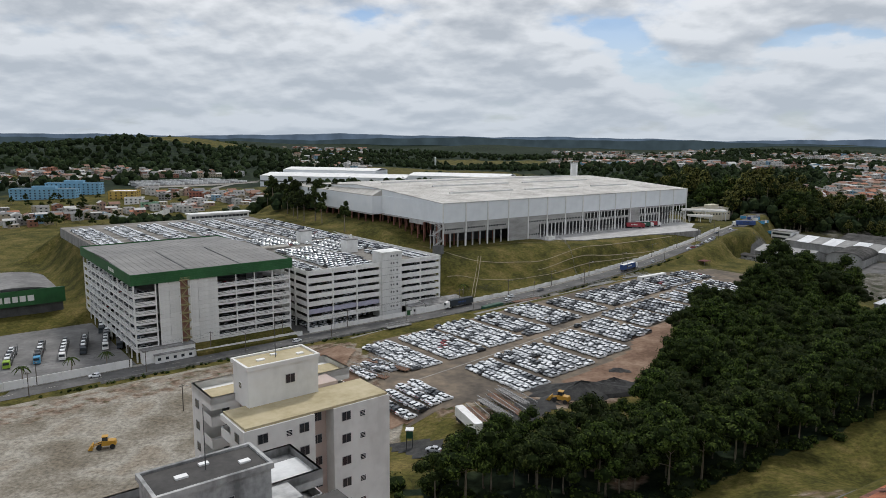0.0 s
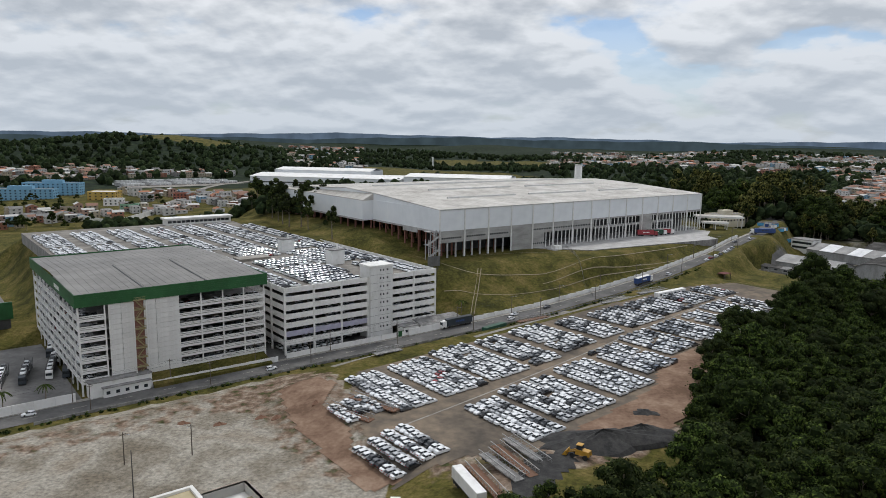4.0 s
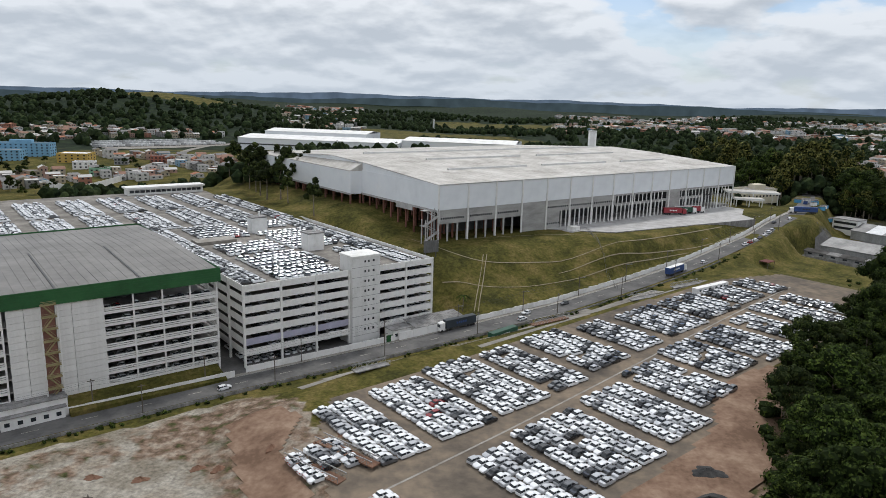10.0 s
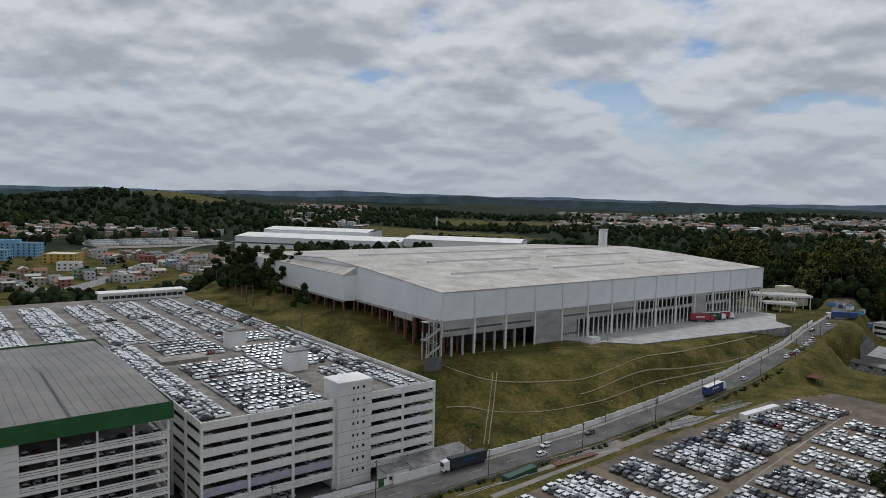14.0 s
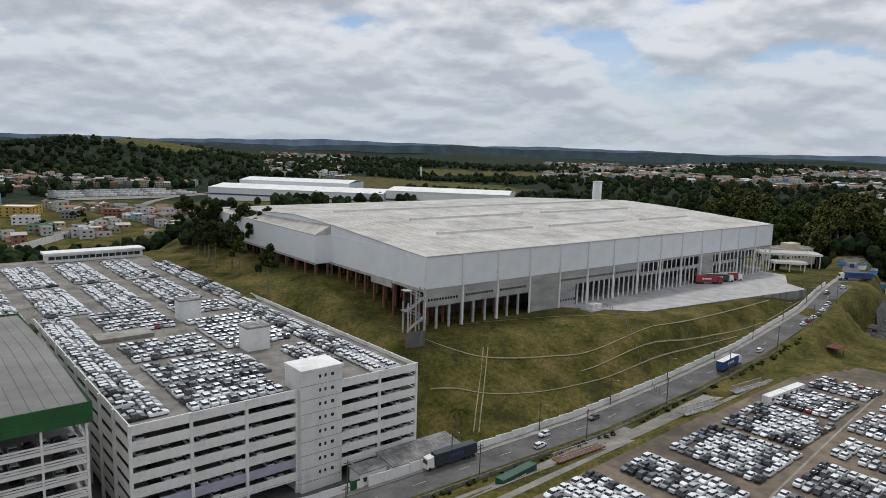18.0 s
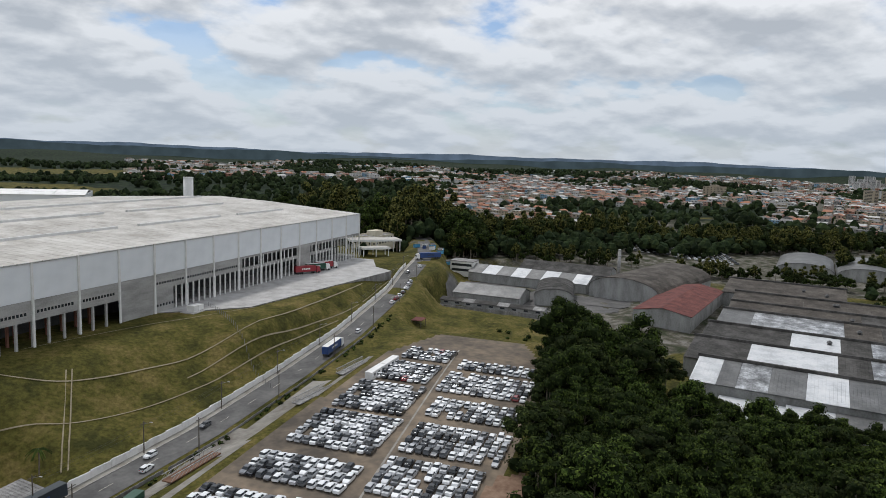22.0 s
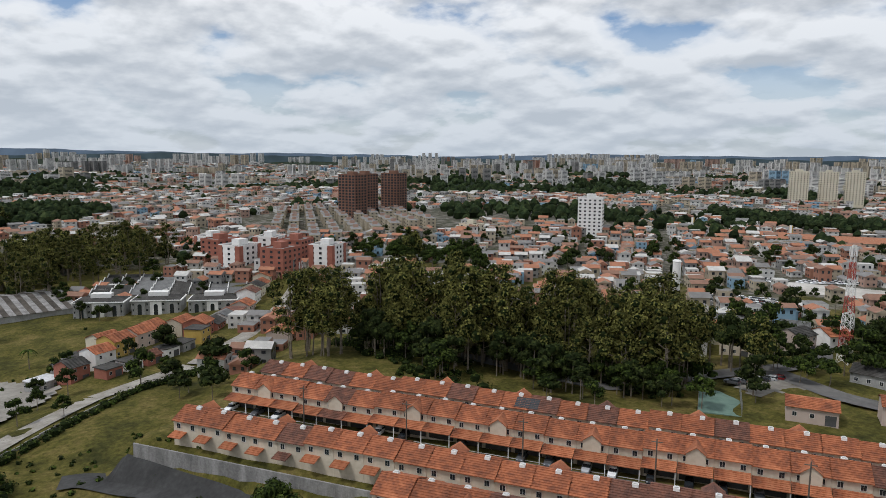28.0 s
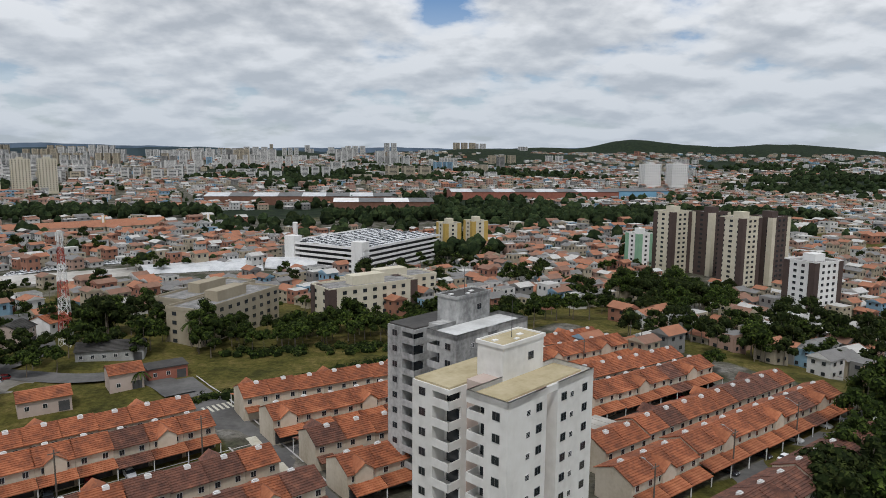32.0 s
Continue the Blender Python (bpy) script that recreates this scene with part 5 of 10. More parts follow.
# south side
lot_block(145, 159, 121, 150, 0.12)
lot_block(162, 185, 124, 152, 0.14)
lot_block(190, 206, 126, 154, 0.1)
lot_block(213, 229, 132, 158, 0.2)
lot_block(236, 252, 138, 162, 0.2)
lot_block(258, 276, 136, 163, 0.25)
lot_block(282, 296, 137, 164, 0.25)
lot_block(302, 320, 138, 166, 0.2)
lot_block(325, 330, 140, 166, 0.3)
LOT_NEAR.sort(key=lambda p: p[0] + abs(p[1] - 150) * 0.2)
_xs = np.array([uv(p[0], p[1]) for p in LOT_NEAR])
_zs = ground_z(_xs[:, 0], _xs[:, 1]) + 0.1
for k, (u, v, turn, dark) in enumerate(LOT_NEAR):
    if k < 36:
        i = pick_paint(dark)
        car(i, _pick.random() < 0.4, pose(_xs[k, 0], _xs[k, 1], _zs[k], 0, 0, turn) @ Matrix.Scale(1.07, 4), "in close rows on the lot", "cars on the lot")
    else:
        LOT_FAR.add(_xs[k, 0], _xs[k, 1], _zs[k], turn, dark)
LOT_FAR.build("parked_cars", "many white, silver and dark cars in close rows on the lot")

# roof decks
ROOF = CarField()


def roof_block(u0, u1, v0, v1, z, dark=0.25, turn=0.0, pitch=(2.3, 4.75), gap=0.03):
    """Rows of cars; turn 0: noses along u, 90: noses along v."""
    pu, pv = (pitch[1], pitch[0]) if turn == 0 else (pitch[0], pitch[1])
    for u in np.arange(u0, u1, pu):
        for v in np.arange(v0, v1, pv):
            if _lot.random() > gap:
                x, y = uv(u + _lot.uniform(-0.15, 0.15), v + _lot.uniform(-0.15, 0.15))
                ROOF.add(x, y, z, UV_TURN + turn + _lot.uniform(-2, 2), dark)


zd = 26.38
roof_block(132.5, 140, 248, 348, zd)
roof_block(194, 202, 246, 348, zd, 0.35)
roof_block(144.5, 166.5, 247.5, 262, zd, 0.35, 90)
roof_block(144.5, 166.5, 267, 285, zd, 0.22, 90)
roof_block(144.5, 166.5, 290, 309, zd, 0.2, 90)
roof_block(146, 166, 322, 346, zd, 0.2, 90)
roof_block(183, 190, 258, 278, zd, 0.5)
roof_block(170, 190.5, 289, 304, zd, 0.25, 90)
roof_block(170, 190.5, 307, 323, zd, 0.15, 90)
roof_block(172, 190, 336, 346, zd, 0.2, 90)
roof_block(168.5, 172, 262, 276, zd, 0.3)
zr = 26.12
for a in range(6):
    roof_block(76 + 20 * a, 90 + 20 * a, 354, 400, zr, 0.2)
    roof_block(76 + 20 * a, 90 + 20 * a, 408, 456, zr, 0.2)
roof_block(196, 202, 352, 440, zr, 0.25)
for a in range(3):
    roof_block(-36 + 26 * a, -16 + 26 * a, 352, 440, 3.35, 0.4)
ROOF.build("parked_cars", "many white, silver and dark cars parked on the roof decks")
# cars seen inside the garages
INNER = CarField()
for k in range(7):
    z = -1.0 + 4.4 + 3.6 * k + 0.02
    for u in np.arange(60, 121, 2.6):
        if not 65 < u < 90 and _lot.random() > 0.25:
            INNER.add(*uv(u, 248.2), z, UV_TURN + 90, 0.35)
    for v in np.arange(249, 330, 2.6):
        if _lot.random() > 0.25:
            INNER.add(*uv(60.2, v), z, UV_TURN, 0.35)
    z = 27.5 - 3.55 * k - 1.15 + 0.02
    if k:
        for u in np.arange(132, 203, 2.7):
            if not 167 < u < 181 and _lot.random() > 0.35:
                INNER.add(*uv(u, 245.8), z, UV_TURN + 90, 0.35)
for u in np.arange(132, 166, 2.7):
    for v in (247, 253, 263):
        if _lot.random() > 0.2:
            INNER.add(*uv(u, v), 0.12, UV_TURN + 90, 0.25)
for u in np.arange(193, 212, 2.6):
    INNER.add(*uv(u, 243.5), 2.2, UV_TURN + 90, 0.4)
INNER.build("garaged_cars", "white and dark cars parked on the garage decks")
# cars standing along the road
for u, o, i in ((232, -2.2, 0), (258, 2.2, 2), (238, 2.4, 0), (395, -3.0, 0), (401, -3.0, 4), (407, -3.0, 0), (413, -3.0, 2), (421, -3.0, 0), (428, -3.0, 0), (434, -3.0, 1), (352, -2.2, 0), (452, 1.8, 3), (470, -2, 0), (40, 2, 0), (118, -2, 0)):
    x, y = uv(u, float(road_v(u)) + o)
    car(i, u % 2 == 0, pose(x, y, float(road_z(u)) + 0.14, 0, -3, UV_TURN + (180 if o > 0 else 0)), "on the road", "cars on the road")

# ---------------------------------------------------------------- apartment blocks beside the flight path
M_aptdark = mat("blackened_render", [(0.15, 0.15, 0.148), (0.34, 0.338, 0.33), (0.52, 0.515, 0.5)], 5, 0.85, streak=(1, 1, 0.22), bump=0.01)
M_roofwhite = mat("white_roof_coat", [(0.5, 0.5, 0.49), (0.68, 0.68, 0.67)], 4, 0.7)
M_tar = mat("tar_roof", [(0.035, 0.032, 0.03), (0.07, 0.065, 0.06)], 3, 0.8)
s = Shape()
s.box(-0.62, -0.05, 0, 0.62, 0.06, 1.15, M_metal)
s.box(-0.56, -0.07, 0.06, -0.03, 0.05, 1.09, M_glass)
s.box(0.03, -0.075, 0.06, 0.56, 0.05, 1.09, M_glass)
WIN_A = s.mesh("window")
s = Shape()
s.box(-0.42, -0.05, 0, 0.42, 0.06, 0.8, M_white)
for k in range(4):
    s.box(-0.36, -0.07, 0.07 + 0.18 * k, 0.36, 0.05, 0.2 + 0.18 * k, M_glass)
WIN_B = s.mesh("window")


def flats(u, v, top, foot, wall, tops, mirror, label):
    """Two parallel wings with a stair core between them; recessed flank in the middle of each long side, balconies at the ends."""
    root = base("apartment_block", label, "apartment block", m=at_uv(u, v, 0))
    n = int((top - 1.0 - foot) / 2.85)
    hu, hv = 9.6, 8.3
    for sg in (1, -1):
        va, vb = (1.5, hv) if sg > 0 else (-hv, -1.5)
        notch = 1.9
        # the wing in three pieces, the middle one set back on its outer side
        for a, b, set_back in ((-hu, -0.9, 0), (-0.9, 1.6, notch), (1.6, hu, 0)):
            y0, y1 = (va, vb - set_back) if sg > 0 else (va + set_back, vb)
            bal = 2.4
            if a == -hu:
                a2, b2 = a + bal, b
            elif b == hu:
                a2, b2 = a, b - bal
            else:
                a2, b2 = a, b
            s = Shape()
            s.box(a2, y0, foot - 2, b2, y1, top - 0.9, wall if not set_back or wall is M_aptdark else M_pink)
            s.part("wing_wall", root, "rendered wall with rain stains")
            # end strips beside the balconies, full height
            if a2 != a or b2 != b:
                e0, e1 = (a, a2) if a2 != a else (b2, b)
                ys = (y0 + 3.0, y1) if sg > 0 else (y0, y1 - 3.0)
                s = Shape()
                s.box(e0, ys[0], foot - 2, e1, ys[1], top - 0.9, wall)
                s.part("end_wall", root)
                s = Shape()
                yb = (y0, y0 + 3.0) if sg > 0 else (y1 - 3.0, y1)
                s.box(e0, yb[0], top - 1.6, e1, yb[1], top - 0.9, wall)
                s.part("lintel", root)
        # parapet and roof surface
        s = Shape()
        for a, b, c, d in ((-hu, va, hu, va + 0.25), (-hu, vb - 0.25, -0.9, vb), (1.6, vb - 0.25, hu, vb), (-hu, va, -hu + 0.25, vb), (hu - 0.25, va, hu, vb)):
            if sg < 0:
                c0, d0 = b, d
                b, d = -d0, -c0
                b, d = (b, d)
            s.box(a, b if sg > 0 else min(b, d), top - 0.9, c, d if sg > 0 else max(b, d), top, wall)
        s.part("parapet", root)
        s = Shape()
        s.box(-hu + 0.25, va + 0.2, top - 0.9, hu - 0.25, vb - (notch if sg > 0 else 0.2), top - 0.62, tops[0 if sg > 0 else 1])
        s.part("roof", root, "flat coated roof")
        # balconies: slab and solid front per storey
        for end in (-1, 1):
            for k in range(n):
                z = top - 3.55 - 2.85 * k
                s = Shape()
                x0, x1 = (hu - 2.4, hu) if end > 0 else (-hu, -hu + 2.4)
                y0, y1 = (va, va + 3.0) if sg > 0 else (vb - 3.0, vb)
                s.box(x0, y0, z - 0.15, x1, y1, z, wall)
                fx0, fx1 = (hu - 0.12, hu) if end > 0 else (-hu, -hu + 0.12)
                s.box(fx0, y0, z, fx1, y1, z + 1.05, wall)
                fy0, fy1 = (y0, y0 + 0.12) if sg > 0 else (y1 - 0.12, y1)
                s.box(x0, fy0, z, x1, fy1, z + 1.05, wall)
                b = s.part("balcony", root)
                s = Shape()
                gx = hu - 2.46 if end > 0 else -hu + 2.34
                s.box(gx, y0 + 0.5, z + 0.05, gx + 0.12, y1 - 0.3, z + 2.2, M_glass)
                s.part("balcony_door", b)
        # windows
        for k in range(n):
            z = top - 2.75 - 2.85 * k
            face = vb if sg > 0 else va
            turn = 180 if sg > 0 else 0
            for x, me in ((-7.4, WIN_A), (-4.2, WIN_B), (-2.3, WIN_A), (3.3, WIN_A), (5.6, WIN_B)):
                piece("window", me, root, pose(x, face, z, 0, 0, turn))
            inner = face - notch if sg > 0 else face + notch
            piece("window", WIN_A, root, pose(0.35, inner, z, 0, 0, turn))
            for end in (-1, 1):
                yw = va + 4.9 if sg > 0 else vb - 4.9
                piece("window", WIN_A, root, pose(end * hu, yw, z, 0, 0, 90 * end))
    # core with the tank house on top
    s = Shape()
    s.box(-6.0, -1.6, foot - 2, 6.0, 1.6, top - 0.2, wall if wall is M_aptdark else M_pink)
    s.box(-6.6, -2.7, top - 0.9, 2.6, 1.8, top + 4.1, wall)
    s.part("core", root, "stair core with a tank house")
    s = Shape()
    for a, b, c, d in ((-6.8, -2.9, 2.8, -2.6), (-6.8, 1.7, 2.8, 2.0), (-6.8, -2.6, -6.5, 1.7), (2.5, -2.6, 2.8, 1.7)):
        s.box(a, b, top + 3.9, c, d, top + 4.4, wall)
    s.part("tank_parapet", root)
    s = Shape()
    s.box(-6.5, -2.6, top + 4.0, 2.5, 1.7, top + 4.2, tops[2])
    s.part("tank_roof", root, "flat coated tank-house roof")
    for x, y, w in ((-4.5, -0.8, 1.0), (-2.2, 0.4, 0.8), (0.6, -1.2, 0.9)):
        s = Shape()
        s.box(x, y, top + 4.15, x + w, y + w * 0.6, top + 4.35, M_white)
        s.part("hatch", root)
    s = Shape()
    s.tube((-2, -0.4, top + 4.1), (-2, -0.4, top + 9.5), 0.05, 0.03, M_steel, 5)
    s.part("aerial", root)
    piece("window", WIN_A, root, pose(-1.2, -2.7, top + 1.4))
    piece("window", WIN_A, root, pose(-3.6, 1.8, top + 1.2, 0, 0, 180))
    piece("window", WIN_B, root, pose(-6.6, -0.4, top + 1.2, 0, 0, -90))
    return root


flats(25.4, 45.6, 55.7, 25, M_apt, (M_roofbeige, M_roofbeige, M_roofbeige), False, "off-white rendered apartment block with beige roofs and small windows")
flats(8.0, 21.3, 55.9, 25, M_aptdark, (M_roofwhite, M_tar, M_tar), True, "weather-blackened grey apartment block with a white roof wing")
# low sheds at the foot of the blocks
s = Shape()
for k in range(16):
    s.box(-26 + 1.2 * k, 4, 30.2 + 0.05 * (k % 2), -24.85 + 1.2 * k, 12, 30.4 + 0.05 * (k % 2), M_whroof)
s.box(-25.8, 4.3, 25, -7.2, 11.7, 30.2, M_white)
s.thing("annex_hall", "low white hall with a corrugated pale roof", "hall", m=at_uv(0, 26, 0))

# ---------------------------------------------------------------- terraces of small tiled houses
def tile_slope(s, x0, x1, y0, y1, z0, z1, n, material):
    """A roof slope of overlapping tile courses from the eave (y0, z0) to the ridge (y1, z1)."""
    prof = []
    for k in range(n):
        f, g = k / n, (k + 1) / n
        prof += [(y0 + (y1 - y0) * f, z0 + (z1 - z0) * f + 0.14), (y0 + (y1 - y0) * g, z0 + (z1 - z0) * g + 0.02)]
    prof += [(y1, z1 - 0.1), (y0, z0 - 0.02)]
    i, c, m = len(s.v), len(prof), s.slot(material)
    s.v += [(x0, y, z) for y, z in prof] + [(x1, y, z) for y, z in prof]
    for k in range(c):
        j = (k + 1) % c
        s.f.append((i + k, i + j, i + c + j, i + c + k) if y0 > y1 else (i + j, i + k, i + c + k, i + c + j))
        s.m.append(m)
    for q in (0, c):
        for k in range(n):
            s.f.append((i + q + 2 * k, i + q + 2 * k + 1, i + q + c - 2, i + q + c - 1) if k == n - 1 else (i + q + 2 * k, i + q + 2 * k + 1, i + q + 2 * k + 2, i + q + c - 1))
            s.m.append(m)


s = Shape()
s.box(-0.5, -0.05, 0, 0.5, 0.06, 1.1, M_white)
s.box(-0.44, -0.07, 0.06, -0.02, 0.04, 1.04, M_glass)
s.box(0.02, -0.07, 0.06, 0.44, 0.04, 1.04, M_glass)
WIN_H = s.mesh("window")
s = Shape()
s.box(-0.08, -0.08, 0, 0.08, 0.08, 2.7, M_white)
POST_H = s.mesh("porch_post")
s = Shape()
s.box(-0.5, -0.4, 0, 0.5, 0.4, 0.55, M_white)
s.box(-0.35, -0.28, 0.55, 0.35, 0.28, 0.7, M_roofwhite)
TANK_H = s.mesh("water_tank")
# dark colour painted as the shade under the carports
M_porchshade = M_dark


def row_house(width, gable, tile, label, wall=None):
    wall = wall or M_house
    root = base("row_house", label, "house", "terraced houses")
    s = Shape()
    s.box(0.02, -3.9, -0.6, width - 0.02, 3.9, 5.3, wall)
    s.hull([(0.02, -3.9, 5.3), (width - 0.02, -3.9, 5.3), (width - 0.02, 3.9, 5.3), (0.02, 3.9, 5.3)], [(0.02, -0.05, 6.95), (width - 0.02, -0.05, 6.95), (width - 0.02, 0.05, 6.95), (0.02, 0.05, 6.95)], wall)
    # dark sheet across the front, standing in for carport shade
    s.box(0.4, 3.86, 0, width - 0.4, 3.98, 2.4, M_porchshade)
    s.part("wall", root)
    s = Shape()
    tile_slope(s, -0.1, width + 0.1, 4.4, 0.0, 5.1, 7.05, 9, tile)
    tile_slope(s, -0.1, width + 0.1, -4.4, 0.0, 5.1, 7.05, 9, tile)
    s.box(-0.1, -0.16, 6.98, width + 0.1, 0.16, 7.16, tile)
    s.part("roof", root, "clay-tiled gable roof")
    if gable:
        c, g = width / 2, 1.9
        s = Shape()
        for sg in (-1, 1):
            s.hull([(c, 0.6, 6.9), (c + sg * g, 0.9, 5.35), (c + sg * g, 4.75, 5.35), (c, 4.75, 6.75)][::sg], [(c, 0.6, 7.05), (c + sg * g, 0.9, 5.5), (c + sg * g, 4.75, 5.5), (c, 4.75, 6.9)][::sg], tile)
        s.poly([(c - g + 0.1, 4.5, 5.3), (c + g - 0.1, 4.5, 5.3), (c, 4.5, 6.75)], wall)
        s.box(c - g + 0.15, 3.9, 2.7, c + g - 0.15, 4.5, 5.3, wall)
        s.part("front_gable", root, "small tiled front gable")
    s = Shape()
    tile_slope(s, 0.05, width - 0.05, 7.3, 4.2, 2.55, 3.4, 6, tile)
    s.box(0.1, 6.95, -0.3, 0.26, 7.1, 2.6, M_white)
    s.part("porch_roof", root, "clay-tiled carport roof")
    piece("water_tank", TANK_H, root, pose(width * 0.62, -0.5, 6.75))
    for x in (1.4, width - 1.4):
        piece("window", WIN_H, root, pose(x, 4.52 if gable and abs(x - width / 2) < 1.7 else 3.93, 3.6, 0, 0, 180))
        piece("window", WIN_H, root, pose(x, -3.93, 3.5))
    s = Shape()
    tile_slope(s, 0.3, width * 0.55, -6.2, -3.9, 2.3, 2.9, 4, tile)
    s.part("rear_awning", root, "small tiled rear awning")
    return root


ROW_KINDS = []
for gable in (False, True):
    for tile, word in ((M_tile, "orange-tiled"), (M_tiledark, "dark stained-tiled")):
        ROW_KINDS.append(row_house(6.3, gable, tile, f"cream two-storey terraced house, {word} roof{' and front gable' if gable else ''}"))
for r in ROW_KINDS:
    r.matrix_world = pose(0, 0, -300)
_row = random.Random(11)
ROW_SPOTS = []


def terrace(p0, p1, q, front, axis_x, axis_y, dark=0.0, z=26.0, jog=3):
    """Houses side by side along a row; front +1 faces +q."""
    turn = math.degrees(math.atan2(axis_y, axis_x))
    n = int((p1 - p0) / 6.3)
    for k in range(n):
        p = p0 + 6.3 * k
        step = 0.28 * ((k // jog) % 3)
        x, y = p * axis_x - q * axis_y, p * axis_y + q * axis_x
        if front < 0:
            x, y = (p + 6.3) * axis_x - q * axis_y, (p + 6.3) * axis_y + q * axis_x
        kind = (2 if (k % 3 == 1) else 0) + (1 if _row.random() < dark else 0)
        ROW_SPOTS.append((kind, pose(x, y, z + step - 0.2, 0, 0, turn + (180 if front < 0 else 0))))


AX = (0.848, 0.53)
terrace(36, 188, -31.3, -1, *AX, dark=0.3)
terrace(36, 191, -20.0, 1, *AX, dark=0.08)
terrace(33, 96, 2.6, -1, *AX, dark=0.9)
terrace(96, 187, 2.6, -1, *AX, dark=0.06)
terrace(31, 137, 15.5, 1, *AX, dark=0.25)
BX, CX, DX, EX, FX = (0.9075, 0.42), (0.881, 0.473), (0.888, 0.46), (0.874, 0.487), (0.865, 0.503)
terrace(-78, 32, -25.9, -1, *BX, dark=0.02)
terrace(-80, 31, -12.0, 1, *CX, dark=0.02)
terrace(-82, 27.5, 4.2, -1, *DX, dark=0.06)
terrace(-81, -12, 16.2, 1, *EX, dark=0.08)
terrace(13, 26, 16.2, 1, *EX, dark=0.08)
terrace(-86, -14, 35.8, -1, *FX, dark=0.15)
terrace(-86, -8, 46.6, 1, *FX, dark=0.2)
terrace(-92, -14, 65.0, 1, *FX, dark=0.9)
_used = set()
for kind, m in ROW_SPOTS:
    if kind not in _used:
        _used.add(kind)
        ROW_KINDS[kind].matrix_world = m
    else:
        again(ROW_KINDS[kind], m)

# streets between the terraces
def street(name, a, b, w, material, label, lift=0.1, category="road", n=8):
    s = Shape()
    a, b = Vector((*a, 0)), Vector((*b, 0))
    d = (b - a).normalized()
    side = Vector((-d.y, d.x, 0)) * w / 2
    pts = [a + (b - a) * k / n for k in range(n + 1)]
    P = np.array([[tuple(p + side)[:2], tuple(p - side)[:2]] for p in pts])
    Z = ground_z(P[..., 0], P[..., 1]) + lift
    for k in range(n):
        s.poly([(*P[k, 1], Z[k, 1]), (*P[k + 1, 1], Z[k + 1, 1]), (*P[k + 1, 0], Z[k + 1, 0]), (*P[k, 0], Z[k, 0])], material)
    return s.thing(name, label, category, kind="structure")


def pq(p, q, ax):
    return (p * ax[0] - q * ax[1], p * ax[1] + q * ax[0])


street("road", pq(30, -8.5, AX), pq(192, -8.5, AX), 8.0, M_asphalt, "narrow grey asphalt lane between terraces")
street("road", pq(28, 28, AX), pq(126, 28, AX), 7.0, M_asphalt, "narrow grey asphalt lane between terraces")
street("road", (58, -42), (14, 36), 7.5, M_asphalt, "grey asphalt cross street in the estate", 0.14)
street("road", pq(-84, -4, CX), pq(30, -4, CX), 4.0, M_asphalt, "narrow grey asphalt lane between terraces", 0.12)
street("road", pq(-88, 26, FX), pq(10, 26, FX), 5.0, M_asphalt, "narrow yard lane between terraces", 0.12)
street("road", pq(-98, 56.5, FX), pq(6, 56.5, FX), 7.0, M_asphalt, "grey asphalt street along the estate's edge", 0.12)
M_kerb = M_concrete
for q, w in ((-13.2, 0.3), (-3.8, 0.3)):
    street("kerb", pq(30, q, AX), pq(192, q, AX), w, M_kerb, "pale kerb along the estate lane", 0.2, "kerb")
for d in (-4.1, 4.1):
    street("kerb", (58 + d, -42 + 0.56 * d), (14 + d, 36 + 0.56 * d), 0.35, M_kerb, "pale kerb along the cross street", 0.24, "kerb")
for k in range(6):
    street("crossing_stripe", pq(24.5 + 1.2 * k, -39, AX), pq(24.5 + 1.2 * k, -35, AX), 0.6, M_line, "white zebra crossing stripe", 0.2, "road mark", 1)
for a, b in (((26, 14), (24, 18)), ((31, 5), (33, 1))):
    street("road_letters", a, b, 2.2, M_line, "white painted road letters", 0.2, "road mark", 1)
# cars under the carports
for p in np.arange(38, 190, 6.3):
    if _row.random() < 0.75:
        x, y = pq(p + 1.7 + _row.uniform(0, 1.5), -14.0, AX)
        car(pick_paint(0.6), True, pose(x, y, 26.0, 0, 0, math.degrees(math.atan2(AX[1], AX[0])) + 90), "under a tiled carport", "cars in the estate")
for q, p0, p1, ax in ((-6.6, -78, 28, CX), (21.8, -80, -14, EX), (52.0, -84, -10, FX)):
    for p in np.arange(p0, p1, 6.3):
        if _row.random() < 0.6:
            x, y = pq(p + 2 + _row.uniform(0, 1.5), q, ax)
            car(pick_paint(0.6), True, pose(x, y, 26.0, 0, 0, math.degrees(math.atan2(ax[1], ax[0])) + 90), "under a tiled carport", "cars in the estate")
car(0, False, pose(*pq(-51, 56.0, FX), 26.15, 0, 0, 210), "on the estate street", "cars in the estate")
for p in range(40, 190, 25):
    x, y = pq(p, -12.4, AX)
    pole(x, y, math.degrees(math.atan2(AX[1], AX[0])), False, 26)
for p in range(-85, 10, 24):
    for q, ax in ((-7.0, CX), (53.0, FX)):
        x, y = pq(p, q, ax)
        pole(x, y, math.degrees(math.atan2(ax[1], ax[0])), q > 0, 26)
# retaining wall below the first terrace
root = base("wall_estate", "tall weathered concrete retaining wall below the terraces", "wall", kind="structure")
for p in np.arange(128, 190, 4.0):
    s = Shape()
    s.box(0, 0, -5.5, 3.95, 0.35, 0.6, M_conc_dark, m=pose(*pq(p, 9.6, AX), 25.6, 0, 0, math.degrees(math.atan2(AX[1], AX[0]))))
    s.part("panel", root)

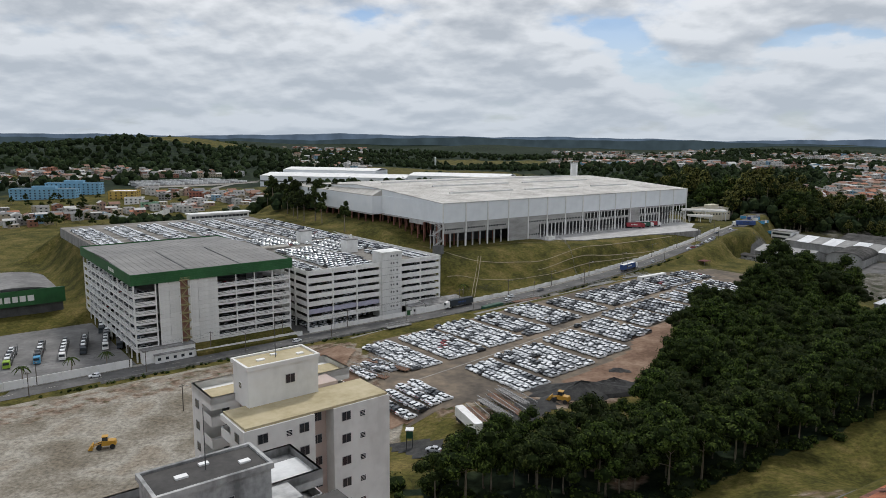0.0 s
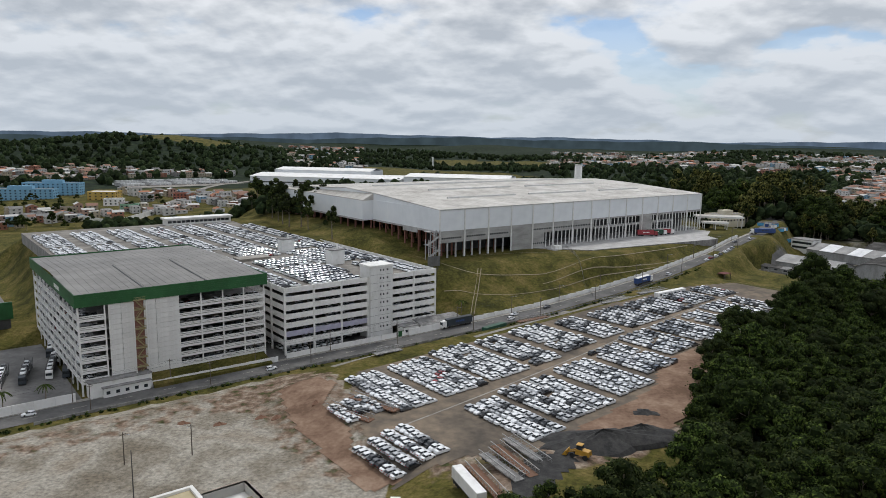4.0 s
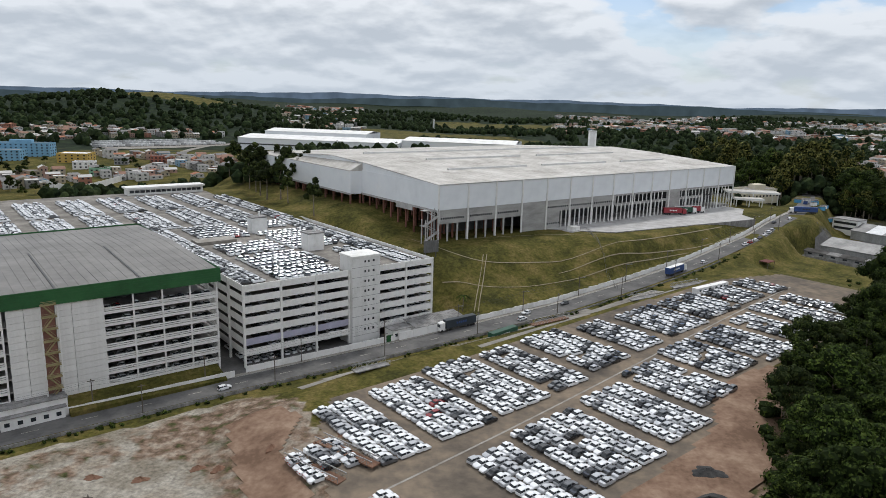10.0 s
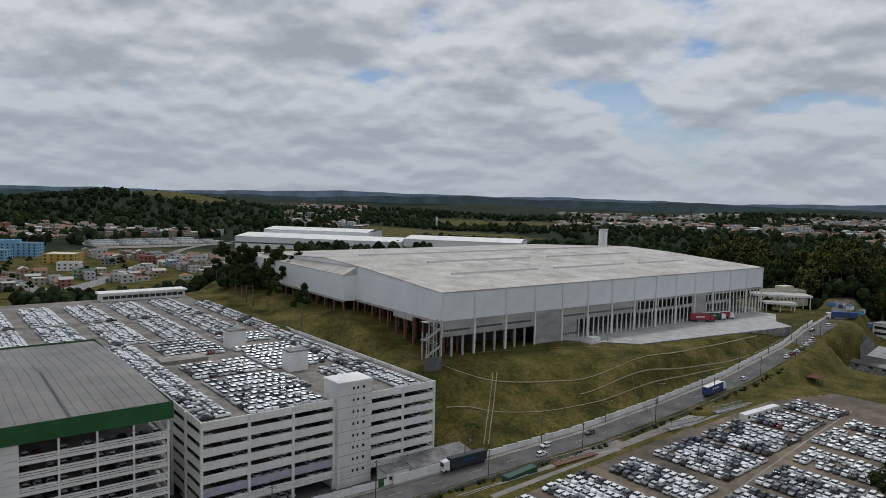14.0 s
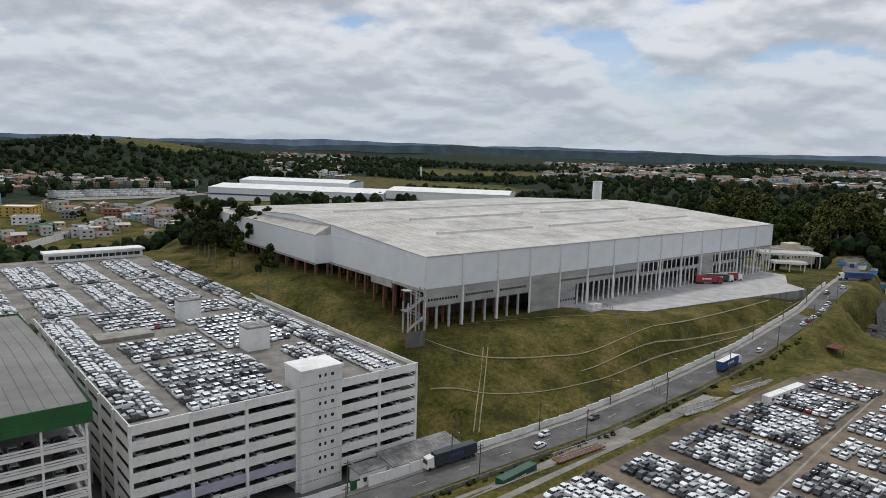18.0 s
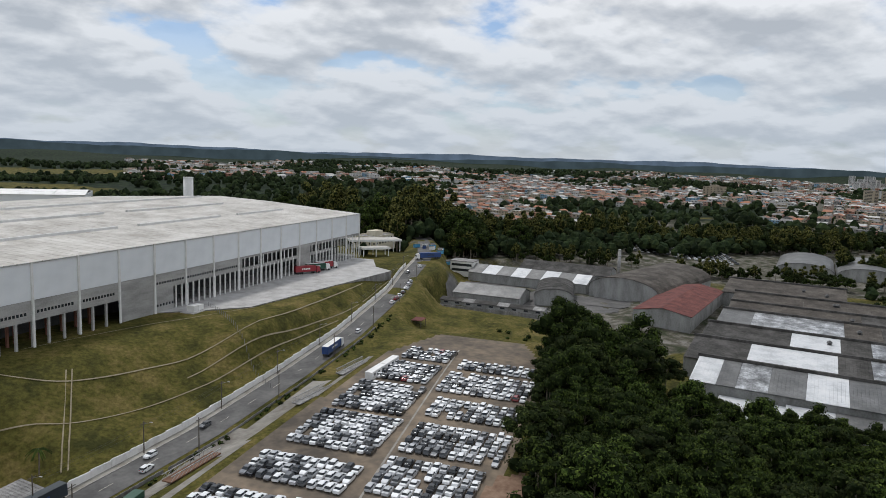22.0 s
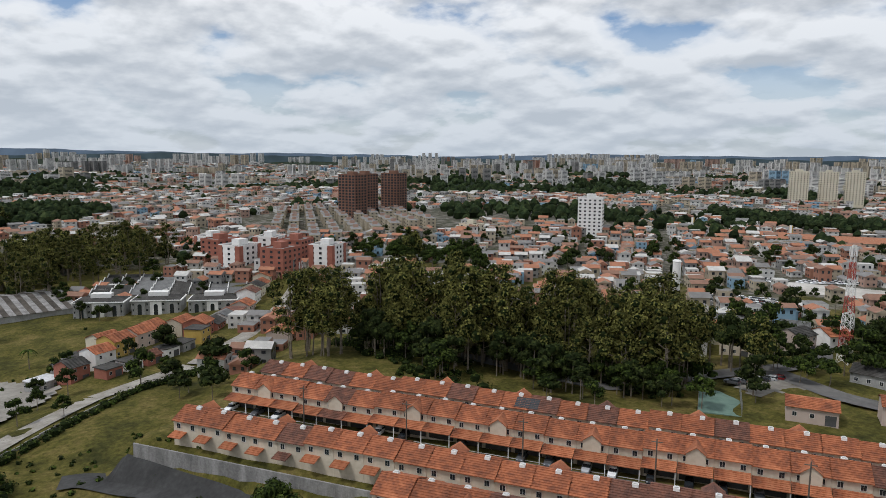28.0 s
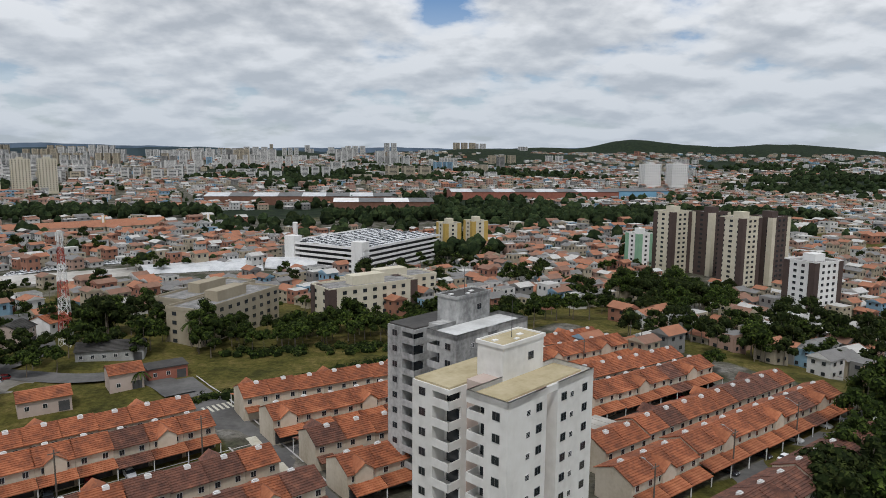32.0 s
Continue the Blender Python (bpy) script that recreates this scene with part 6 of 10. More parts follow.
# ---------------------------------------------------------------- factory, sheds and yards to the east
M_sheetd = mat("old_fibre_cement", [(0.032, 0.031, 0.029), (0.062, 0.059, 0.055), (0.105, 0.1, 0.095)], 6, 0.9, spec=0.2, streak=(1, 1, 1))
M_sheetm = mat("grey_sheet", [(0.085, 0.085, 0.084), (0.13, 0.13, 0.127), (0.19, 0.19, 0.186)], 7, 0.5, spec=0.5, metal=0.25)
M_sheetw = mat("streaked_sheet", [(0.06, 0.06, 0.062), (0.24, 0.245, 0.25), (0.62, 0.63, 0.65)], 5, 0.35, spec=0.5, metal=0.2)
M_sheetb = mat("brown_fibre_cement", [(0.045, 0.039, 0.034), (0.08, 0.07, 0.06), (0.13, 0.115, 0.1)], 8, 0.9, spec=0.2)
M_sheetl = mat("pale_sheet", [(0.46, 0.47, 0.48), (0.6, 0.61, 0.62), (0.7, 0.7, 0.7)], 6, 0.5)
M_redroof = mat("rust_red_sheet", [(0.07, 0.014, 0.011), (0.115, 0.024, 0.017), (0.16, 0.05, 0.034)], 5, 0.85)
M_wallg = mat("grey_rendered_wall", [(0.2, 0.2, 0.19), (0.3, 0.3, 0.29), (0.38, 0.38, 0.37)], 5, 0.9, streak=(1, 1, 0.3))
_fac = random.Random(5)
SHEETS = [M_sheetd, M_sheetm, M_sheetl]


def frame_at(x, y, z, dx, dy):
    return pose(x, y, z, 0, 0, math.degrees(math.atan2(dy, dx)))


def factory():
    root = base("factory", "rambling factory of parallel grey sheet roofs with pale patches", "factory", m=frame_at(204.4, 284.7, 4.5, 0.483, -0.876))
    # x runs along the roofs, +y away from the road; each row: its ends, front, ridge, heights, and its stretches of roofing
    D, G_, W, K, B = M_sheetd, M_sheetm, M_sheetl, M_sheetw, M_sheetb
    rows = (
        (0, 122, 0, 22.5, 8.5, 11.5, 0, ((0.07, W), (0.12, G_), (0.2, K), (0.29, G_), (0.39, W), (1.0, G_))),
        (-7, 114, 31, 59, 8.0, 10.2, 1, ((0.18, D), (0.43, W), (0.52, D), (0.66, K), (0.8, D), (1.0, G_))),
        (-6, 116, 64, 90, 8.0, 10.2, 0, ((0.28, D), (0.43, W), (0.52, D), (0.64, K), (0.8, W), (1.0, K))),
        (-4, 118, 95, 126, 8.2, 10.4, 0, ((0.12, G_), (0.43, K), (0.55, B), (0.68, D), (1.0, K))),
        (-3, 116, 131, 152, 8.2, 10.0, 0, ((0.5, B), (1.0, D))),
        (-4, 112, 157, 182, 8.2, 10.4, 0, ((0.3, B), (0.75, B), (1.0, D))),
        (-12, 52, 188, 226, 8.4, 11.0, 0, ((0.5, B), (1.0, B))),
    )
    for x0, x1, n0, n1, zl, zh, _, roofs in rows:
        s = Shape()
        s.box(x0, n0 + 0.2, -1.5, x1, n1 + 4, zl - 0.4, M_wallg)
        s.part("hall_wall", root)
        at = 0.0
        for f, m in roofs:
            a, b = x0 + (x1 - x0) * at, x0 + (x1 - x0) * f
            s = Shape()
            s.ribbed(a, b - 0.05, max(2, int((b - a) / 1.1)), 0.12, n0 - 0.6, zl, n1, zh, m, 0.07, 0.2)
            s.part("roof_sheet", root)
            at = f
        s = Shape()
        s.hull([(x0, n1, zh - 0.3), (x1, n1, zh - 0.3), (x1, n1 + 4.6, zl - 0.3), (x0, n1 + 4.6, zl - 0.3)], [(x0, n1, zh + 0.1), (x1, n1, zh + 0.1), (x1, n1 + 4.6, zl + 0.1), (x0, n1 + 4.6, zl + 0.1)], M_sheetd)
        s.part("rear_slope", root, "dark rear roof slope")
        s = Shape()
        s.hull([(x0 - 0.5, n1 - 0.9, zh), (x1 + 0.5, n1 - 0.9, zh), (x1 + 0.5, n1 + 1.1, zh), (x0 - 0.5, n1 + 1.1, zh)], [(x0 - 0.5, n1 - 0.5, zh + 0.9), (x1 + 0.5, n1 - 0.5, zh + 0.9), (x1 + 0.5, n1 + 0.7, zh + 0.9), (x0 - 0.5, n1 + 0.7, zh + 0.9)], M_sheetd)
        s.part("ridge_vent", root, "long raised ridge ventilator")
        s = Shape()
        s.hull([(x1 - 0.1, n0, zl - 0.5), (x1, n0, zl - 0.5), (x1, n1 + 4, zl - 0.5), (x1 - 0.1, n1 + 4, zl - 0.5)], [(x1 - 0.1, n0 + 0.1, zl - 0.2), (x1, n0 + 0.1, zl - 0.2), (x1, n1, zh - 0.2), (x1 - 0.1, n1, zh - 0.2)], M_wallg)
        s.part("gable", root)
        for k in range(2):
            f = _fac.uniform(0.35, 0.65)
            a, b, z = _fac.uniform(x0 + 40, x1 - 8), n0 + (n1 - n0) * f, zl + (zh - zl) * f
            s = Shape()
            s.tube((a, b, z - 0.2), (a, b, z + 0.9), 0.8, 0.8, M_steel, 10)
            fan = s.part("roof_fan", root, "dark roof ventilator on a kerb")
            s = Shape()
            s.tube((a, b, z + 0.9), (a, b, z + 1.7), 1.3, 0.4, M_steel, 10)
            s.part("cowl", fan)
    # low annexes before the first hall
    for a, b, c, d, z0, z1, m in ((10, 30, -16, -0.8, 3.4, 5.2, M_sheetl), (30, 44, -10, -0.8, 4.0, 6.0, M_sheetl), (44, 110, -8, -0.8, 4.4, 6.4, M_sheetm)):
        s = Shape()
        s.box(a, c + 0.5, -1.5, b - 0.2, d, z0 - 0.3, M_wallg)
        s.part("annex_wall", root)
        s = Shape()
        s.ribbed(a, b - 0.1, int((b - a) / 1.2), 0.12, c, z0, d, z1, m, 0.07, 0.2)
        s.part("roof_sheet", root)
    s = Shape()
    # grey wall stub, and a dark sheet in place of a shaded bay
    s.box(110, -7, -0.5, 110.3, 0, 4.0, M_wallg)
    s.box(110.3, 0.3, 0, 121.6, 0.55, 6.0, M_dark)
    s.part("open_bay", root, "dark sheet painted as an open bay's shade at the hall's end")


factory()


def shed(x, y, z, dx, dy, L, D, h, rise, roofs, label, name="shed", strip=6.0, wall=None, windows=0):
    """A gabled hall whose ridge runs along its length."""
    root = base(name, label, "shed", m=frame_at(x, y, z, dx, dy))
    s = Shape()
    s.box(0, 0, -3, L, D, h, wall or M_wallg)
    s.hull([(0.1, 0.1, h), (L - 0.1, 0.1, h), (L - 0.1, D - 0.1, h), (0.1, D - 0.1, h)], [(0.1, D / 2 - 0.1, h + rise - 0.25), (L - 0.1, D / 2 - 0.1, h + rise - 0.25), (L - 0.1, D / 2 + 0.1, h + rise - 0.25), (0.1, D / 2 + 0.1, h + rise - 0.25)], wall or M_wallg)
    s.part("wall", root)
    n = max(1, int(L / strip))
    for k in range(n):
        a, b = -0.5 + (L + 1) * k / n, -0.5 + (L + 1) * (k + 1) / n - 0.06
        for c, d, zc, zd in ((-0.6, D / 2, h - 0.1, h + rise), (D / 2, D + 0.6, h + rise, h - 0.1)):
            s = Shape()
            s.hull([(a, c, zc - 0.15), (b, c, zc - 0.15), (b, d, zd - 0.15), (a, d, zd - 0.15)], [(a, c, zc + 0.05), (b, c, zc + 0.05), (b, d, zd + 0.05), (a, d, zd + 0.05)], roofs[k % len(roofs)])
            s.part("roof_sheet", root)
    for k in range(windows):
        s = Shape()
        s.box(L * (k + 0.5) / windows - 1.2, -0.06, h * 0.45, L * (k + 0.5) / windows + 1.2, 0.05, h * 0.75, M_glass)
        s.part("window", root)
    return root


def vault(x, y, z, dx, dy, L, D, h, rise, roof, label, n=12, wall=None):
    root = base("vaulted_shed", label, "shed", m=frame_at(x, y, z, dx, dy))
    s = Shape()
    s.box(0, 0.3, -3, L, D - 0.3, h, wall or M_wallg)
    prof = [(D / 2 - D / 2 * math.cos(math.pi * k / n), h + rise * math.sin(math.pi * k / n)) for k in range(n + 1)]
    for e in (0.05, L - 0.05):
        s.poly([(e, b, c - 0.1) for b, c in prof], wall or M_wallg)
    s.part("wall", root)
    s = Shape()
    i, c = len(s.v), n + 1
    m = s.slot(roof)
    for x_ in (-0.5, L + 0.5):
        s.v += [(x_, b, z_) for b, z_ in prof] + [(x_, b, z_ - 0.25) for b, z_ in prof]
    for k in range(n):
        s.f += [(k, k + 1, 2 * c + k + 1, 2 * c + k), (c + k + 1, c + k, 3 * c + k, 3 * c + k + 1), (k + 1, k, c + k, c + k + 1), (2 * c + k, 2 * c + k + 1, 3 * c + k + 1, 3 * c + k)]
        s.m += [m] * 4
    s.part("roof_shell", root, "curved sheet roof")
    for k in range(1, int(L / 6)):
        s = Shape()
        for (b0, z0), (b1, z1) in zip(prof[:-1], prof[1:]):
            s.hull([(6 * k - 0.1, b0, z0 - 0.05), (6 * k + 0.1, b0, z0 - 0.05), (6 * k + 0.1, b1, z1 - 0.05), (6 * k - 0.1, b1, z1 - 0.05)], [(6 * k - 0.1, b0, z0 + 0.08), (6 * k + 0.1, b0, z0 + 0.08), (6 * k + 0.1, b1, z1 + 0.08), (6 * k - 0.1, b1, z1 + 0.08)], roof)
        if L < 70:
            s.part("seam", root)
    return root


shed(222, 457, 5.5, 0.585, -0.811, 38, 24, 4.5, 3.6, [M_sheetm], "grey metal shed with a plain gabled roof", strip=12)
shed(211, 453, 4.5, 0.575, -0.818, 58, 8, 3.0, 1.0, [M_sheetd, M_sheetd, M_conc_dark], "long low weathered shed with patched roof sheets", windows=9)
shed(266, 506, 6, 0.53, -0.848, 78, 27, 5, 3.6, [M_sheetm, M_sheetl], "long shed with grey and white striped roof", strip=9)
shed(304, 501, 6, 0.56, -0.83, 60, 30, 6, 4.2, [M_sheetd], "long shed with a dark roof", strip=12)
vault(273, 414, 5, 0.69, 0.72, 38, 22, 5.5, 4.5, M_sheetd, "small vaulted shed with a dark roof")
vault(319, 394, 4, 0.95, 0.31, 86, 44, 7, 8, M_sheetb, "large vaulted hall with a weathered grey-brown roof", n=14)
shed(288, 349, 4, 0.9, 0.436, 86, 28, 8.5, 2.6, [M_redroof], "long shed with a rust-red corrugated roof", strip=7)
for k in range(3):
    vault(532 + 20 * k, 410 - 37 * k, 4, 0.874, 0.486, 78, 41, 4, 6.5, M_sheetm, "pale vaulted truck shed open at its front")
# boundary wall and yard surface of the works
root = base("boundary_wall", "stained concrete wall along the works yard", "wall", m=frame_at(205.6, 441.6, 5, 0.617, -0.787))
for k in range(14):
    s = Shape()
    s.box(4 * k, 0, -1.5, 4 * k + 3.8, 0.2, 2.1, M_conc_dark)
    s.part("panel", root)
    s = Shape()
    s.box(4 * k + 3.75, -0.08, -1.5, 4 * k + 4.05, 0.28, 2.25, M_conc_dark)
    s.part("post", root)
_yard = [(205.6 + 0.58 * a + 0.815 * b, 441.6 - 0.815 * a + 0.58 * b) for a, b in ((-5, 1), (62, 1), (84, 40), (84, 140), (-16, 140), (-16, 62), (-5, 58))]
sheet("works_yard", [(x * EU[0] + y * EU[1], x * EV[0] + y * EV[1]) for x, y in _yard], M_asphalt, "worn dark asphalt of the works yard", 0.08, step=3.0, category="yard")
# office and yard by the road bend
root = base("office_block", "white two-storey office with strip windows by the road", "office", m=frame_at(262, 522, 8, 0.6, -0.8))
s = Shape()
s.box(0, 0, -2, 16, 12, 8, M_white)
s.part("wall", root)
for k in range(2):
    s = Shape()
    s.box(1, -0.06, 1.6 + 3.4 * k, 15, 0.05, 3.2 + 3.4 * k, M_glass)
    s.part("window", root)
s = Shape()
s.box(-0.3, -0.3, 8, 16.3, 12.3, 8.4, M_conc_dark)
s.part("roof", root)
# striped corrugated shed and grey workshop by the meadow
shed(360, 180, 8, 0.12, -0.993, 94, 58, 5, 4, [M_sheetb, M_conc_dark], "broad shed with a ribbed dark and pale roof", strip=2.6)
shed(327, 172.5, 7, 0.985, 0.17, 34, 24, 7, 3.6, [M_sheetm], "grey metal workshop with a gabled roof", strip=8)
shed(337, 159.5, 7, 0.985, 0.17, 22, 12, 5, 2, [M_sheetm], "small grey lean-to beside the workshop", strip=8)
# pale trodden yard, its wall and the street
def xy_sheet(name, ring, material, label, lift=0.08, step=4.0, category=""):
    s = Shape()
    xs, ys = [p[0] for p in ring], [p[1] for p in ring]
    ax = np.linspace(min(xs), max(xs), max(2, int((max(xs) - min(xs)) / step)))
    ay = np.linspace(min(ys), max(ys), max(2, int((max(ys) - min(ys)) / step)))
    X, Y = np.meshgrid(ax, ay, indexing="ij")
    Z = ground_z(X, Y) + lift
    keep = inside((X[:-1, :-1] + X[1:, 1:]) / 2, (Y[:-1, :-1] + Y[1:, 1:]) / 2, ring)
    for i, j in np.argwhere(keep):
        s.poly([(X[a, b], Y[a, b], Z[a, b]) for a, b in ((i, j), (i + 1, j), (i + 1, j + 1), (i, j + 1))], material)
    return s.thing(name, label, category or name, kind="structure")


xy_sheet("gravel_yard", [(248, 188), (257, 172), (278, 127), (269, 117), (252, 111), (236, 117), (212, 140), (219, 158), (231, 176)], M_gravel, "pale gravel yard beside the meadow", 0.5, 2.0, "yard")
root = base("wall_yard_east", "low grey concrete yard wall", "wall", kind="structure")
for k in range(12):
    f = k / 12
    x, y = 259 + 26 * f, 175 - 49 * f
    s = Shape()
    s.box(0, 0, -1, 4.6, 0.25, 2.6, M_conc_dark, m=frame_at(x, y, gz(x, y), 26, -49))
    s.part("panel", root)


def ribbon(name, pts, w, material, label, lift=0.35, category="road", n=8):
    """A paved ribbon of one width along a smooth line."""
    pts = np.array(pts, float)
    t = np.linspace(0, len(pts) - 1, n * (len(pts) - 1) + 1)
    P = np.stack([np.interp(t, np.arange(len(pts)), pts[:, k]) for k in (0, 1)], -1)
    for _ in range(n):
        P[1:-1] = (P[:-2] + 2 * P[1:-1] + P[2:]) / 4
    D = np.gradient(P, axis=0)
    D /= np.linalg.norm(D, axis=1)[:, None]
    N = np.stack([-D[:, 1], D[:, 0]], -1) * w / 2
    A, B, C = P + N, P - N, P
    s = Shape()
    za, zb, zc = (ground_z(q[:, 0], q[:, 1]) + lift for q in (A, B, C))
    for k in range(len(P) - 1):
        s.poly([(*B[k], zb[k]), (*B[k + 1], zb[k + 1]), (*C[k + 1], zc[k + 1]), (*C[k], zc[k])], material)
        s.poly([(*C[k], zc[k]), (*C[k + 1], zc[k + 1]), (*A[k + 1], za[k + 1]), (*A[k], za[k])], material)
    return s.thing(name, label, category, kind="structure")


M_newasph = mat("fresh_asphalt", [grey(0.035), grey(0.05), grey(0.07)], 6, 0.9, bump=0.01, spec=0.2)
ribbon("turning_loop", [(166, 123), (164.5, 118), (153, 111.5), (141, 104.5), (131, 99), (119, 92.5)], 7, M_newasph, "dark asphalt turning loop on the slope", 0.45)
ribbon("works_yard", [(225, 470), (262, 452), (300, 420), (318, 386), (290, 372)], 26, M_asphalt, "worn asphalt yard between the sheds", 0.3, "yard")
for a, b in (((188, 142), (202, 129)), ((202, 129), (224, 106)), ((224, 106), (240, 74)), ((241, 72), (270, 42)), ((268, 44), (310, 12)), ((310, 12), (366, -28)), ((366, -28), (460, -92))):
    street("road", a, b, 7.0, M_path, "pale concrete street past the small houses", 0.3, n=10)
ribbon("road", [(205, 22), (160, 0), (128, -6), (124, -24), (116, -40), (108, -58), (104, -72), (118, -100), (132, -130)], 7.5, M_asphalt, "grey asphalt street bending past the grove", 0.35)
ribbon("road", [(110, -52), (86, -43), (70, -46), (60, -38), (54, -28)], 7.5, M_asphalt, "asphalt street to the estate gate", 0.4)
xy_sheet("parking_patch", [(100, -28), (112, -34), (108, -50), (94, -42)], M_gravel, "pale gravel parking patch by the street corner", 0.3, 2.0, "car park")
root = base("tennis_court", "fenced blue-green tennis court beside the hedge", "tennis court", kind="structure", m=pose(104, -18, gz(104, -18) + 0.35, 0, 0, -58))
q = Shape()
q.box(-9, -5, -0.4, 9, 5, 0.05, mat("court_green", [(0.1, 0.17, 0.14), (0.15, 0.23, 0.19)], 3, 0.8))
q.part("court", root)
for k in range(10):
    for y_ in (-5, 5):
        q = Shape()
        q.tube((-9 + 2 * k, y_, 0), (-9 + 2 * k, y_, 3.2), 0.05, 0.05, M_metal, 5)
        q.part("fence_post", root)
for y_ in (-5, 5):
    for z_ in (1.1, 2.1, 3.2):
        q = Shape()
        q.tube((-9, y_, z_), (9, y_, z_), 0.03, 0.03, M_metal, 4)
        q.part("fence_rail", root)
root = base("wall_street", "grey concrete wall and hedge line beside the street", "wall", kind="structure")
for k in range(10):
    f = k / 10
    x, y = 186 + 32 * f, 137 - 36 * f
    s = Shape()
    s.box(0, 0, -3.5, 4.7, 0.3, 0.9, M_conc_dark, m=frame_at(x, y, gz(x, y), 32, -36))
    s.part("panel", root)

# vehicle yards: buses and trucks in rows
TRUCKS = Shape()
_tk = random.Random(9)
M_bus = [mat("bus_" + n, [c, tuple(min(1, x * 1.2) for x in c)], 3, 0.4) for n, c in (("white", (0.55, 0.55, 0.55)), ("grey", (0.3, 0.3, 0.3)), ("dark", (0.05, 0.05, 0.055)))]
TPARK = [(440, 226), (570, 258), (668, 140), (640, 112), (486, 112)]
for i in range(17):
    for j in range(34):
        x, y = 436 + 13.4 * i + 3.2 * j * 0.2 + _tk.uniform(-1, 1), 262 - 4.6 * j + 1.6 * math.sin(i)
        if inside(x, y, TPARK) and i % 4 != 3 and _tk.random() < 0.86:
            m = _tk.choices(M_bus, (0.22, 0.26, 0.52))[0]
            z, t, n = gz(x, y) + 0.1, 14 + 22 * math.sin(i * 1.7) + _tk.uniform(-4, 4), _tk.choice((3.4, 4.6, 5.6))
            TRUCKS.box(-n, -1.25, 0.6, n, 1.25, _tk.choice((1.6, 2.6, 3.2)), m, m=pose(x, y, z, 0, 0, t))
            TRUCKS.box(-n + 0.2, -1.1, 0.0, n - 0.2, 1.1, 0.6, M_rubber, m=pose(x, y, z, 0, 0, t))
TRUCKS.thing("parked_trucks", "rows of parked white and dark trucks in a far yard", "trucks", kind="stuff")
xy_sheet("truck_park", [(432, 228), (570, 266), (676, 140), (640, 104), (480, 104)], M_yard, "grey gravel truck park", 0.1, 12, "yard")
FAR_LOT = CarField()
for i in range(16):
    for j in range(28):
        if _tk.random() < 0.8:
            x, y = 430 + 3.0 * j + 6.5 * i * 0.5 + _tk.uniform(-0.4, 0.4), 600 - 4.6 * j + 7.5 * i * 0.5
            FAR_LOT.add(x, y, gz(x, y) + 0.2, 60)
for i in range(5):
    for j in range(20):
        x, y = 205 - 4.2 * i - 1.5 * j, -165 + 6.0 * i - 2.6 * j * 0.3
        if _tk.random() < 0.85:
            FAR_LOT.add(x, y, gz(x, y) + 0.15, 20, 0.35)
for i in range(3):
    for j in range(40):
        f = j / 39
        x, y = 214 - 124 * f, -226 - 62 * math.sin(math.pi * min(1, f * 0.8)) - 4.5 * i
        if _tk.random() < 0.85 and i < 2 + (f < 0.4):
            FAR_LOT.add(x, y, gz(x, y) + 0.15, 80 - 60 * f, 0.2)
FAR_LOT.build("parked_cars", "white and dark cars parked in distant yards")

# ---------------------------------------------------------------- named buildings of the town
M_beige = mat("beige_render", [(0.3, 0.255, 0.18), (0.38, 0.33, 0.245)], 6, 0.85, streak=(1, 1, 0.3))
M_brick = mat("brown_brick", [(0.13, 0.06, 0.04), (0.2, 0.1, 0.065)], 4, 0.9)
M_redbrick = mat("red_brick", [(0.26, 0.09, 0.06), (0.34, 0.13, 0.09)], 4, 0.9)
M_cream = mat("cream_wall", [(0.55, 0.5, 0.38), (0.65, 0.6, 0.48)], 6, 0.85)
M_ochre = mat("ochre_wall", [(0.42, 0.28, 0.06), (0.52, 0.36, 0.1)], 6, 0.85)
M_blue = mat("light_blue_wall", [(0.16, 0.34, 0.5), (0.22, 0.42, 0.58)], 6, 0.8)
M_dkbrown = mat("dark_brown_wall", [(0.06, 0.04, 0.035), (0.09, 0.06, 0.05)], 6, 0.85)
M_grn = mat("pale_green_wall", [(0.2, 0.36, 0.24), (0.26, 0.44, 0.3)], 6, 0.85)
WINS = {}


def win_mesh(w, h):
    if (w, h) not in WINS:
        s = Shape()
        s.box(-w / 2, -0.12, 0, w / 2, 0.1, h, M_glass)
        s.box(-w / 2 - 0.1, -0.16, -0.15, w / 2 + 0.1, 0.1, 0, M_white)
        WINS[w, h] = s.mesh("window")
    return WINS[w, h]


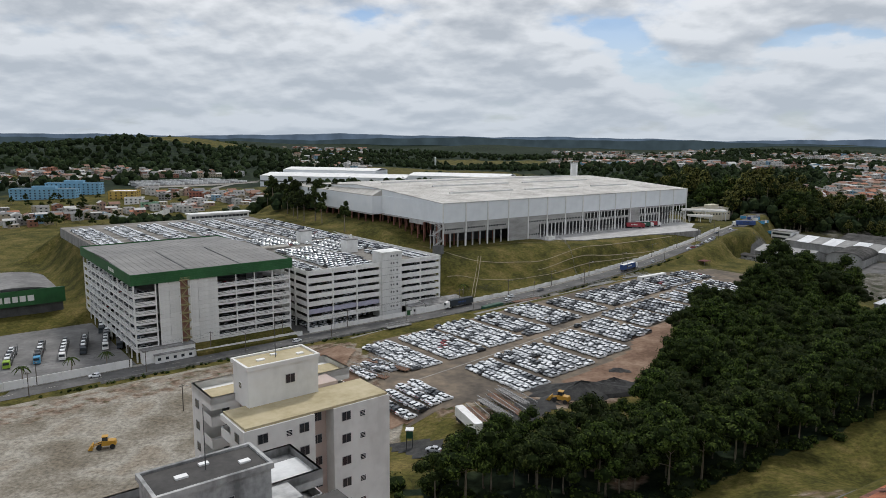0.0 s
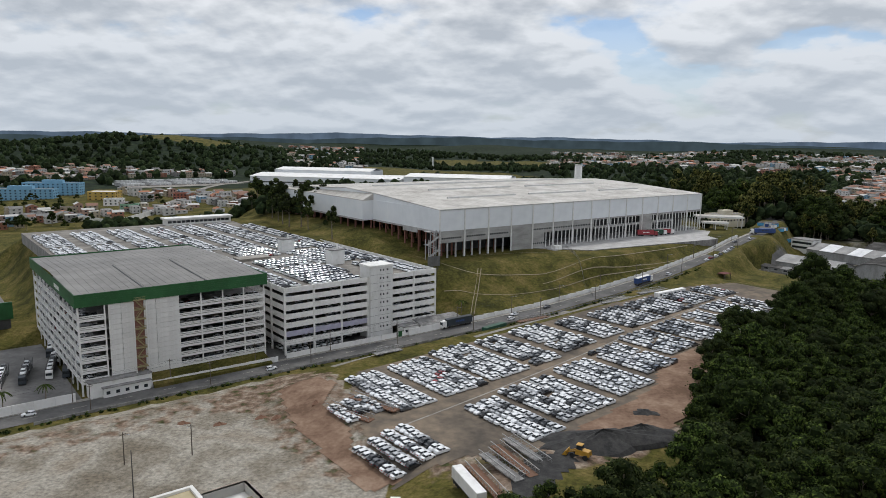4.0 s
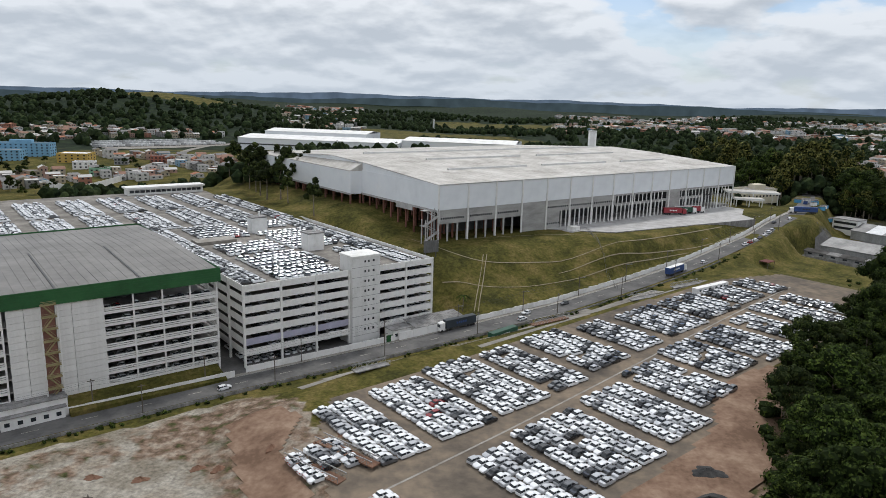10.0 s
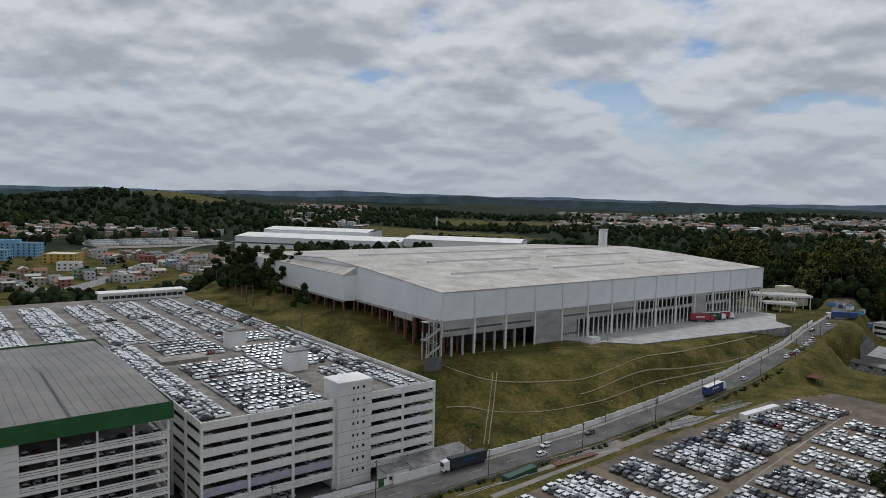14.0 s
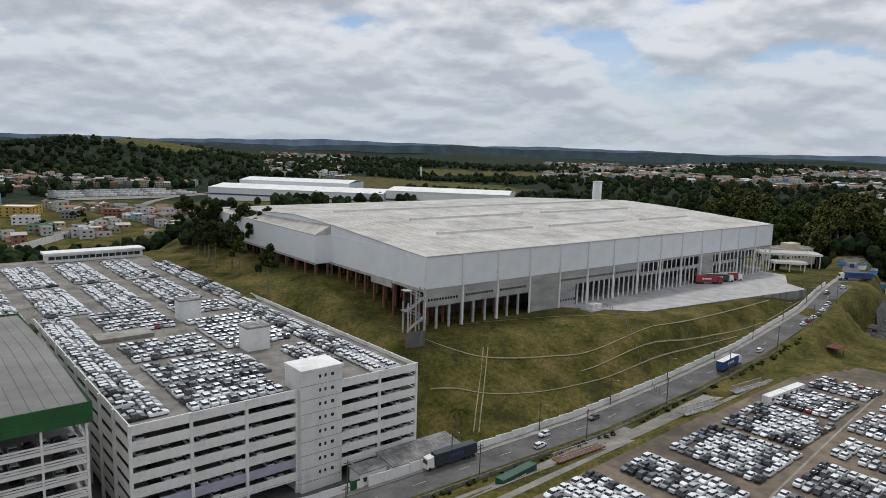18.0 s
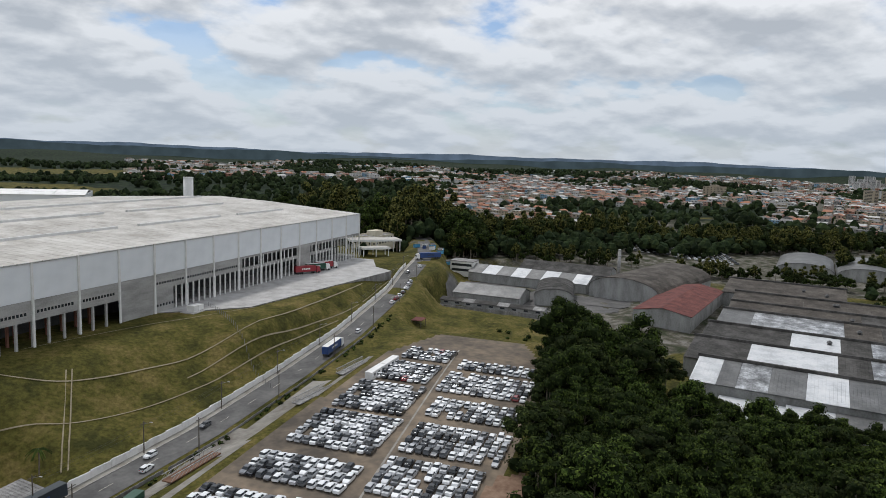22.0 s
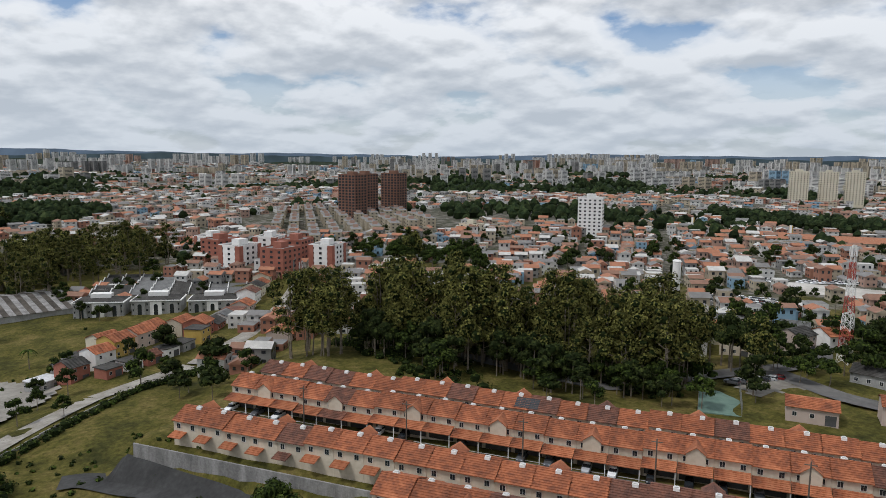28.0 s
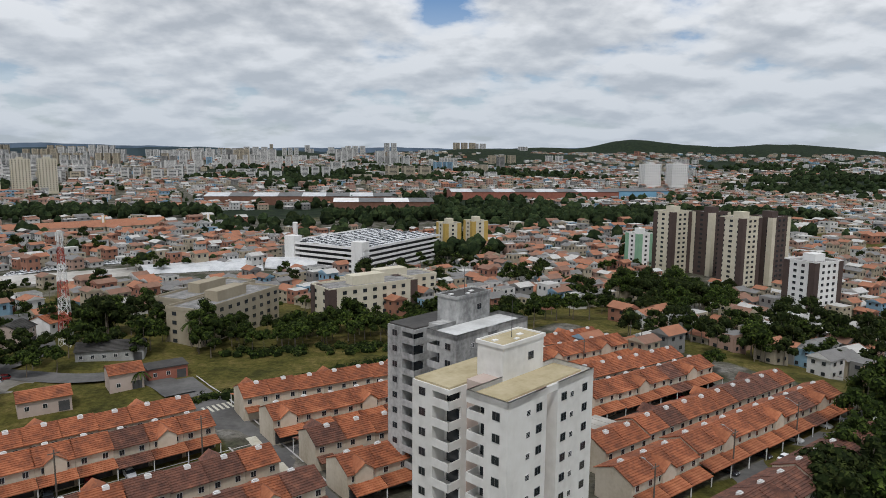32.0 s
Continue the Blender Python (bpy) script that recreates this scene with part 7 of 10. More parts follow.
def building(name, label, x, y, z, turn, w, d, floors, wall, fh=2.9, cols=4, side=3, ww=1.6, wh=1.3, stripe=None, category="apartment block", top=None, box=True):
    """A plain block with one window piece per opening; stripe puts a second colour down its corners."""
    root = base(name, label, category, m=pose(x, y, z, 0, 0, turn))
    h = floors * fh
    s = Shape()
    s.box(-w / 2, -d / 2, -4, w / 2, d / 2, h, wall)
    s.part("wall", root)
    s = Shape()
    for a, b, c, e in ((-w / 2 - 0.1, -d / 2 - 0.1, w / 2 + 0.1, -d / 2 + 0.25), (-w / 2 - 0.1, d / 2 - 0.25, w / 2 + 0.1, d / 2 + 0.1), (-w / 2 - 0.1, -d / 2 + 0.25, -w / 2 + 0.25, d / 2 - 0.25), (w / 2 - 0.25, -d / 2 + 0.25, w / 2 + 0.1, d / 2 - 0.25)):
        s.box(a, b, h - 0.2, c, e, h + 0.9, wall)
    s.part("parapet", root)
    s = Shape()
    s.box(-w / 2 + 0.25, -d / 2 + 0.25, h, w / 2 - 0.25, d / 2 - 0.25, h + 0.2, top or M_conc_dark)
    s.part("roof", root, "flat roof")
    if box:
        s = Shape()
        s.box(-w * 0.18, -d * 0.2, h, w * 0.18, d * 0.2, h + 3.6, wall)
        s.part("roof_box", root)
    if stripe:
        for sx in (-1, 1):
            s = Shape()
            for sy in (-1, 1):
                s = Shape()
                s.box(sx * (w / 2 - 1.4) - 1.6, sy * (d / 2 - 1.4) - 1.6, -2, sx * (w / 2 - 1.4) + 1.6, sy * (d / 2 - 1.4) + 1.6, h + 0.5, stripe)
                s.part("corner_stripe", root, "darker corner strip")
    me = win_mesh(ww, wh)
    if math.hypot(x - 10, y - 140) > 225:
        # too far to pick apart: all panes of one face in one part
        for face in range(4):
            s = Shape()
            for k in range(floors):
                for c in range(cols if face < 2 else side):
                    if face < 2:
                        xx, yy = -w / 2 + w * (c + 0.5) / cols, (-d / 2 if face == 0 else d / 2)
                        s.box(xx - ww / 2, yy - 0.12, k * fh + 1.0, xx + ww / 2, yy + 0.12, k * fh + 1.0 + wh, M_glass)
                    else:
                        xx, yy = (-w / 2 if face == 2 else w / 2), -d / 2 + d * (c + 0.5) / side
                        s.box(xx - 0.12, yy - ww / 2, k * fh + 1.0, xx + 0.12, yy + ww / 2, k * fh + 1.0 + wh, M_glass)
            o = s.part("window_panes", root)
            tagged(o, kind="stuff")
        return root
    for k in range(floors):
        zz = k * fh + 1.0
        for c in range(cols):
            xx = -w / 2 + w * (c + 0.5) / cols
            piece("window", me, root, pose(xx, -d / 2, zz))
            piece("window", me, root, pose(xx, d / 2, zz, 0, 0, 180))
        for c in range(side):
            yy = -d / 2 + d * (c + 0.5) / side
            piece("window", me, root, pose(-w / 2, yy, zz, 0, 0, -90))
            piece("window", me, root, pose(w / 2, yy, zz, 0, 0, 90))
    return root


G = lambda x, y: gz(x, y)
# flats by the estate and the mast
building("flat_block", "beige four-storey flats with rows of windows", 55, -95, G(55, -95), 62, 42, 13, 4, M_beige, cols=10, side=2, wh=1.2)
building("flat_block", "beige four-storey flats behind trees", 66, -118, G(66, -118), 62, 40, 13, 4, M_beige, cols=9, side=2, wh=1.2)
building("flat_block", "pale four-storey flats with brown panels", 8, -118, G(8, -118), 30, 38, 14, 4, M_cream, cols=9, side=2, stripe=M_dkbrown)
building("flat_block", "pale four-storey flats behind another block", -2, -140, G(-2, -140), 30, 38, 14, 4, M_cream, cols=9, side=2)
building("apartment_tower", "slim white tower with balcony rows", 386, -288, 18, 35, 19, 16, 12, M_white, cols=5, side=3)
for x, y in ((628, -205), (650, -232), (660, -275)):
    building("apartment_tower", "unfinished brown brick tower with open floors", x, y, 22, 20, 22, 18, 15, M_brick, cols=5, side=4, ww=2.6, wh=1.8)
for k, (x, y) in enumerate(((462, -8), (430, -2), (392, 0), (372, -16), (378, -48), (404, -40), (430, -34))):
    building("flat_block", "five-storey flats in red brick and white render", x, y, G(x, y), 20 + 4 * k, 15, 18, 5, M_redbrick if k % 2 else M_white, cols=3, side=4, stripe=M_redbrick if k % 2 == 0 else None)
building("flat_block", "small cream five-storey flats", 431, -201, 18, 20, 16, 12, 5, M_cream, cols=3, side=2)
for k in range(3):
    building("apartment_tower", "pale cream tower, one of a cluster of three", 1085 + 24 * k, 270 - 22 * k, 22, -10, 18, 16, 20, M_cream, cols=4, side=3)
building("apartment_tower", "pale grey broad tower over the houses", 1040, 890, 12, 10, 36, 24, 13, M_beige, cols=7, side=4)
for x, y, wm, st in ((-184, -268, M_cream, M_dkbrown), (-206, -262, M_dkbrown, M_cream), (-206, -228, M_cream, M_dkbrown), (-226, -232, M_dkbrown, M_cream)):
    building("apartment_tower", "cream tower with dark brown corner strips and balconies", x, y, 8, 25, 17, 15, 14, wm, cols=4, side=3, stripe=st, ww=2.0)
building("apartment_tower", "white eight-storey block with dark window strips", -203, -158, 12, 20, 20, 16, 8, M_white, cols=5, side=4, stripe=M_dkbrown)
building("office_block", "long white three-storey building", -146, -86, 16, 200, 26, 14, 3, M_white, cols=7, side=3, category="office")
building("apartment_tower", "pale green small tower", -166, -275, 8, 20, 12, 12, 9, M_white, cols=3, side=3, stripe=M_grn)
for x, y in ((-54, -350), (-76, -364)):
    building("apartment_tower", "yellow and cream tower beside the white garage", x, y, 10, 20, 13, 13, 8, M_cream, cols=3, side=3, stripe=M_ochre)
for k in range(2):
    building("apartment_tower", "pale tower pair on the hillside", -520 - 52 * k, -1080, 24, 10, 34, 20, 13, M_white, cols=8, side=4)
for x, y in ((548, -950), (520, -985), (575, -1000), (492, -1010)):
    building("apartment_tower", "pale clustered tower above the woods", x, y, 16, 30, 26, 18, 17, M_cream, cols=6, side=4)
building("school_block", "light blue three-storey block with window bands", -455, 740, G(-455, 740) - 1, 8, 70, 16, 4, M_blue, cols=14, side=3, category="school")
building("school_block", "light blue three-storey block behind another", -440, 775, G(-440, 775) - 1, 8, 60, 16, 5, M_blue, cols=12, side=3, category="school")
building("hall_block", "yellow-ochre hall with a pale roof", -362, 735, G(-362, 735) - 1, 8, 28, 22, 3, M_ochre, cols=5, side=3, category="hall", top=M_white, box=False)


# white open parking garage in the town
def town_garage():
    root = base("parking_garage", "white multi-storey parking garage packed with pale cars", "parking garage", m=pose(7.5, -258, 9, 0, 0, math.degrees(math.atan2(-0.61, 0.79))))
    L, D = 62.0, 85.0
    for k in range(6):
        s = Shape()
        s.box(0.2, -D, 3.1 * k + 2.8, L - 0.2, -0.2, 3.1 * k + 3.1, M_concrete)
        s.part("deck", root)
        for a, b, c, d in ((0, -0.3, L, 0), (0, -D, 0.3, -0.3), (L - 0.3, -D, L, -0.3)):
            s = Shape()
            s.box(a, b, 3.1 * k + 2.6, c, d, 3.1 * k + 4.1, M_white)
            s.part("parapet", root)
    # added dark box that gives the parapet gaps their painted shade
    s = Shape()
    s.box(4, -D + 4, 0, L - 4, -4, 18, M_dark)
    s.part("core", root, "dark box standing in for the shade inside the decks")
    for x in (L - 9, 0.5):
        s = Shape()
        s.box(x, -6, 0, x + 8, 1.0, 23, M_white)
        s.part("stair_tower", root)
    f = CarField()
    for i in range(11):
        for j in range(31):
            p = root.matrix_basis @ Vector((4 + 5.1 * i, -4 - 2.6 * j, 0))
            if _tk.random() > 0.1:
                f.add(p.x, p.y, 9 + 18.7, math.degrees(math.atan2(-0.61, 0.79)), 0.08)
    f.build("parked_cars", "white and silver cars on the town garage roof")


town_garage()
vault(123, -238, 12, -0.93, -0.37, 62, 36, 4, 4, M_sheetl, "pale shallow-vaulted sports hall")
vault(187, -212, 12, -0.93, -0.37, 66, 34, 4, 3, M_whroof, "pale long-vaulted roof over a depot")
vault(66, -276, 10, -0.96, 0.02, 30, 26, 4, 5, M_sheetl, "pale dome-roofed hall in the town")
# lattice mast
def mast(x, y, h):
    root = base("lattice_mast", "red and white lattice telecom mast", "mast", m=pose(x, y, gz(x, y)))
    r0, r1 = 1.7, 0.45
    mr, mw = mat("mast_red", [(0.35, 0.05, 0.03), (0.42, 0.07, 0.05)], 1, 0.6), M_white
    n = 14
    for k in range(n):
        f, g = k / n, (k + 1) / n
        ra, rb = r0 + (r1 - r0) * f, r0 + (r1 - r0) * g
        s = Shape()
        m = mr if (k // 2) % 2 else mw
        cs = [(1, 1), (-1, 1), (-1, -1), (1, -1)]
        for i, (a, b) in enumerate(cs):
            c, d = cs[(i + 1) % 4]
            s.tube((a * ra, b * ra, h * f), (a * rb, b * rb, h * g), 0.1, 0.1, m, 4)
            s.tube((a * ra, b * ra, h * f), (c * rb, d * rb, h * g), 0.06, 0.06, m, 4)
            s.tube((c * ra, d * ra, h * f), (a * rb, b * rb, h * g), 0.06, 0.06, m, 4)
            s.tube((a * rb, b * rb, h * g), (c * rb, d * rb, h * g), 0.06, 0.06, m, 4)
        s.part("section", root)
    for k in range(5):
        a = 2 * math.pi * k / 5
        s = Shape()
        s.box(-0.2, 0.9, h - 3.2, 0.2, 1.15, h - 0.6, M_white, m=pose(0, 0, 0, 0, 0, math.degrees(a)))
        s.part("antenna", root)


mast(100, -78, 36)
# far works halls
for x, y, t, L, D, lab, rf in ((210, -788, 180, 250, 60, "far works hall with a ribbed pale roof", M_sheetl), (40, -690, 180, 120, 50, "far works hall with sawtooth pale roof", M_white), (-128, -887, 180, 260, 60, "long far hall in red and white", M_sheetl), (-390, -910, 180, 90, 50, "long far hall with blue-grey walls", M_sheetm)):
    shed(x, y, 10, math.cos(radians(t)), math.sin(radians(t)), L, D, 13, 3, [rf, M_sheetm], lab, name="works_hall", strip=30, wall=M_redbrick if "red" in lab else (M_blue if "blue" in lab else M_brick))
for x, y in ((420, -480), (330, -500), (240, -515), (150, -525)):
    s = Shape()
    s.box(-1.2, -0.6, -1, 1.2, 0.6, 13, M_white)
    s.box(-1.5, -0.7, -1, -1.2, 0.7, 13, M_ochre)
    s.box(1.2, -0.7, -1, 1.5, 0.7, 13, M_ochre)
    s.thing("portal_post", "yellow-edged white portal post by the quarry", "post", "quarry posts", m=pose(x, y, gz(x, y)))
for x, y, h in ((712, 224, 22), (-48, 1750, 30), (60, -410, 18), (216, -160, 16)):
    root = base("water_tower", "white cylindrical water tower among houses", "water tower", "water towers", pose(x, y, gz(x, y)))
    s = Shape()
    s.tube((0, 0, -1), (0, 0, h), 2.0, 2.0, M_white, 12)
    s.part("shaft", root)
    s = Shape()
    s.tube((0, 0, h), (0, 0, h + 0.7), 2.3, 1.6, M_white, 12)
    s.part("cap", root)

# grey townhouses in rows, with a stepped front of paired bays
def townhouse(x, y, z, turn):
    root = base("townhouse", "grey three-storey townhouse block with tall arched porch windows", "townhouse", "townhouses", pose(x, y, z, 0, 0, turn))
    w, d, h = 22.0, 13.0, 8.4
    s = Shape()
    s.box(-w / 2, -d / 2, -3, w / 2, d / 2, h, M_wallg)
    s.part("wall", root)
    for k, a in enumerate((-7.2, 0.0, 7.2)):
        s = Shape()
        s.box(a - 2.6, -d / 2 - 0.5, -2, a + 2.6, -d / 2, h - 0.4, M_white if k == 1 else M_wallg)
        bay = s.part("bay", root)
        s = Shape()
        s.box(a - 0.9, -d / 2 - 0.6, 0.6, a + 0.9, -d / 2 - 0.5, 6.2, M_glass)
        s.tube((a, -d / 2 - 0.6, 6.2), (a, -d / 2 - 0.5, 6.2), 0.9, 0.9, M_glass, 12)
        s.part("porch_window", bay, "tall arched dark porch window")
    s = Shape()
    s.box(-w / 2 - 0.5, -d / 2 - 0.9, h, w / 2 + 0.5, d / 2 + 0.4, h + 0.45, M_white)
    s.part("cornice", root, "white roof edge")
    s = Shape()
    s.hull([(-w / 2, -d / 2 - 0.4, h + 0.45), (w / 2, -d / 2 - 0.4, h + 0.45), (w / 2, d / 2, h + 0.45), (-w / 2, d / 2, h + 0.45)], [(-w / 2 + 3, 0, h + 1.9), (w / 2 - 3, 0, h + 1.9), (w / 2 - 3, 0.3, h + 1.9), (-w / 2 + 3, 0.3, h + 1.9)], M_sheetd)
    s.part("roof", root, "dark grey hipped roof")
    s = Shape()
    s.box(-4.5, -2, h + 0.4, 4.5, 2.5, h + 3.4, M_white)
    s.part("tank_house", root, "white rooftop tank house")
    for k in range(3):
        for a in (-9.9, -4.2, 3.2, 9.9):
            piece("window", WIN_A, root, pose(a, -d / 2, 0.9 + 2.7 * k))


for k, (x, y) in enumerate(((362, 78), (352, 55), (338, 33))):
    townhouse(x, y, 8.5, -117.7)
for k in range(5):
    x, y = 384 + 10.5 * k, 80 - 4 * k
    shed(x, y, 8.5, -0.46, -0.885, 76, 9.5, 7.0, 2.2, [M_sheetd, M_sheetm], "row of grey-roofed townhouses", name="townhouse_row", strip=19, wall=M_cream)
    root = base("party_walls", "pale party walls standing above the grey townhouse roofs", "wall", m=frame_at(x, y, 8.5, -0.46, -0.885))
    for j in range(9):
        q = Shape()
        q.hull([(9.4 * j, -0.3, 6), (9.4 * j + 0.3, -0.3, 6), (9.4 * j + 0.3, 9.8, 6), (9.4 * j, 9.8, 6)], [(9.4 * j, -0.3, 7.9), (9.4 * j + 0.3, -0.3, 7.9), (9.4 * j + 0.3, 4.6, 10.0), (9.4 * j, 4.6, 10.0)], M_white)
        q.part("party_wall", root)

# ---------------------------------------------------------------- carpets of houses and towers further off
HW = [mat("hw_" + n, [c, tuple(min(0.85, x * 1.25) for x in c)], 4, 0.85) for n, c in (("white", (0.5, 0.49, 0.47)), ("cream", (0.36, 0.31, 0.23)), ("pink", (0.35, 0.23, 0.18)), ("grey", (0.2, 0.195, 0.185)), ("brick", (0.28, 0.13, 0.085)), ("blue", (0.2, 0.32, 0.42)))]
HR = [mat("hr_" + n, [c, tuple(min(0.8, x * 1.35) for x in c)], 3, 0.85) for n, c in (("orange", (0.29, 0.125, 0.07)), ("brown", (0.2, 0.11, 0.075)), ("grey", (0.16, 0.155, 0.15)), ("pale", (0.42, 0.41, 0.39)))]
ALLH = HW + HR + [M_glass]


class Carpet:
    """Thousands of small blocks joined into one mesh."""

    def __init__(self):
        self.v, self.f, self.m, self.n = [], [], [], 0

    def put(self, x, y, z, turn, w, d, h, rise, wall, roof, floors=0):
        c, sn = math.cos(turn), math.sin(turn)
        w2, d2 = w / 2, d / 2
        pts = [(-w2, -d2, -2), (w2, -d2, -2), (w2, d2, -2), (-w2, d2, -2), (-w2, -d2, h), (w2, -d2, h), (w2, d2, h), (-w2, d2, h)]
        fs = [((0, 1, 5, 4), wall), ((1, 2, 6, 5), wall), ((2, 3, 7, 6), wall), ((3, 0, 4, 7), wall)]
        if rise:
            e = 0.5
            pts += [(-w2 - e, -d2 - e, h - 0.1), (w2 + e, -d2 - e, h - 0.1), (w2 + e, d2 + e, h - 0.1), (-w2 - e, d2 + e, h - 0.1), (-w2 - e, 0, h + rise), (w2 + e, 0, h + rise)]
            fs += [((8, 9, 13, 12), roof), ((10, 11, 12, 13), roof), ((9, 10, 13), wall), ((11, 8, 12), wall)]
        else:
            fs += [((4, 5, 6, 7), roof)]
        for k in range(floors):
            za, zb = h * (k + 0.38) / floors, h * (k + 0.74) / floors
            spans = ((-0.62, -0.28), (0.28, 0.62)) if floors < 4 else ((-0.7, 0.7),)
            for e, g in spans:
                for q in (-d2 - 0.15, d2 + 0.15):
                    i = len(pts)
                    pts += [(w2 * e, q, za), (w2 * g, q, za), (w2 * g, q, zb), (w2 * e, q, zb)]
                    fs += [((i, i + 1, i + 2, i + 3), len(ALLH) - 1)]
                for q in (-w2 - 0.15, w2 + 0.15):
                    i = len(pts)
                    pts += [(q, d2 * e, za), (q, d2 * g, za), (q, d2 * g, zb), (q, d2 * e, zb)]
                    fs += [((i, i + 1, i + 2, i + 3), len(ALLH) - 1)]
        self.v += [(x + a * c - b * sn, y + a * sn + b * c, z + q) for a, b, q in pts]
        self.f += [tuple(j + self.n for j in t) for t, _ in fs]
        self.m += [k for _, k in fs]
        self.n += len(pts)

    def build(self, name, label, category):
        me = bpy.data.meshes.new(name)
        me.from_pydata(self.v, [], self.f)
        for x in ALLH:
            me.materials.append(x)
        me.polygons.foreach_set("material_index", self.m)
        return tagged(new(name, me), label, category, kind="stuff")


# woods and groves: centre, half sizes; houses keep out of them
WOODS = [(430, 575, 130, 40), (290, 620, 55, 60), (250, 700, 40, 70), (330, 660, 60, 40), (560, 530, 90, 30), (760, 200, 110, 70), (730, 310, 120, 60), (470, 60, 60, 55), (430, 120, 50, 30), (900, 80, 130, 110), (378, -85, 18, 14), (335, -105, 30, 22)]
WOODS += [(185, 8, 38, 20), (142, -22, 30, 20), (40, -96, 26, 12), (0, -80, 40, 10), (-66, -106, 24, 14), (-105, -112, 26, 18), (-130, -150, 26, 22), (-190, -120, 40, 30), (330, -640, 170, 50), (-60, -600, 110, 34), (-330, -580, 190, 60), (-62, -330, 26, 16)]
WOODS += [(-100, 505, 30, 24), (-70, 438, 14, 22), (-160, 560, 40, 30), (-230, 520, 40, 20)]
KEEP = [(310, 300, 175, 150), (300, 460, 90, 90), (556, 182, 125, 90), (560, 420, 70, 70), (480, 570, 80, 60), (340, 130, 70, 55), (50, 20, 190, 78), (330, 40, 40, 60), (2, -308, 66, 64), (130, -240, 85, 30), (18, -72, 98, 32), (112, -60, 22, 44), (60, -105, 55, 35), (-205, -245, 45, 40), (100, -650, 260, 70), (-250, -900, 220, 50), (650, -240, 60, 60), (180, -180, 40, 26), (100, 100, 130, 60), (272, -490, 95, 62), (620, -190, 150, 95), (274, 84, 46, 44)]


def blocked(x, y, lists, grow=1.0):
    hit = np.zeros(np.shape(x), bool)
    for a, b, c, d in lists:
        hit |= ((x - a) / (c * grow)) ** 2 + ((y - b) / (d * grow)) ** 2 < 1
    return hit


_ct = np.random.RandomState(4)


def settle(step, rmin, rmax, keep, azim, name, label, big=1.0, seed=1, ang=0.5, flat=0.3, tile_mix=(0.42, 0.26, 0.2, 0.12)):
    """Houses on a loose street grid within a ring round the flight's end, in a sector of bearings."""
    rs = np.random.RandomState(seed)
    n = int(2.6 * rmax / step)
    i, j = np.meshgrid(np.arange(-n // 2, n // 2), np.arange(-n // 2, n // 2))
    i, j = i.ravel(), j.ravel()
    ok = (i % 6 != 0) & (j % 9 != 0)
    i, j = i[ok], j[ok]
    gx_, gy_ = i * step, j * step * 0.86
    ca, sa = math.cos(ang), math.sin(ang)
    x, y = 10 + gx_ * ca - gy_ * sa, 140 + gx_ * sa + gy_ * ca
    x = x + 25 * np.sin(y / 140.0)
    y = y + 25 * np.sin(x / 170.0)
    x, y = x + rs.uniform(-0.12, 0.12, x.shape) * step, y + rs.uniform(-0.12, 0.12, x.shape) * step
    r, az = np.hypot(x - 10, y - 140), np.degrees(np.arctan2(x - 10, y - 140)) % 360
    ok = (r > rmin) & (r < rmax) & ~blocked(x, y, WOODS) & ~blocked(x, y, KEEP)
    sector = np.zeros(x.shape, bool)
    for a, b in azim:
        sector |= (az > a) & (az < b)
    ok &= sector
    wz = wave(x, y, 190) + 0.5 * wave(x, y, 70)
    ok &= (r < 620) | (wz < np.where(az < 24, 0.0, 0.42))
    u, v = x * EU[0] + y * EU[1], x * EV[0] + y * EV[1]
    ok &= ~((u > -60) & (u < 640) & (v > 100) & (v < 480) & (r < 600))
    ok &= rs.uniform(0, 1, x.shape) < keep
    x, y = x[ok], y[ok]
    z = ground_z(x, y)
    low = z < 74
    x, y, z = x[low], y[low], z[low]
    c = Carpet()
    for k in range(len(x)):
        w, d = step * rs.uniform(0.62, 0.86), step * rs.uniform(0.5, 0.72)
        h = rs.choice((3.2, 5.8, 6.2, 8.5), p=(0.35, 0.3, 0.25, 0.1)) * (0.8 + 0.2 * big)
        gab = rs.uniform() > flat
        wall = rs.choice(6, p=(0.3, 0.28, 0.1, 0.14, 0.13, 0.05))
        roof = 6 + (rs.choice(4, p=tile_mix) if gab else rs.choice((1, 2, 3), p=(0.1, 0.5, 0.4)))
        c.put(x[k], y[k], z[k], ang + 0.25 * math.sin(x[k] / 170) + (math.pi / 2 if rs.uniform() < 0.4 else 0), w, d, h, rs.uniform(1.1, 1.9) * big if gab else 0, int(wall), int(roof), 1 if h < 4 else 2)
    return c.build(name, label, "houses")


settle(10.2, 190, 620, 0.93, ((98, 250),), "small_houses", "close-set small houses with orange tile and grey roofs", 1.0, 2, 0.62)
settle(15, 620, 1500, 0.8, ((30, 250),), "small_houses", "carpet of small houses with tiled roofs across the town", 1.15, 3, 0.4, 0.4, (0.22, 0.34, 0.24, 0.2))
settle(24, 1500, 3300, 0.6, ((8, 235), (345, 352)), "distant_houses", "hazy carpet of distant houses and roofs", 1.5, 4, 0.2, 0.5, (0.12, 0.3, 0.3, 0.28))
settle(13, 560, 1150, 0.85, ((312, 340),), "small_houses", "small houses in the valley beyond the garages", 1.1, 5, 0.9, 0.5, (0.15, 0.3, 0.35, 0.2))

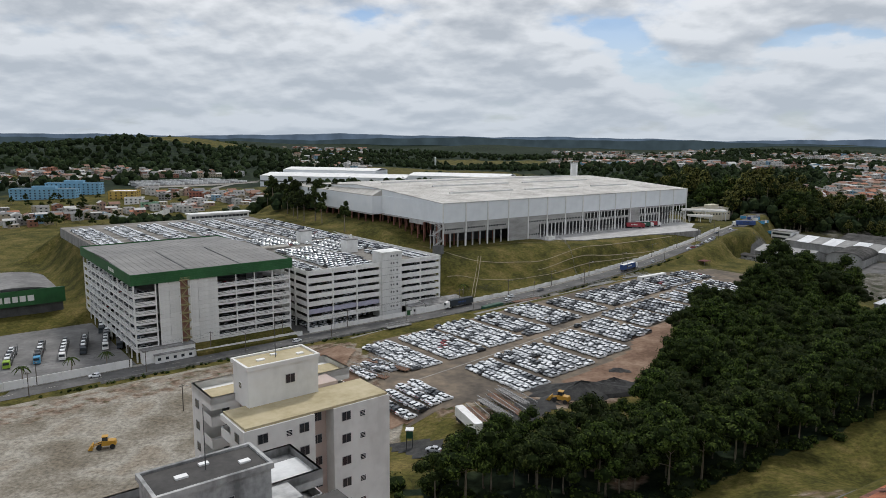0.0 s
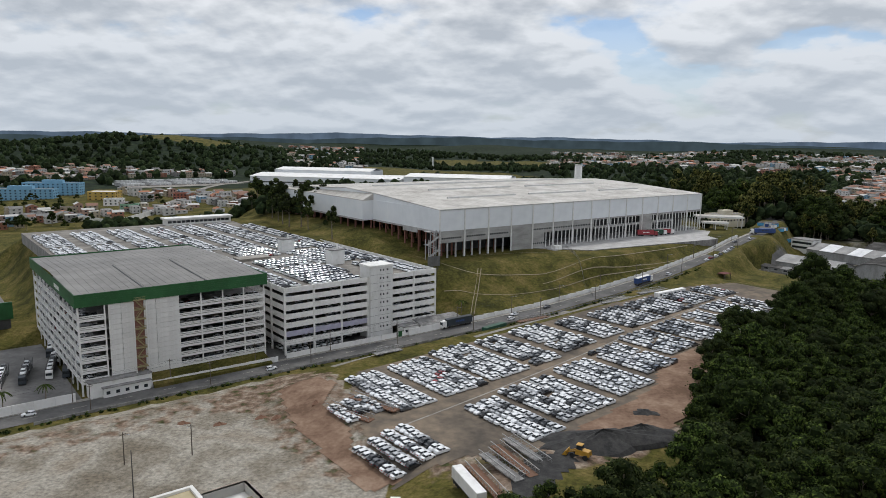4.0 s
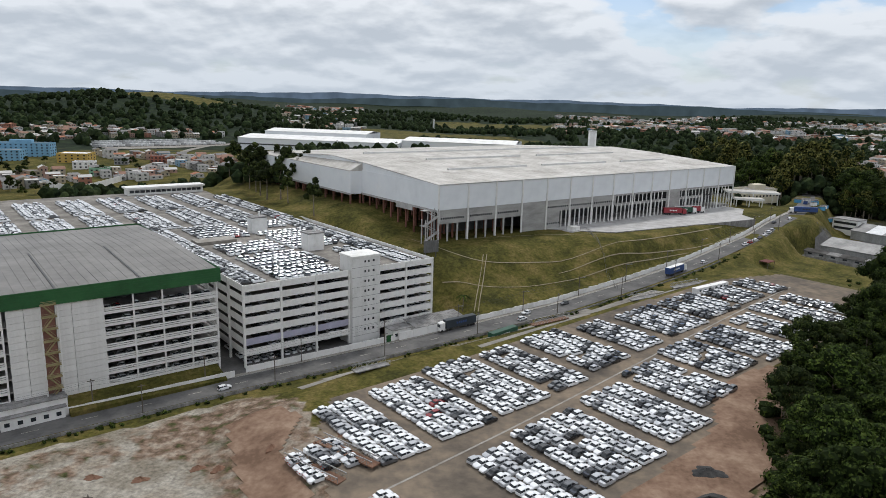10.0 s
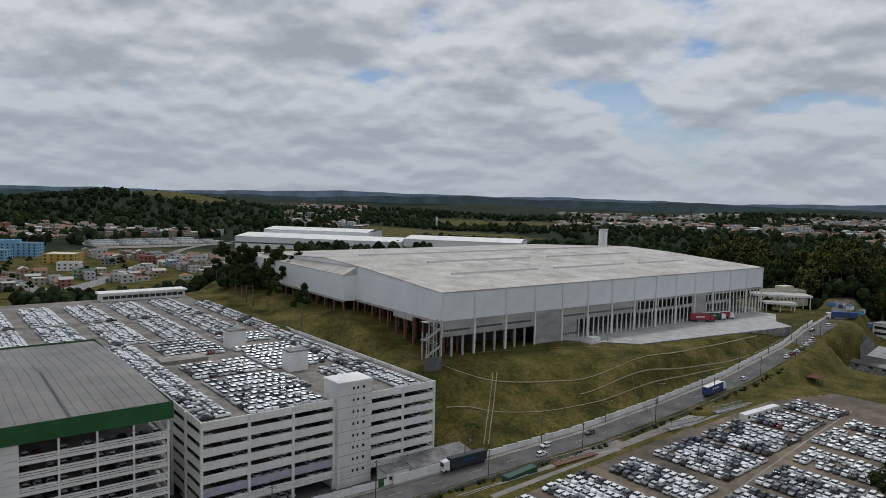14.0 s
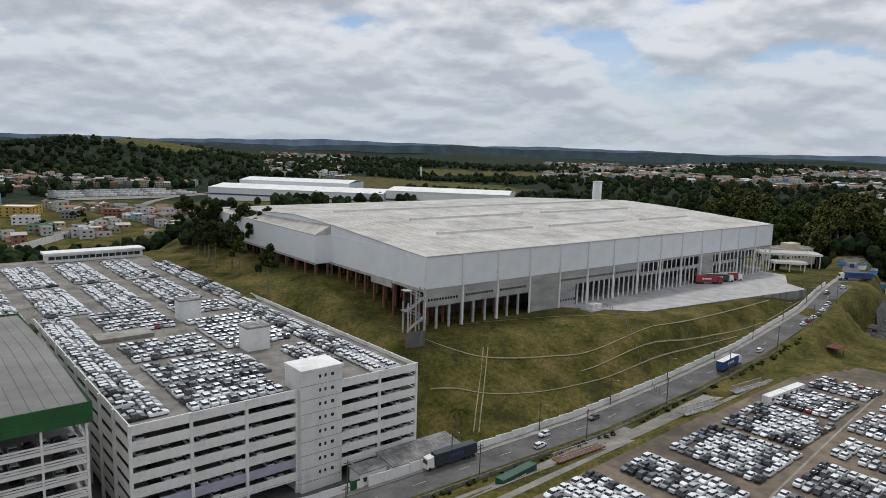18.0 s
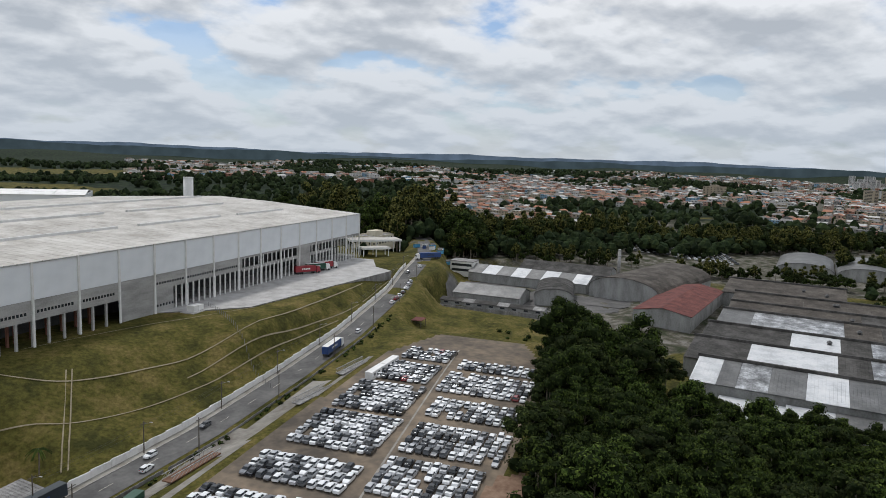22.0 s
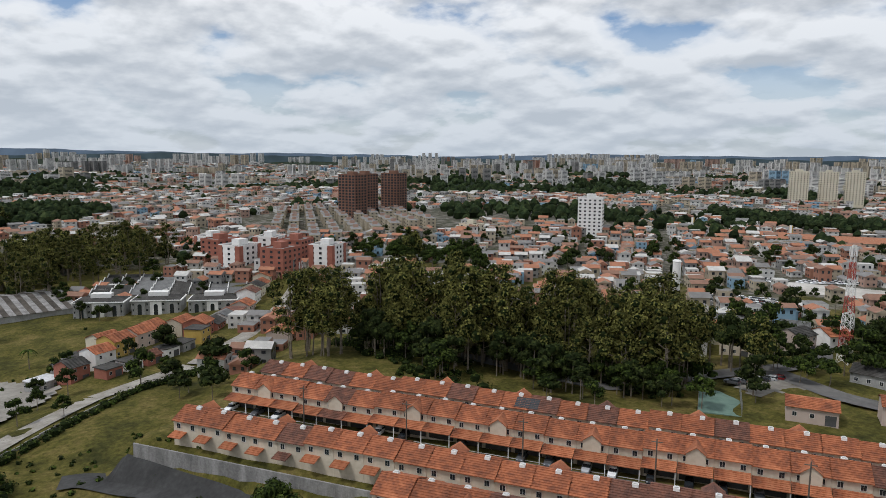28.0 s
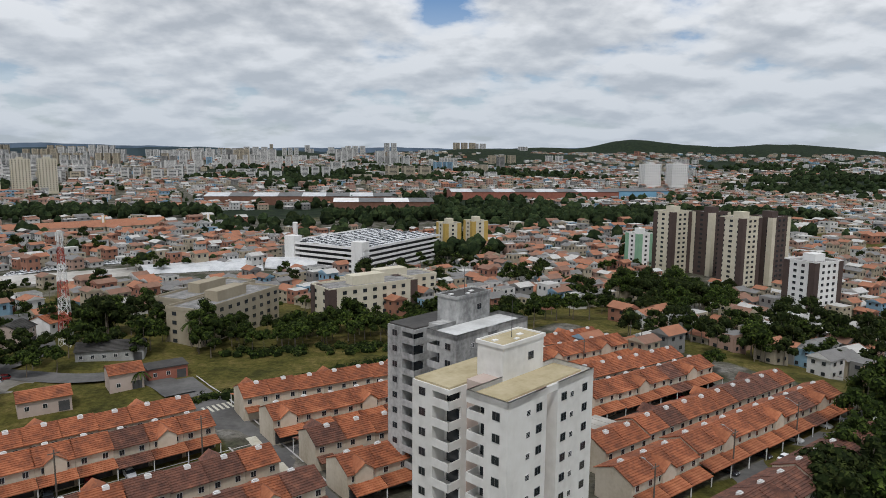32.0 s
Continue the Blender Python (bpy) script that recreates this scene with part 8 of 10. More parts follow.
# an estate of long orange-tiled rows, and lines of beige walk-up blocks
EST = Carpet()
for i in range(8):
    for j in range(17):
        f, g = (j + 0.5) / 17, (i + 0.5) / 8
        x, y = 345 - 150 * f + 8 * g, -405 - 108 * f - 62 * g
        EST.put(x, y, gz(x, y), math.atan2(-108, -150), 9.6, 6.5, 5.0, 1.6, 1, 6, 1)
EST.build("estate_rows", "long rows of orange-tiled terraced houses in the town", "houses")
WALK = Carpet()
for i in range(9):
    for j in range(11):
        x, y = 490 + 27 * j + 1.5 * i, -58 - 13 * j - 19 * i + 0.3 * j * i
        if j % 4 != 3:
            WALK.put(x, y, gz(x, y), math.atan2(-13, 27), 25, 8.5, 8.6, 0, 1, 8, 3)
            WALK.put(x + 3, y - 1.5, gz(x, y) + 8.6, math.atan2(-13, 27), 4, 4, 2.4, 0, 2, 8, 0)
WALK.build("walk_up_blocks", "lines of beige three-storey walk-up blocks", "apartment blocks")

# skyline towers
sky = Carpet()
_sk = np.random.RandomState(8)
for k in range(620):
    az = radians(_sk.uniform(62, 206) if k % 3 else _sk.uniform(118, 172))
    r = _sk.uniform(1500, 4300)
    if 206 - math.degrees(az) < 30 and _sk.uniform() < 0.5:
        continue
    x, y = 10 + r * math.sin(az), 140 + r * math.cos(az)
    if blocked(x, y, KEEP + WOODS):
        continue
    if gz(x, y) > 95:
        continue
    w = _sk.uniform(14, 30)
    fl = int(_sk.uniform(6, 18) * (1.0 if r > 2200 else 0.7))
    wall = int(_sk.choice(6, p=(0.7, 0.2, 0.02, 0.06, 0.01, 0.01)))
    for q in range(int(_sk.choice((1, 2, 3)))):
        sky.put(x + q * w * 1.4 * math.cos(az), y - q * w * 1.4 * math.sin(az), gz(x, y), az + 0.3, w, _sk.uniform(13, 20), fl * 2.9, 0, wall, 8, fl)
sky.build("skyline_towers", "hazy skyline of pale apartment towers", "towers")

# ---------------------------------------------------------------- trees
_tr = random.Random(21)


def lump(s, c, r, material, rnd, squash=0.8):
    """A rough low ball that fills a crown, dark for the shade painted inside."""
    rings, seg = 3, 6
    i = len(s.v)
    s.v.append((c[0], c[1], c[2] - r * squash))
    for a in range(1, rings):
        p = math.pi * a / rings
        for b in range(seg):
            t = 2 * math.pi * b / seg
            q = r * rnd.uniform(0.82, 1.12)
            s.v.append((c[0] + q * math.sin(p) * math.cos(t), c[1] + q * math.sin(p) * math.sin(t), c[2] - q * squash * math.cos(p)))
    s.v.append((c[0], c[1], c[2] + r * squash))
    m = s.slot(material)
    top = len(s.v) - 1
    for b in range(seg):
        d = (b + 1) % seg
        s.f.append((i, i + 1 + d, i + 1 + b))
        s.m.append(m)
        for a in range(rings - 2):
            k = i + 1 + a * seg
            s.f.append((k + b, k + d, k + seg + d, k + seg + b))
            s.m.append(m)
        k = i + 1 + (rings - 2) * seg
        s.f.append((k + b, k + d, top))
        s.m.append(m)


def leaves(s, c, r, n, size, material, rnd, squash=0.8, low=-0.6):
    """Small leaf sprays on the outside of a lobe, turned outward unevenly."""
    for _ in range(n):
        z = rnd.uniform(low, 1)
        t = rnd.uniform(0, 2 * math.pi)
        h = math.sqrt(max(0, 1 - z * z))
        d = Vector((h * math.cos(t), h * math.sin(t), z))
        p = Vector(c) + Vector((d.x, d.y, d.z * squash)) * r * rnd.uniform(0.88, 1.16)
        nrm = (d + Vector((rnd.uniform(-1, 1), rnd.uniform(-1, 1), rnd.uniform(-0.5, 1))) * 0.55).normalized()
        a = nrm.orthogonal().normalized()
        a = (Matrix.Rotation(rnd.uniform(0, 6.28), 3, nrm) @ a)
        b = nrm.cross(a)
        w, l = size * rnd.uniform(0.6, 1.2), size * rnd.uniform(0.7, 1.4)
        s.poly([p - a * w * 0.62, p + a * w * 0.62, p + b * l * 0.95 - nrm * 0.2 * l], material)


def tree_kind(name, label, h, spread, lobes, seed, leaf, base_h, size=0.8, per=85, squash=0.75, trunks=1, group="trees", lobe=0.34, core=0.88):
    rnd = random.Random(seed)
    root = base(name, label, "tree", group, pose(0, 0, -300))
    s = Shape()
    tips = []
    for k in range(trunks):
        ox, oy = (rnd.uniform(-1, 1) * 0.9, rnd.uniform(-1, 1) * 0.9) if trunks > 1 else (0, 0)
        x, y = ox + rnd.uniform(-0.5, 0.5), oy + rnd.uniform(-0.5, 0.5)
        s.tube((ox, oy, -1.2), (x, y, base_h * 0.6), (0.026 if trunks == 1 else 0.009) * h, (0.019 if trunks == 1 else 0.007) * h, M_trunk, 7)
        s.tube((x, y, base_h * 0.6), (x * 1.2, y * 1.2, h * 0.72), (0.019 if trunks == 1 else 0.007) * h, 0.004 * h, M_trunk, 6)
        tips.append((x, y))
    crown = Shape()
    for k in range(lobes):
        t = 2 * math.pi * (k * 0.382)
        f = math.sqrt((k + 0.4) / lobes)
        rr = spread * f * rnd.uniform(0.7, 0.95)
        z = base_h + (h - base_h) * (0.45 + 0.42 * (1 - f * f) + rnd.uniform(-0.12, 0.12))
        c = (rr * math.cos(t), rr * math.sin(t), z)
        r = spread * rnd.uniform(lobe * 0.8, lobe * 1.25)
        x, y = tips[k % len(tips)]
        if trunks > 1:
            q = (k + 0.5) / lobes
            rr = spread * rnd.uniform(0.3, 1.0) * math.sin(math.pi * (0.3 + 0.6 * q))
            c = (rr * math.cos(t * 1.7), rr * math.sin(t * 1.7), base_h + (h - base_h) * q)
            r = spread * rnd.uniform(lobe * 0.8, lobe * 1.25)
        if k % 2 == 0:
            s.tube((x, y, max(base_h * 0.6, c[2] * 0.78)), (c[0] * 0.85, c[1] * 0.85, c[2] - r * 0.3), 0.006 * h, 0.003 * h, M_trunk, 4)
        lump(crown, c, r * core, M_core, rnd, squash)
        leaves(crown, c, r, per, size, leaf, rnd, squash)
    s.part("trunk", root)
    crown.part("crown", root)
    return root


WOODTREES = [tree_kind("broadleaf_tree", "broad dark-green tree in the dense wood", 10.5 + 1.2 * k, 4.5 + 0.35 * k, 14 + k % 3, 30 + k, (M_leafdark, M_leaf, M_leafmid)[k % 3], 1.8, 0.46, 118, 0.82, 1, "trees", 0.3) for k in range(6)]
EUCS = [tree_kind("eucalyptus_tree", "tall eucalyptus with bare pale stems and olive crown", 20.5 + 2.4 * k, 6.4, 22, 60 + k, M_euc, 8.0, 0.52, 76, 0.72, 3, "eucalyptus grove", 0.29, 0.6) for k in range(3)]
PINES = [tree_kind("conifer_tree", "dark narrow conifer on the slope", 13 + 2 * k, 3.2, 10, 80 + k, M_leafdark, 2.0, 0.7, 70, 1.1, 1, "conifers") for k in range(2)]
GARDEN = [tree_kind("garden_tree", "round green garden tree among houses", 6.5 + k, 3.2, 8, 90 + k, M_leaf, 1.8, 0.5, 70, 0.8, 1, "garden trees") for k in range(3)]
_first = set()


def plant(kinds, x, y, scale=1.0, z=None):
    k = kinds[_tr.randrange(len(kinds))]
    m = pose(x, y, (gz(x, y) if z is None else z) - 0.1, 0, 0, _tr.uniform(0, 360)) @ Matrix.Scale(scale * _tr.uniform(0.85, 1.2), 4)
    if k.name not in _first:
        _first.add(k.name)
        k.matrix_world = m
        return k
    return again(k, m)


def in_ring(ring, step, rnd, jitter=0.35):
    xs, ys = [p[0] for p in ring], [p[1] for p in ring]
    out = []
    y = min(ys)
    row = 0
    while y < max(ys):
        x = min(xs) + (step / 2 if row % 2 else 0)
        while x < max(xs):
            px, py = x + rnd.uniform(-jitter, jitter) * step, y + rnd.uniform(-jitter, jitter) * step
            if inside(px, py, ring):
                out.append((px, py))
            x += step
        y += step * 0.87
        row += 1
    return out


class TreeField:
    """Many trees of a few forms joined into one mesh."""

    def __init__(self, forms):
        self.forms, self.spots = [], []
        self.mats = []
        for sh in forms:
            for x in sh.mats:
                if x not in self.mats:
                    self.mats.append(x)
        for sh in forms:
            self.forms.append((np.array([tuple(v) for v in sh.v]), sh.f, [self.mats.index(sh.mats[j]) for j in sh.m]))

    def add(self, x, y, scale=1.0, z=None, tall=1.0):
        self.spots.append((x, y, gz(x, y) if z is None else z, scale * _tr.uniform(0.82, 1.2), _tr.uniform(0, 6.28), _tr.randrange(len(self.forms)), tall))

    def build(self, name, label, category="trees"):
        V, F, MI, n0 = [], [], [], 0
        for x, y, z, k, t, i, tall in self.spots:
            v, f, m = self.forms[i]
            c, sn = math.cos(t) * k, math.sin(t) * k
            V.append(np.stack([x + v[:, 0] * c - v[:, 1] * sn, y + v[:, 0] * sn + v[:, 1] * c, z + v[:, 2] * k * tall], -1))
            F += [tuple(j + n0 for j in q) for q in f]
            MI += m
            n0 += len(v)
        me = bpy.data.meshes.new(name)
        me.from_pydata(np.concatenate(V).tolist(), [], F)
        for x in self.mats:
            me.materials.append(x)
        me.polygons.foreach_set("material_index", MI)
        return tagged(new(name, me), label, category, kind="stuff")


def tree_form(h, spread, lobes, per, size, leaf, base_h, squash, seed):
    """Trunk and crown in one light mesh, for trees that stand in masses."""
    rnd = random.Random(seed)
    s = Shape()
    s.tube((0, 0, -1), (0, 0, h * 0.75), 0.02 * h, 0.008 * h, M_trunk, 5)
    for k in range(lobes):
        t = 2 * math.pi * k * 0.382
        f = math.sqrt((k + 0.4) / lobes)
        rr = spread * f * rnd.uniform(0.6, 0.85)
        c = (rr * math.cos(t), rr * math.sin(t), base_h + (h - base_h) * (0.42 + 0.38 * (1 - f) + rnd.uniform(-0.14, 0.14)))
        r = spread * rnd.uniform(0.3, 0.44)
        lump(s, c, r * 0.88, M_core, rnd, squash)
        leaves(s, c, r, per, size, leaf, rnd, squash)
    return s


spots = in_ring(FOREST, 6.7, _tr)
_tr.shuffle(spots)


def wood_size(x, y):
    """Low trees beside the works, tall ones at the wood's north end."""
    tall = 0.42 * math.exp(-((x - 194) ** 2 + (y - 318) ** 2) / 34.0**2)
    near = max(0.0, 1 - abs((x - 204.4) * 0.876 + (y - 284.7) * 0.483 + 4) / 45) if y < 285 else 0.0
    edge = 0.25 * math.exp(-((x - 215) ** 2 + (y - 185) ** 2) / 30.0**2)
    return max(0.5, 0.98 + tall - 0.42 * near - edge)


for x, y in spots[:296]:
    plant(WOODTREES, x, y, wood_size(x, y) * _tr.uniform(0.82, 1.18))
FILL = TreeField([tree_form(11.5 + k, 4.6, 10, 62, 0.6, (M_leafdark, M_leaf, M_leafmid)[k % 3], 1.5, 0.85, 200 + k) for k in range(4)])
for x, y in spots[296:] + in_ring(COPSE, 6.5, _tr):
    FILL.add(x, y, wood_size(x, y))
for x, y in [p for p in spots[:296] if _tr.random() < 0.35]:
    FILL.add(x + 3.5, y + 2.5, 0.66 * wood_size(x, y))
FILL.build("dense_wood", "dense dark-green wood of close-set broadleaf trees", "wood")
UNDER = TreeField([tree_form(12 + k, 5.0, 11, 40, 0.95, (M_leafdark, M_leaf)[k % 2], 1.2, 0.85, 280 + k) for k in range(3)])
# belts of tall trees behind the warehouse, the sheds and the truck yards
TALL = TreeField([tree_form(22 + 2 * k, 5.4, 12, 54, 0.85, M_euc if k else M_leafdark, 4, 1.15, 230 + k) for k in range(3)])
for x0, y0, x1, y1, w, n, k in ((262, 588, 335, 655, 14, 34, 1.5), (240, 740, 262, 640, 10, 22, 1.55), (336, 628, 470, 600, 10, 46, 1.0), (286, 556, 400, 590, 8, 26, 0.85), (470, 600, 640, 470, 12, 60, 0.85), (560, 420, 700, 330, 14, 44, 0.8), (455, 112, 520, 62, 12, 30, 0.95), (600, 300, 720, 210, 12, 40, 0.8), (334, 632, 420, 590, 10, 30, 1.0), (500, 640, 560, 640, 12, 20, 0.9), (518, 600, 690, 475, 12, 64, 0.85), (330, 540, 425, 496, 6, 24, 0.55), (440, 470, 500, 400, 8, 26, 0.55), (495, 372, 545, 326, 7, 16, 0.55), (560, 310, 640, 215, 12, 36, 0.8), (700, 190, 800, 90, 14, 40, 0.8), (264, -50, 262, -60, 5, 5, 0.8), (366, -104, 380, -100, 8, 8, 0.85)):
    for _ in range(n):
        f = _tr.random()
        x, y = x0 + (x1 - x0) * f + _tr.uniform(-w, w), y0 + (y1 - y0) * f + _tr.uniform(-w, w)
        TALL.add(x, y, k)
        if x > 300:
            UNDER.add(x + _tr.uniform(-6, 6), y + _tr.uniform(-6, 6), k * 1.05)
for x0, y0, x1, y1, w, n in ((640, 590, 730, 450, 18, 80), (720, 470, 800, 330, 20, 80), (700, 380, 740, 230, 20, 70), (580, 340, 640, 260, 8, 24)):
    for _ in range(n):
        f = _tr.random()
        UNDER.add(x0 + (x1 - x0) * f + _tr.uniform(-w, w), y0 + (y1 - y0) * f + _tr.uniform(-w, w), _tr.uniform(0.8, 1.25))
for a, b, c, d, n in ((165, -4, 26, 12, 26), (190, 14, 34, 13, 22), (140, -24, 28, 12, 20), (116, -44, 14, 8, 8)):
    for _ in range(n):
        t, f = _tr.uniform(0, 6.28), math.sqrt(_tr.random())
        TALL.add(a + c * f * math.cos(t), b + d * f * math.sin(t), 0.72, None, 1.1)
UNDER.build("tree_belt", "close-set dark broadleaf trees behind the works", "wood")
TALL.build("tree_belt", "belts of tall dark trees between yards and houses", "wood")
# trees in gardens and streets of the town
TOWN = TreeField([tree_form(6.5 + k, 3.1, 6, 46, 0.55, M_leaf if k % 3 else M_leafdark, 1.8, 0.85, 260 + k) for k in range(4)])
_tt = np.random.RandomState(77)
_a, _r = np.radians(_tt.uniform(92, 250, 2600)), _tt.uniform(150, 560, 2600)
_x, _y = 10 + _r * np.sin(_a), 140 + _r * np.cos(_a)
_near = [(140, 10, 120, 40), (20, -345, 60, 50), (70, 10, 150, 70), (-30, 0, 80, 60), (55, -107, 40, 22), (3, -129, 30, 26), (130, -240, 70, 20)]
_ok = ~blocked(_x, _y, _near)
_k = (wave(_x, _y, 23) + 0.7 * wave(_x, _y, 61)) > 0.15
for x, y in list(zip(_x[_ok & _k], _y[_ok & _k]))[:520]:
    TOWN.add(float(x), float(y), 1.0 + 0.5 * (_tr.random() < 0.25))
for a, b, c, d, n, k in ((62, -74, 40, 6, 14, 0.85), (20, -84, 40, 6, 14, 0.9), (-30, -88, 30, 9, 18, 1.2), (84, -88, 12, 10, 9, 1.3), (-110, -60, 40, 24, 34, 1.2), (-165, -60, 36, 40, 40, 1.5), (-195, -20, 40, 30, 34, 1.5), (105, -60, 14, 10, 10, 1.1), (128, 10, 14, 8, 8, 1.0), (-150, 560, 70, 30, 34, 1.4), (-330, 560, 60, 20, 16, 1.2), (-360, 680, 120, 60, 26, 1.1), (150, -6, 40, 8, 16, 1.1), (118, -26, 22, 6, 14, 1.1), (178, 28, 24, 8, 26, 1.3), (150, 6, 22, 6, 18, 1.3), (440, 320, 40, 20, 26, 1.3), (470, 390, 30, 20, 24, 1.3)):
    for _ in range(n):
        t, f = _tr.uniform(0, 6.28), math.sqrt(_tr.random())
        TOWN.add(a + c * f * math.cos(t), b + d * f * math.sin(t), k)
TOWN.build("town_trees", "green garden and street trees among the houses", "trees")
# undergrowth along the wood's edge and on the slopes
bush = Shape()
_bu = random.Random(17)


def shrubs(x, y, r, n=26):
    z = gz(x, y)
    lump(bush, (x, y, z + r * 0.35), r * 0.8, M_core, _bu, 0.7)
    leaves(bush, (x, y, z + r * 0.35), r, n, 0.6, M_leaf if _bu.random() < 0.6 else M_leafdark, _bu, 0.75, -0.1)


ring = FOREST + FOREST[:1]
for (x0, y0), (x1, y1) in zip(ring[:-1], ring[1:]):
    n = int(math.hypot(x1 - x0, y1 - y0) / 3)
    for k in range(n):
        shrubs(x0 + (x1 - x0) * k / n + _bu.uniform(-3, 3), y0 + (y1 - y0) * k / n + _bu.uniform(-3, 3), _bu.uniform(1.5, 3.4), 34)
for k in range(150):
    u = _bu.uniform(20, 380)
    x, y = uv(u, float(road_v(u)) - _bu.uniform(7.5, 9.5))
    shrubs(x, y, _bu.uniform(0.35, 0.9), 10)
for k in range(50):
    x, y = _bu.uniform(185, 240), _bu.uniform(300, 385)
    u, v = x * EU[0] + y * EU[1], x * EV[0] + y * EV[1]
    if 100 < v < 205 and u > 372:
        shrubs(x, y, _bu.uniform(0.6, 1.8), 16)
for k in range(260):
    x, y = _bu.uniform(255, 345), _bu.uniform(90, 170)
    if not blocked(np.array(x), np.array(y), [(330, 150, 60, 60)]):
        shrubs(x, y, _bu.uniform(0.4, 1.2), 10)
for f in np.linspace(0, 1, 60):
    x, y = np.interp(f, (0, 0.55, 1), (190, 222, 240)) + _bu.uniform(-1, 1), np.interp(f, (0, 0.55, 1), (136, 102, 70)) + _bu.uniform(-1, 1)
    shrubs(x - 4, y - 3, _bu.uniform(1.0, 2.2), 24)
for p in np.arange(-60, 196, 2.2):
    x, y = pq(p, -43 + _bu.uniform(-1.2, 1.2), AX)
    shrubs(x, y, _bu.uniform(1.2, 2.3), 26)
for k in range(130):
    p, q = _bu.uniform(-100, -20), _bu.uniform(76, 98)
    x, y = pq(p, q, FX)
    shrubs(x, y, _bu.uniform(1.5, 3.4), 46)
for k in range(90):
    x, y = _bu.uniform(120, 185), _bu.uniform(92, 130)
    shrubs(x, y, _bu.uniform(0.3, 0.9), 9)
for a, b, c, d, n in ((188, 24, 40, 14, 110), (146, -14, 34, 12, 90), (24, -62, 30, 5, 60)):
    for k in range(n):
        t, f = _bu.uniform(0, 6.28), math.sqrt(_bu.random())
        shrubs(a + c * f * math.cos(t), b + d * f * math.sin(t), _bu.uniform(0.9, 2.4), 26)
bush.thing("undergrowth", "uneven green shrubs along wood edges and verges", "shrubs", kind="stuff")

# groves near the estate and round the warehouse
for a, b, c, d, kinds, n in ((188, 12, 34, 16, EUCS, 34), (142, -20, 30, 15, EUCS, 28), (204, 42, 15, 13, EUCS, 12), (168, 2, 20, 10, EUCS, 10), (92, -108, 14, 16, WOODTREES, 8), (102, -96, 10, 12, GARDEN, 6), (60, -74, 10, 7, WOODTREES, 3), (24, -70, 26, 8, GARDEN, 16), (5, -82, 16, 9, GARDEN, 8), (40, -130, 10, 10, GARDEN, 5), (128, -258, 30, 12, GARDEN, 8), (118, -18, 10, 8, GARDEN, 5), (34, -84, 24, 6, GARDEN, 7), (2, -78, 38, 6, GARDEN, 9), (-66, -104, 24, 14, GARDEN, 12), (-105, -112, 26, 18, WOODTREES, 12), (-130, -150, 26, 22, WOODTREES, 12), (378, -85, 16, 12, WOODTREES, 6), (335, -105, 28, 20, WOODTREES, 12), (470, 60, 55, 45, EUCS, 44), (430, 110, 45, 20, EUCS, 16)):
    for k in range(n):
        t, f = _tr.uniform(0, 6.28), math.sqrt(_tr.random())
        plant(kinds, a + c * f * math.cos(t), b + d * f * math.sin(t), 1.0)
for x, y in ((-113, 499), (-104, 506), (-96, 498), (-88, 488), (-120, 512), (-80, 476), (-117, 484), (-97, 450), (-104, 462), (-81, 435), (-88, 446), (-60, 402), (-110, 474), (-140, 530), (-128, 522), (-92, 480), (-100, 488), (-84, 468)):
    plant(PINES, x, y, 1.45)
for a, b, c, d, n in ((290, 620, 50, 50, 10), (250, 700, 36, 60, 6), (330, 655, 55, 35, 6), (330, 570, 50, 18, 5)):
    for k in range(n):
        t, f = _tr.uniform(0, 6.28), math.sqrt(_tr.random())
        plant(WOODTREES[-2:], a + c * f * math.cos(t), b + d * f * math.sin(t), 1.9)
for x, y in ((98, -46), (92, -50), (118, -20), (104, -10), (86, -62), (58, -66), (73, -70), (22, -72), (158, 42), (-85, -30), (-20, -52), (118, 96)):
    plant(GARDEN, x, y, 1.0)
for k in range(60):
    a, r = radians(_tr.uniform(104, 214)), _tr.uniform(200, 470)
    x, y = 10 + r * math.sin(a), 140 + r * math.cos(a)
    if not blocked(np.array(x), np.array(y), KEEP):
        plant(GARDEN + WOODTREES[:2], x, y, 0.9)


def palm(x, y, h):
    root = base("palm_tree", "palm tree with drooping green fronds", "palm tree", "palm trees", pose(x, y, gz(x, y)))
    s = Shape()
    s.tube((0, 0, -0.8), (0.2, 0.1, h * 0.6), 0.22, 0.17, M_trunk, 8)
    s.tube((0.2, 0.1, h * 0.6), (0.1, 0, h), 0.17, 0.14, M_trunk, 8)
    s.part("trunk", root)
    rnd = random.Random(int(x * 7 + y))
    for k in range(13):
        a = 2 * math.pi * k / 13 + rnd.uniform(-0.2, 0.2)
        up = rnd.uniform(0.1, 0.9)
        s = Shape()
        prev = Vector((0.1, 0, h))
        for q in range(1, 5):
            f = q / 4
            p = Vector((0.1 + math.cos(a) * 3.0 * f, math.sin(a) * 3.0 * f, h + up * 1.6 * f - 2.6 * f * f))
            side = Vector((-math.sin(a), math.cos(a), 0)) * 0.42 * (1.1 - 0.8 * f)
            for sg in (1, -1):
                s.poly([prev, p, p + side * sg - Vector((0, 0, 0.25)), prev + side * sg * 1.1 - Vector((0, 0, 0.25))], M_leaf)
            prev = p
        s.part("frond", root)


palm(14.6, 329, 6.6)
for u, v in ((18, 245), (34, 246), (46, 246)):
    palm(*uv(u, v), 6.5)
palm(287, 116, 7)
palm(62, -74, 8)
palm(66, -36, 4)

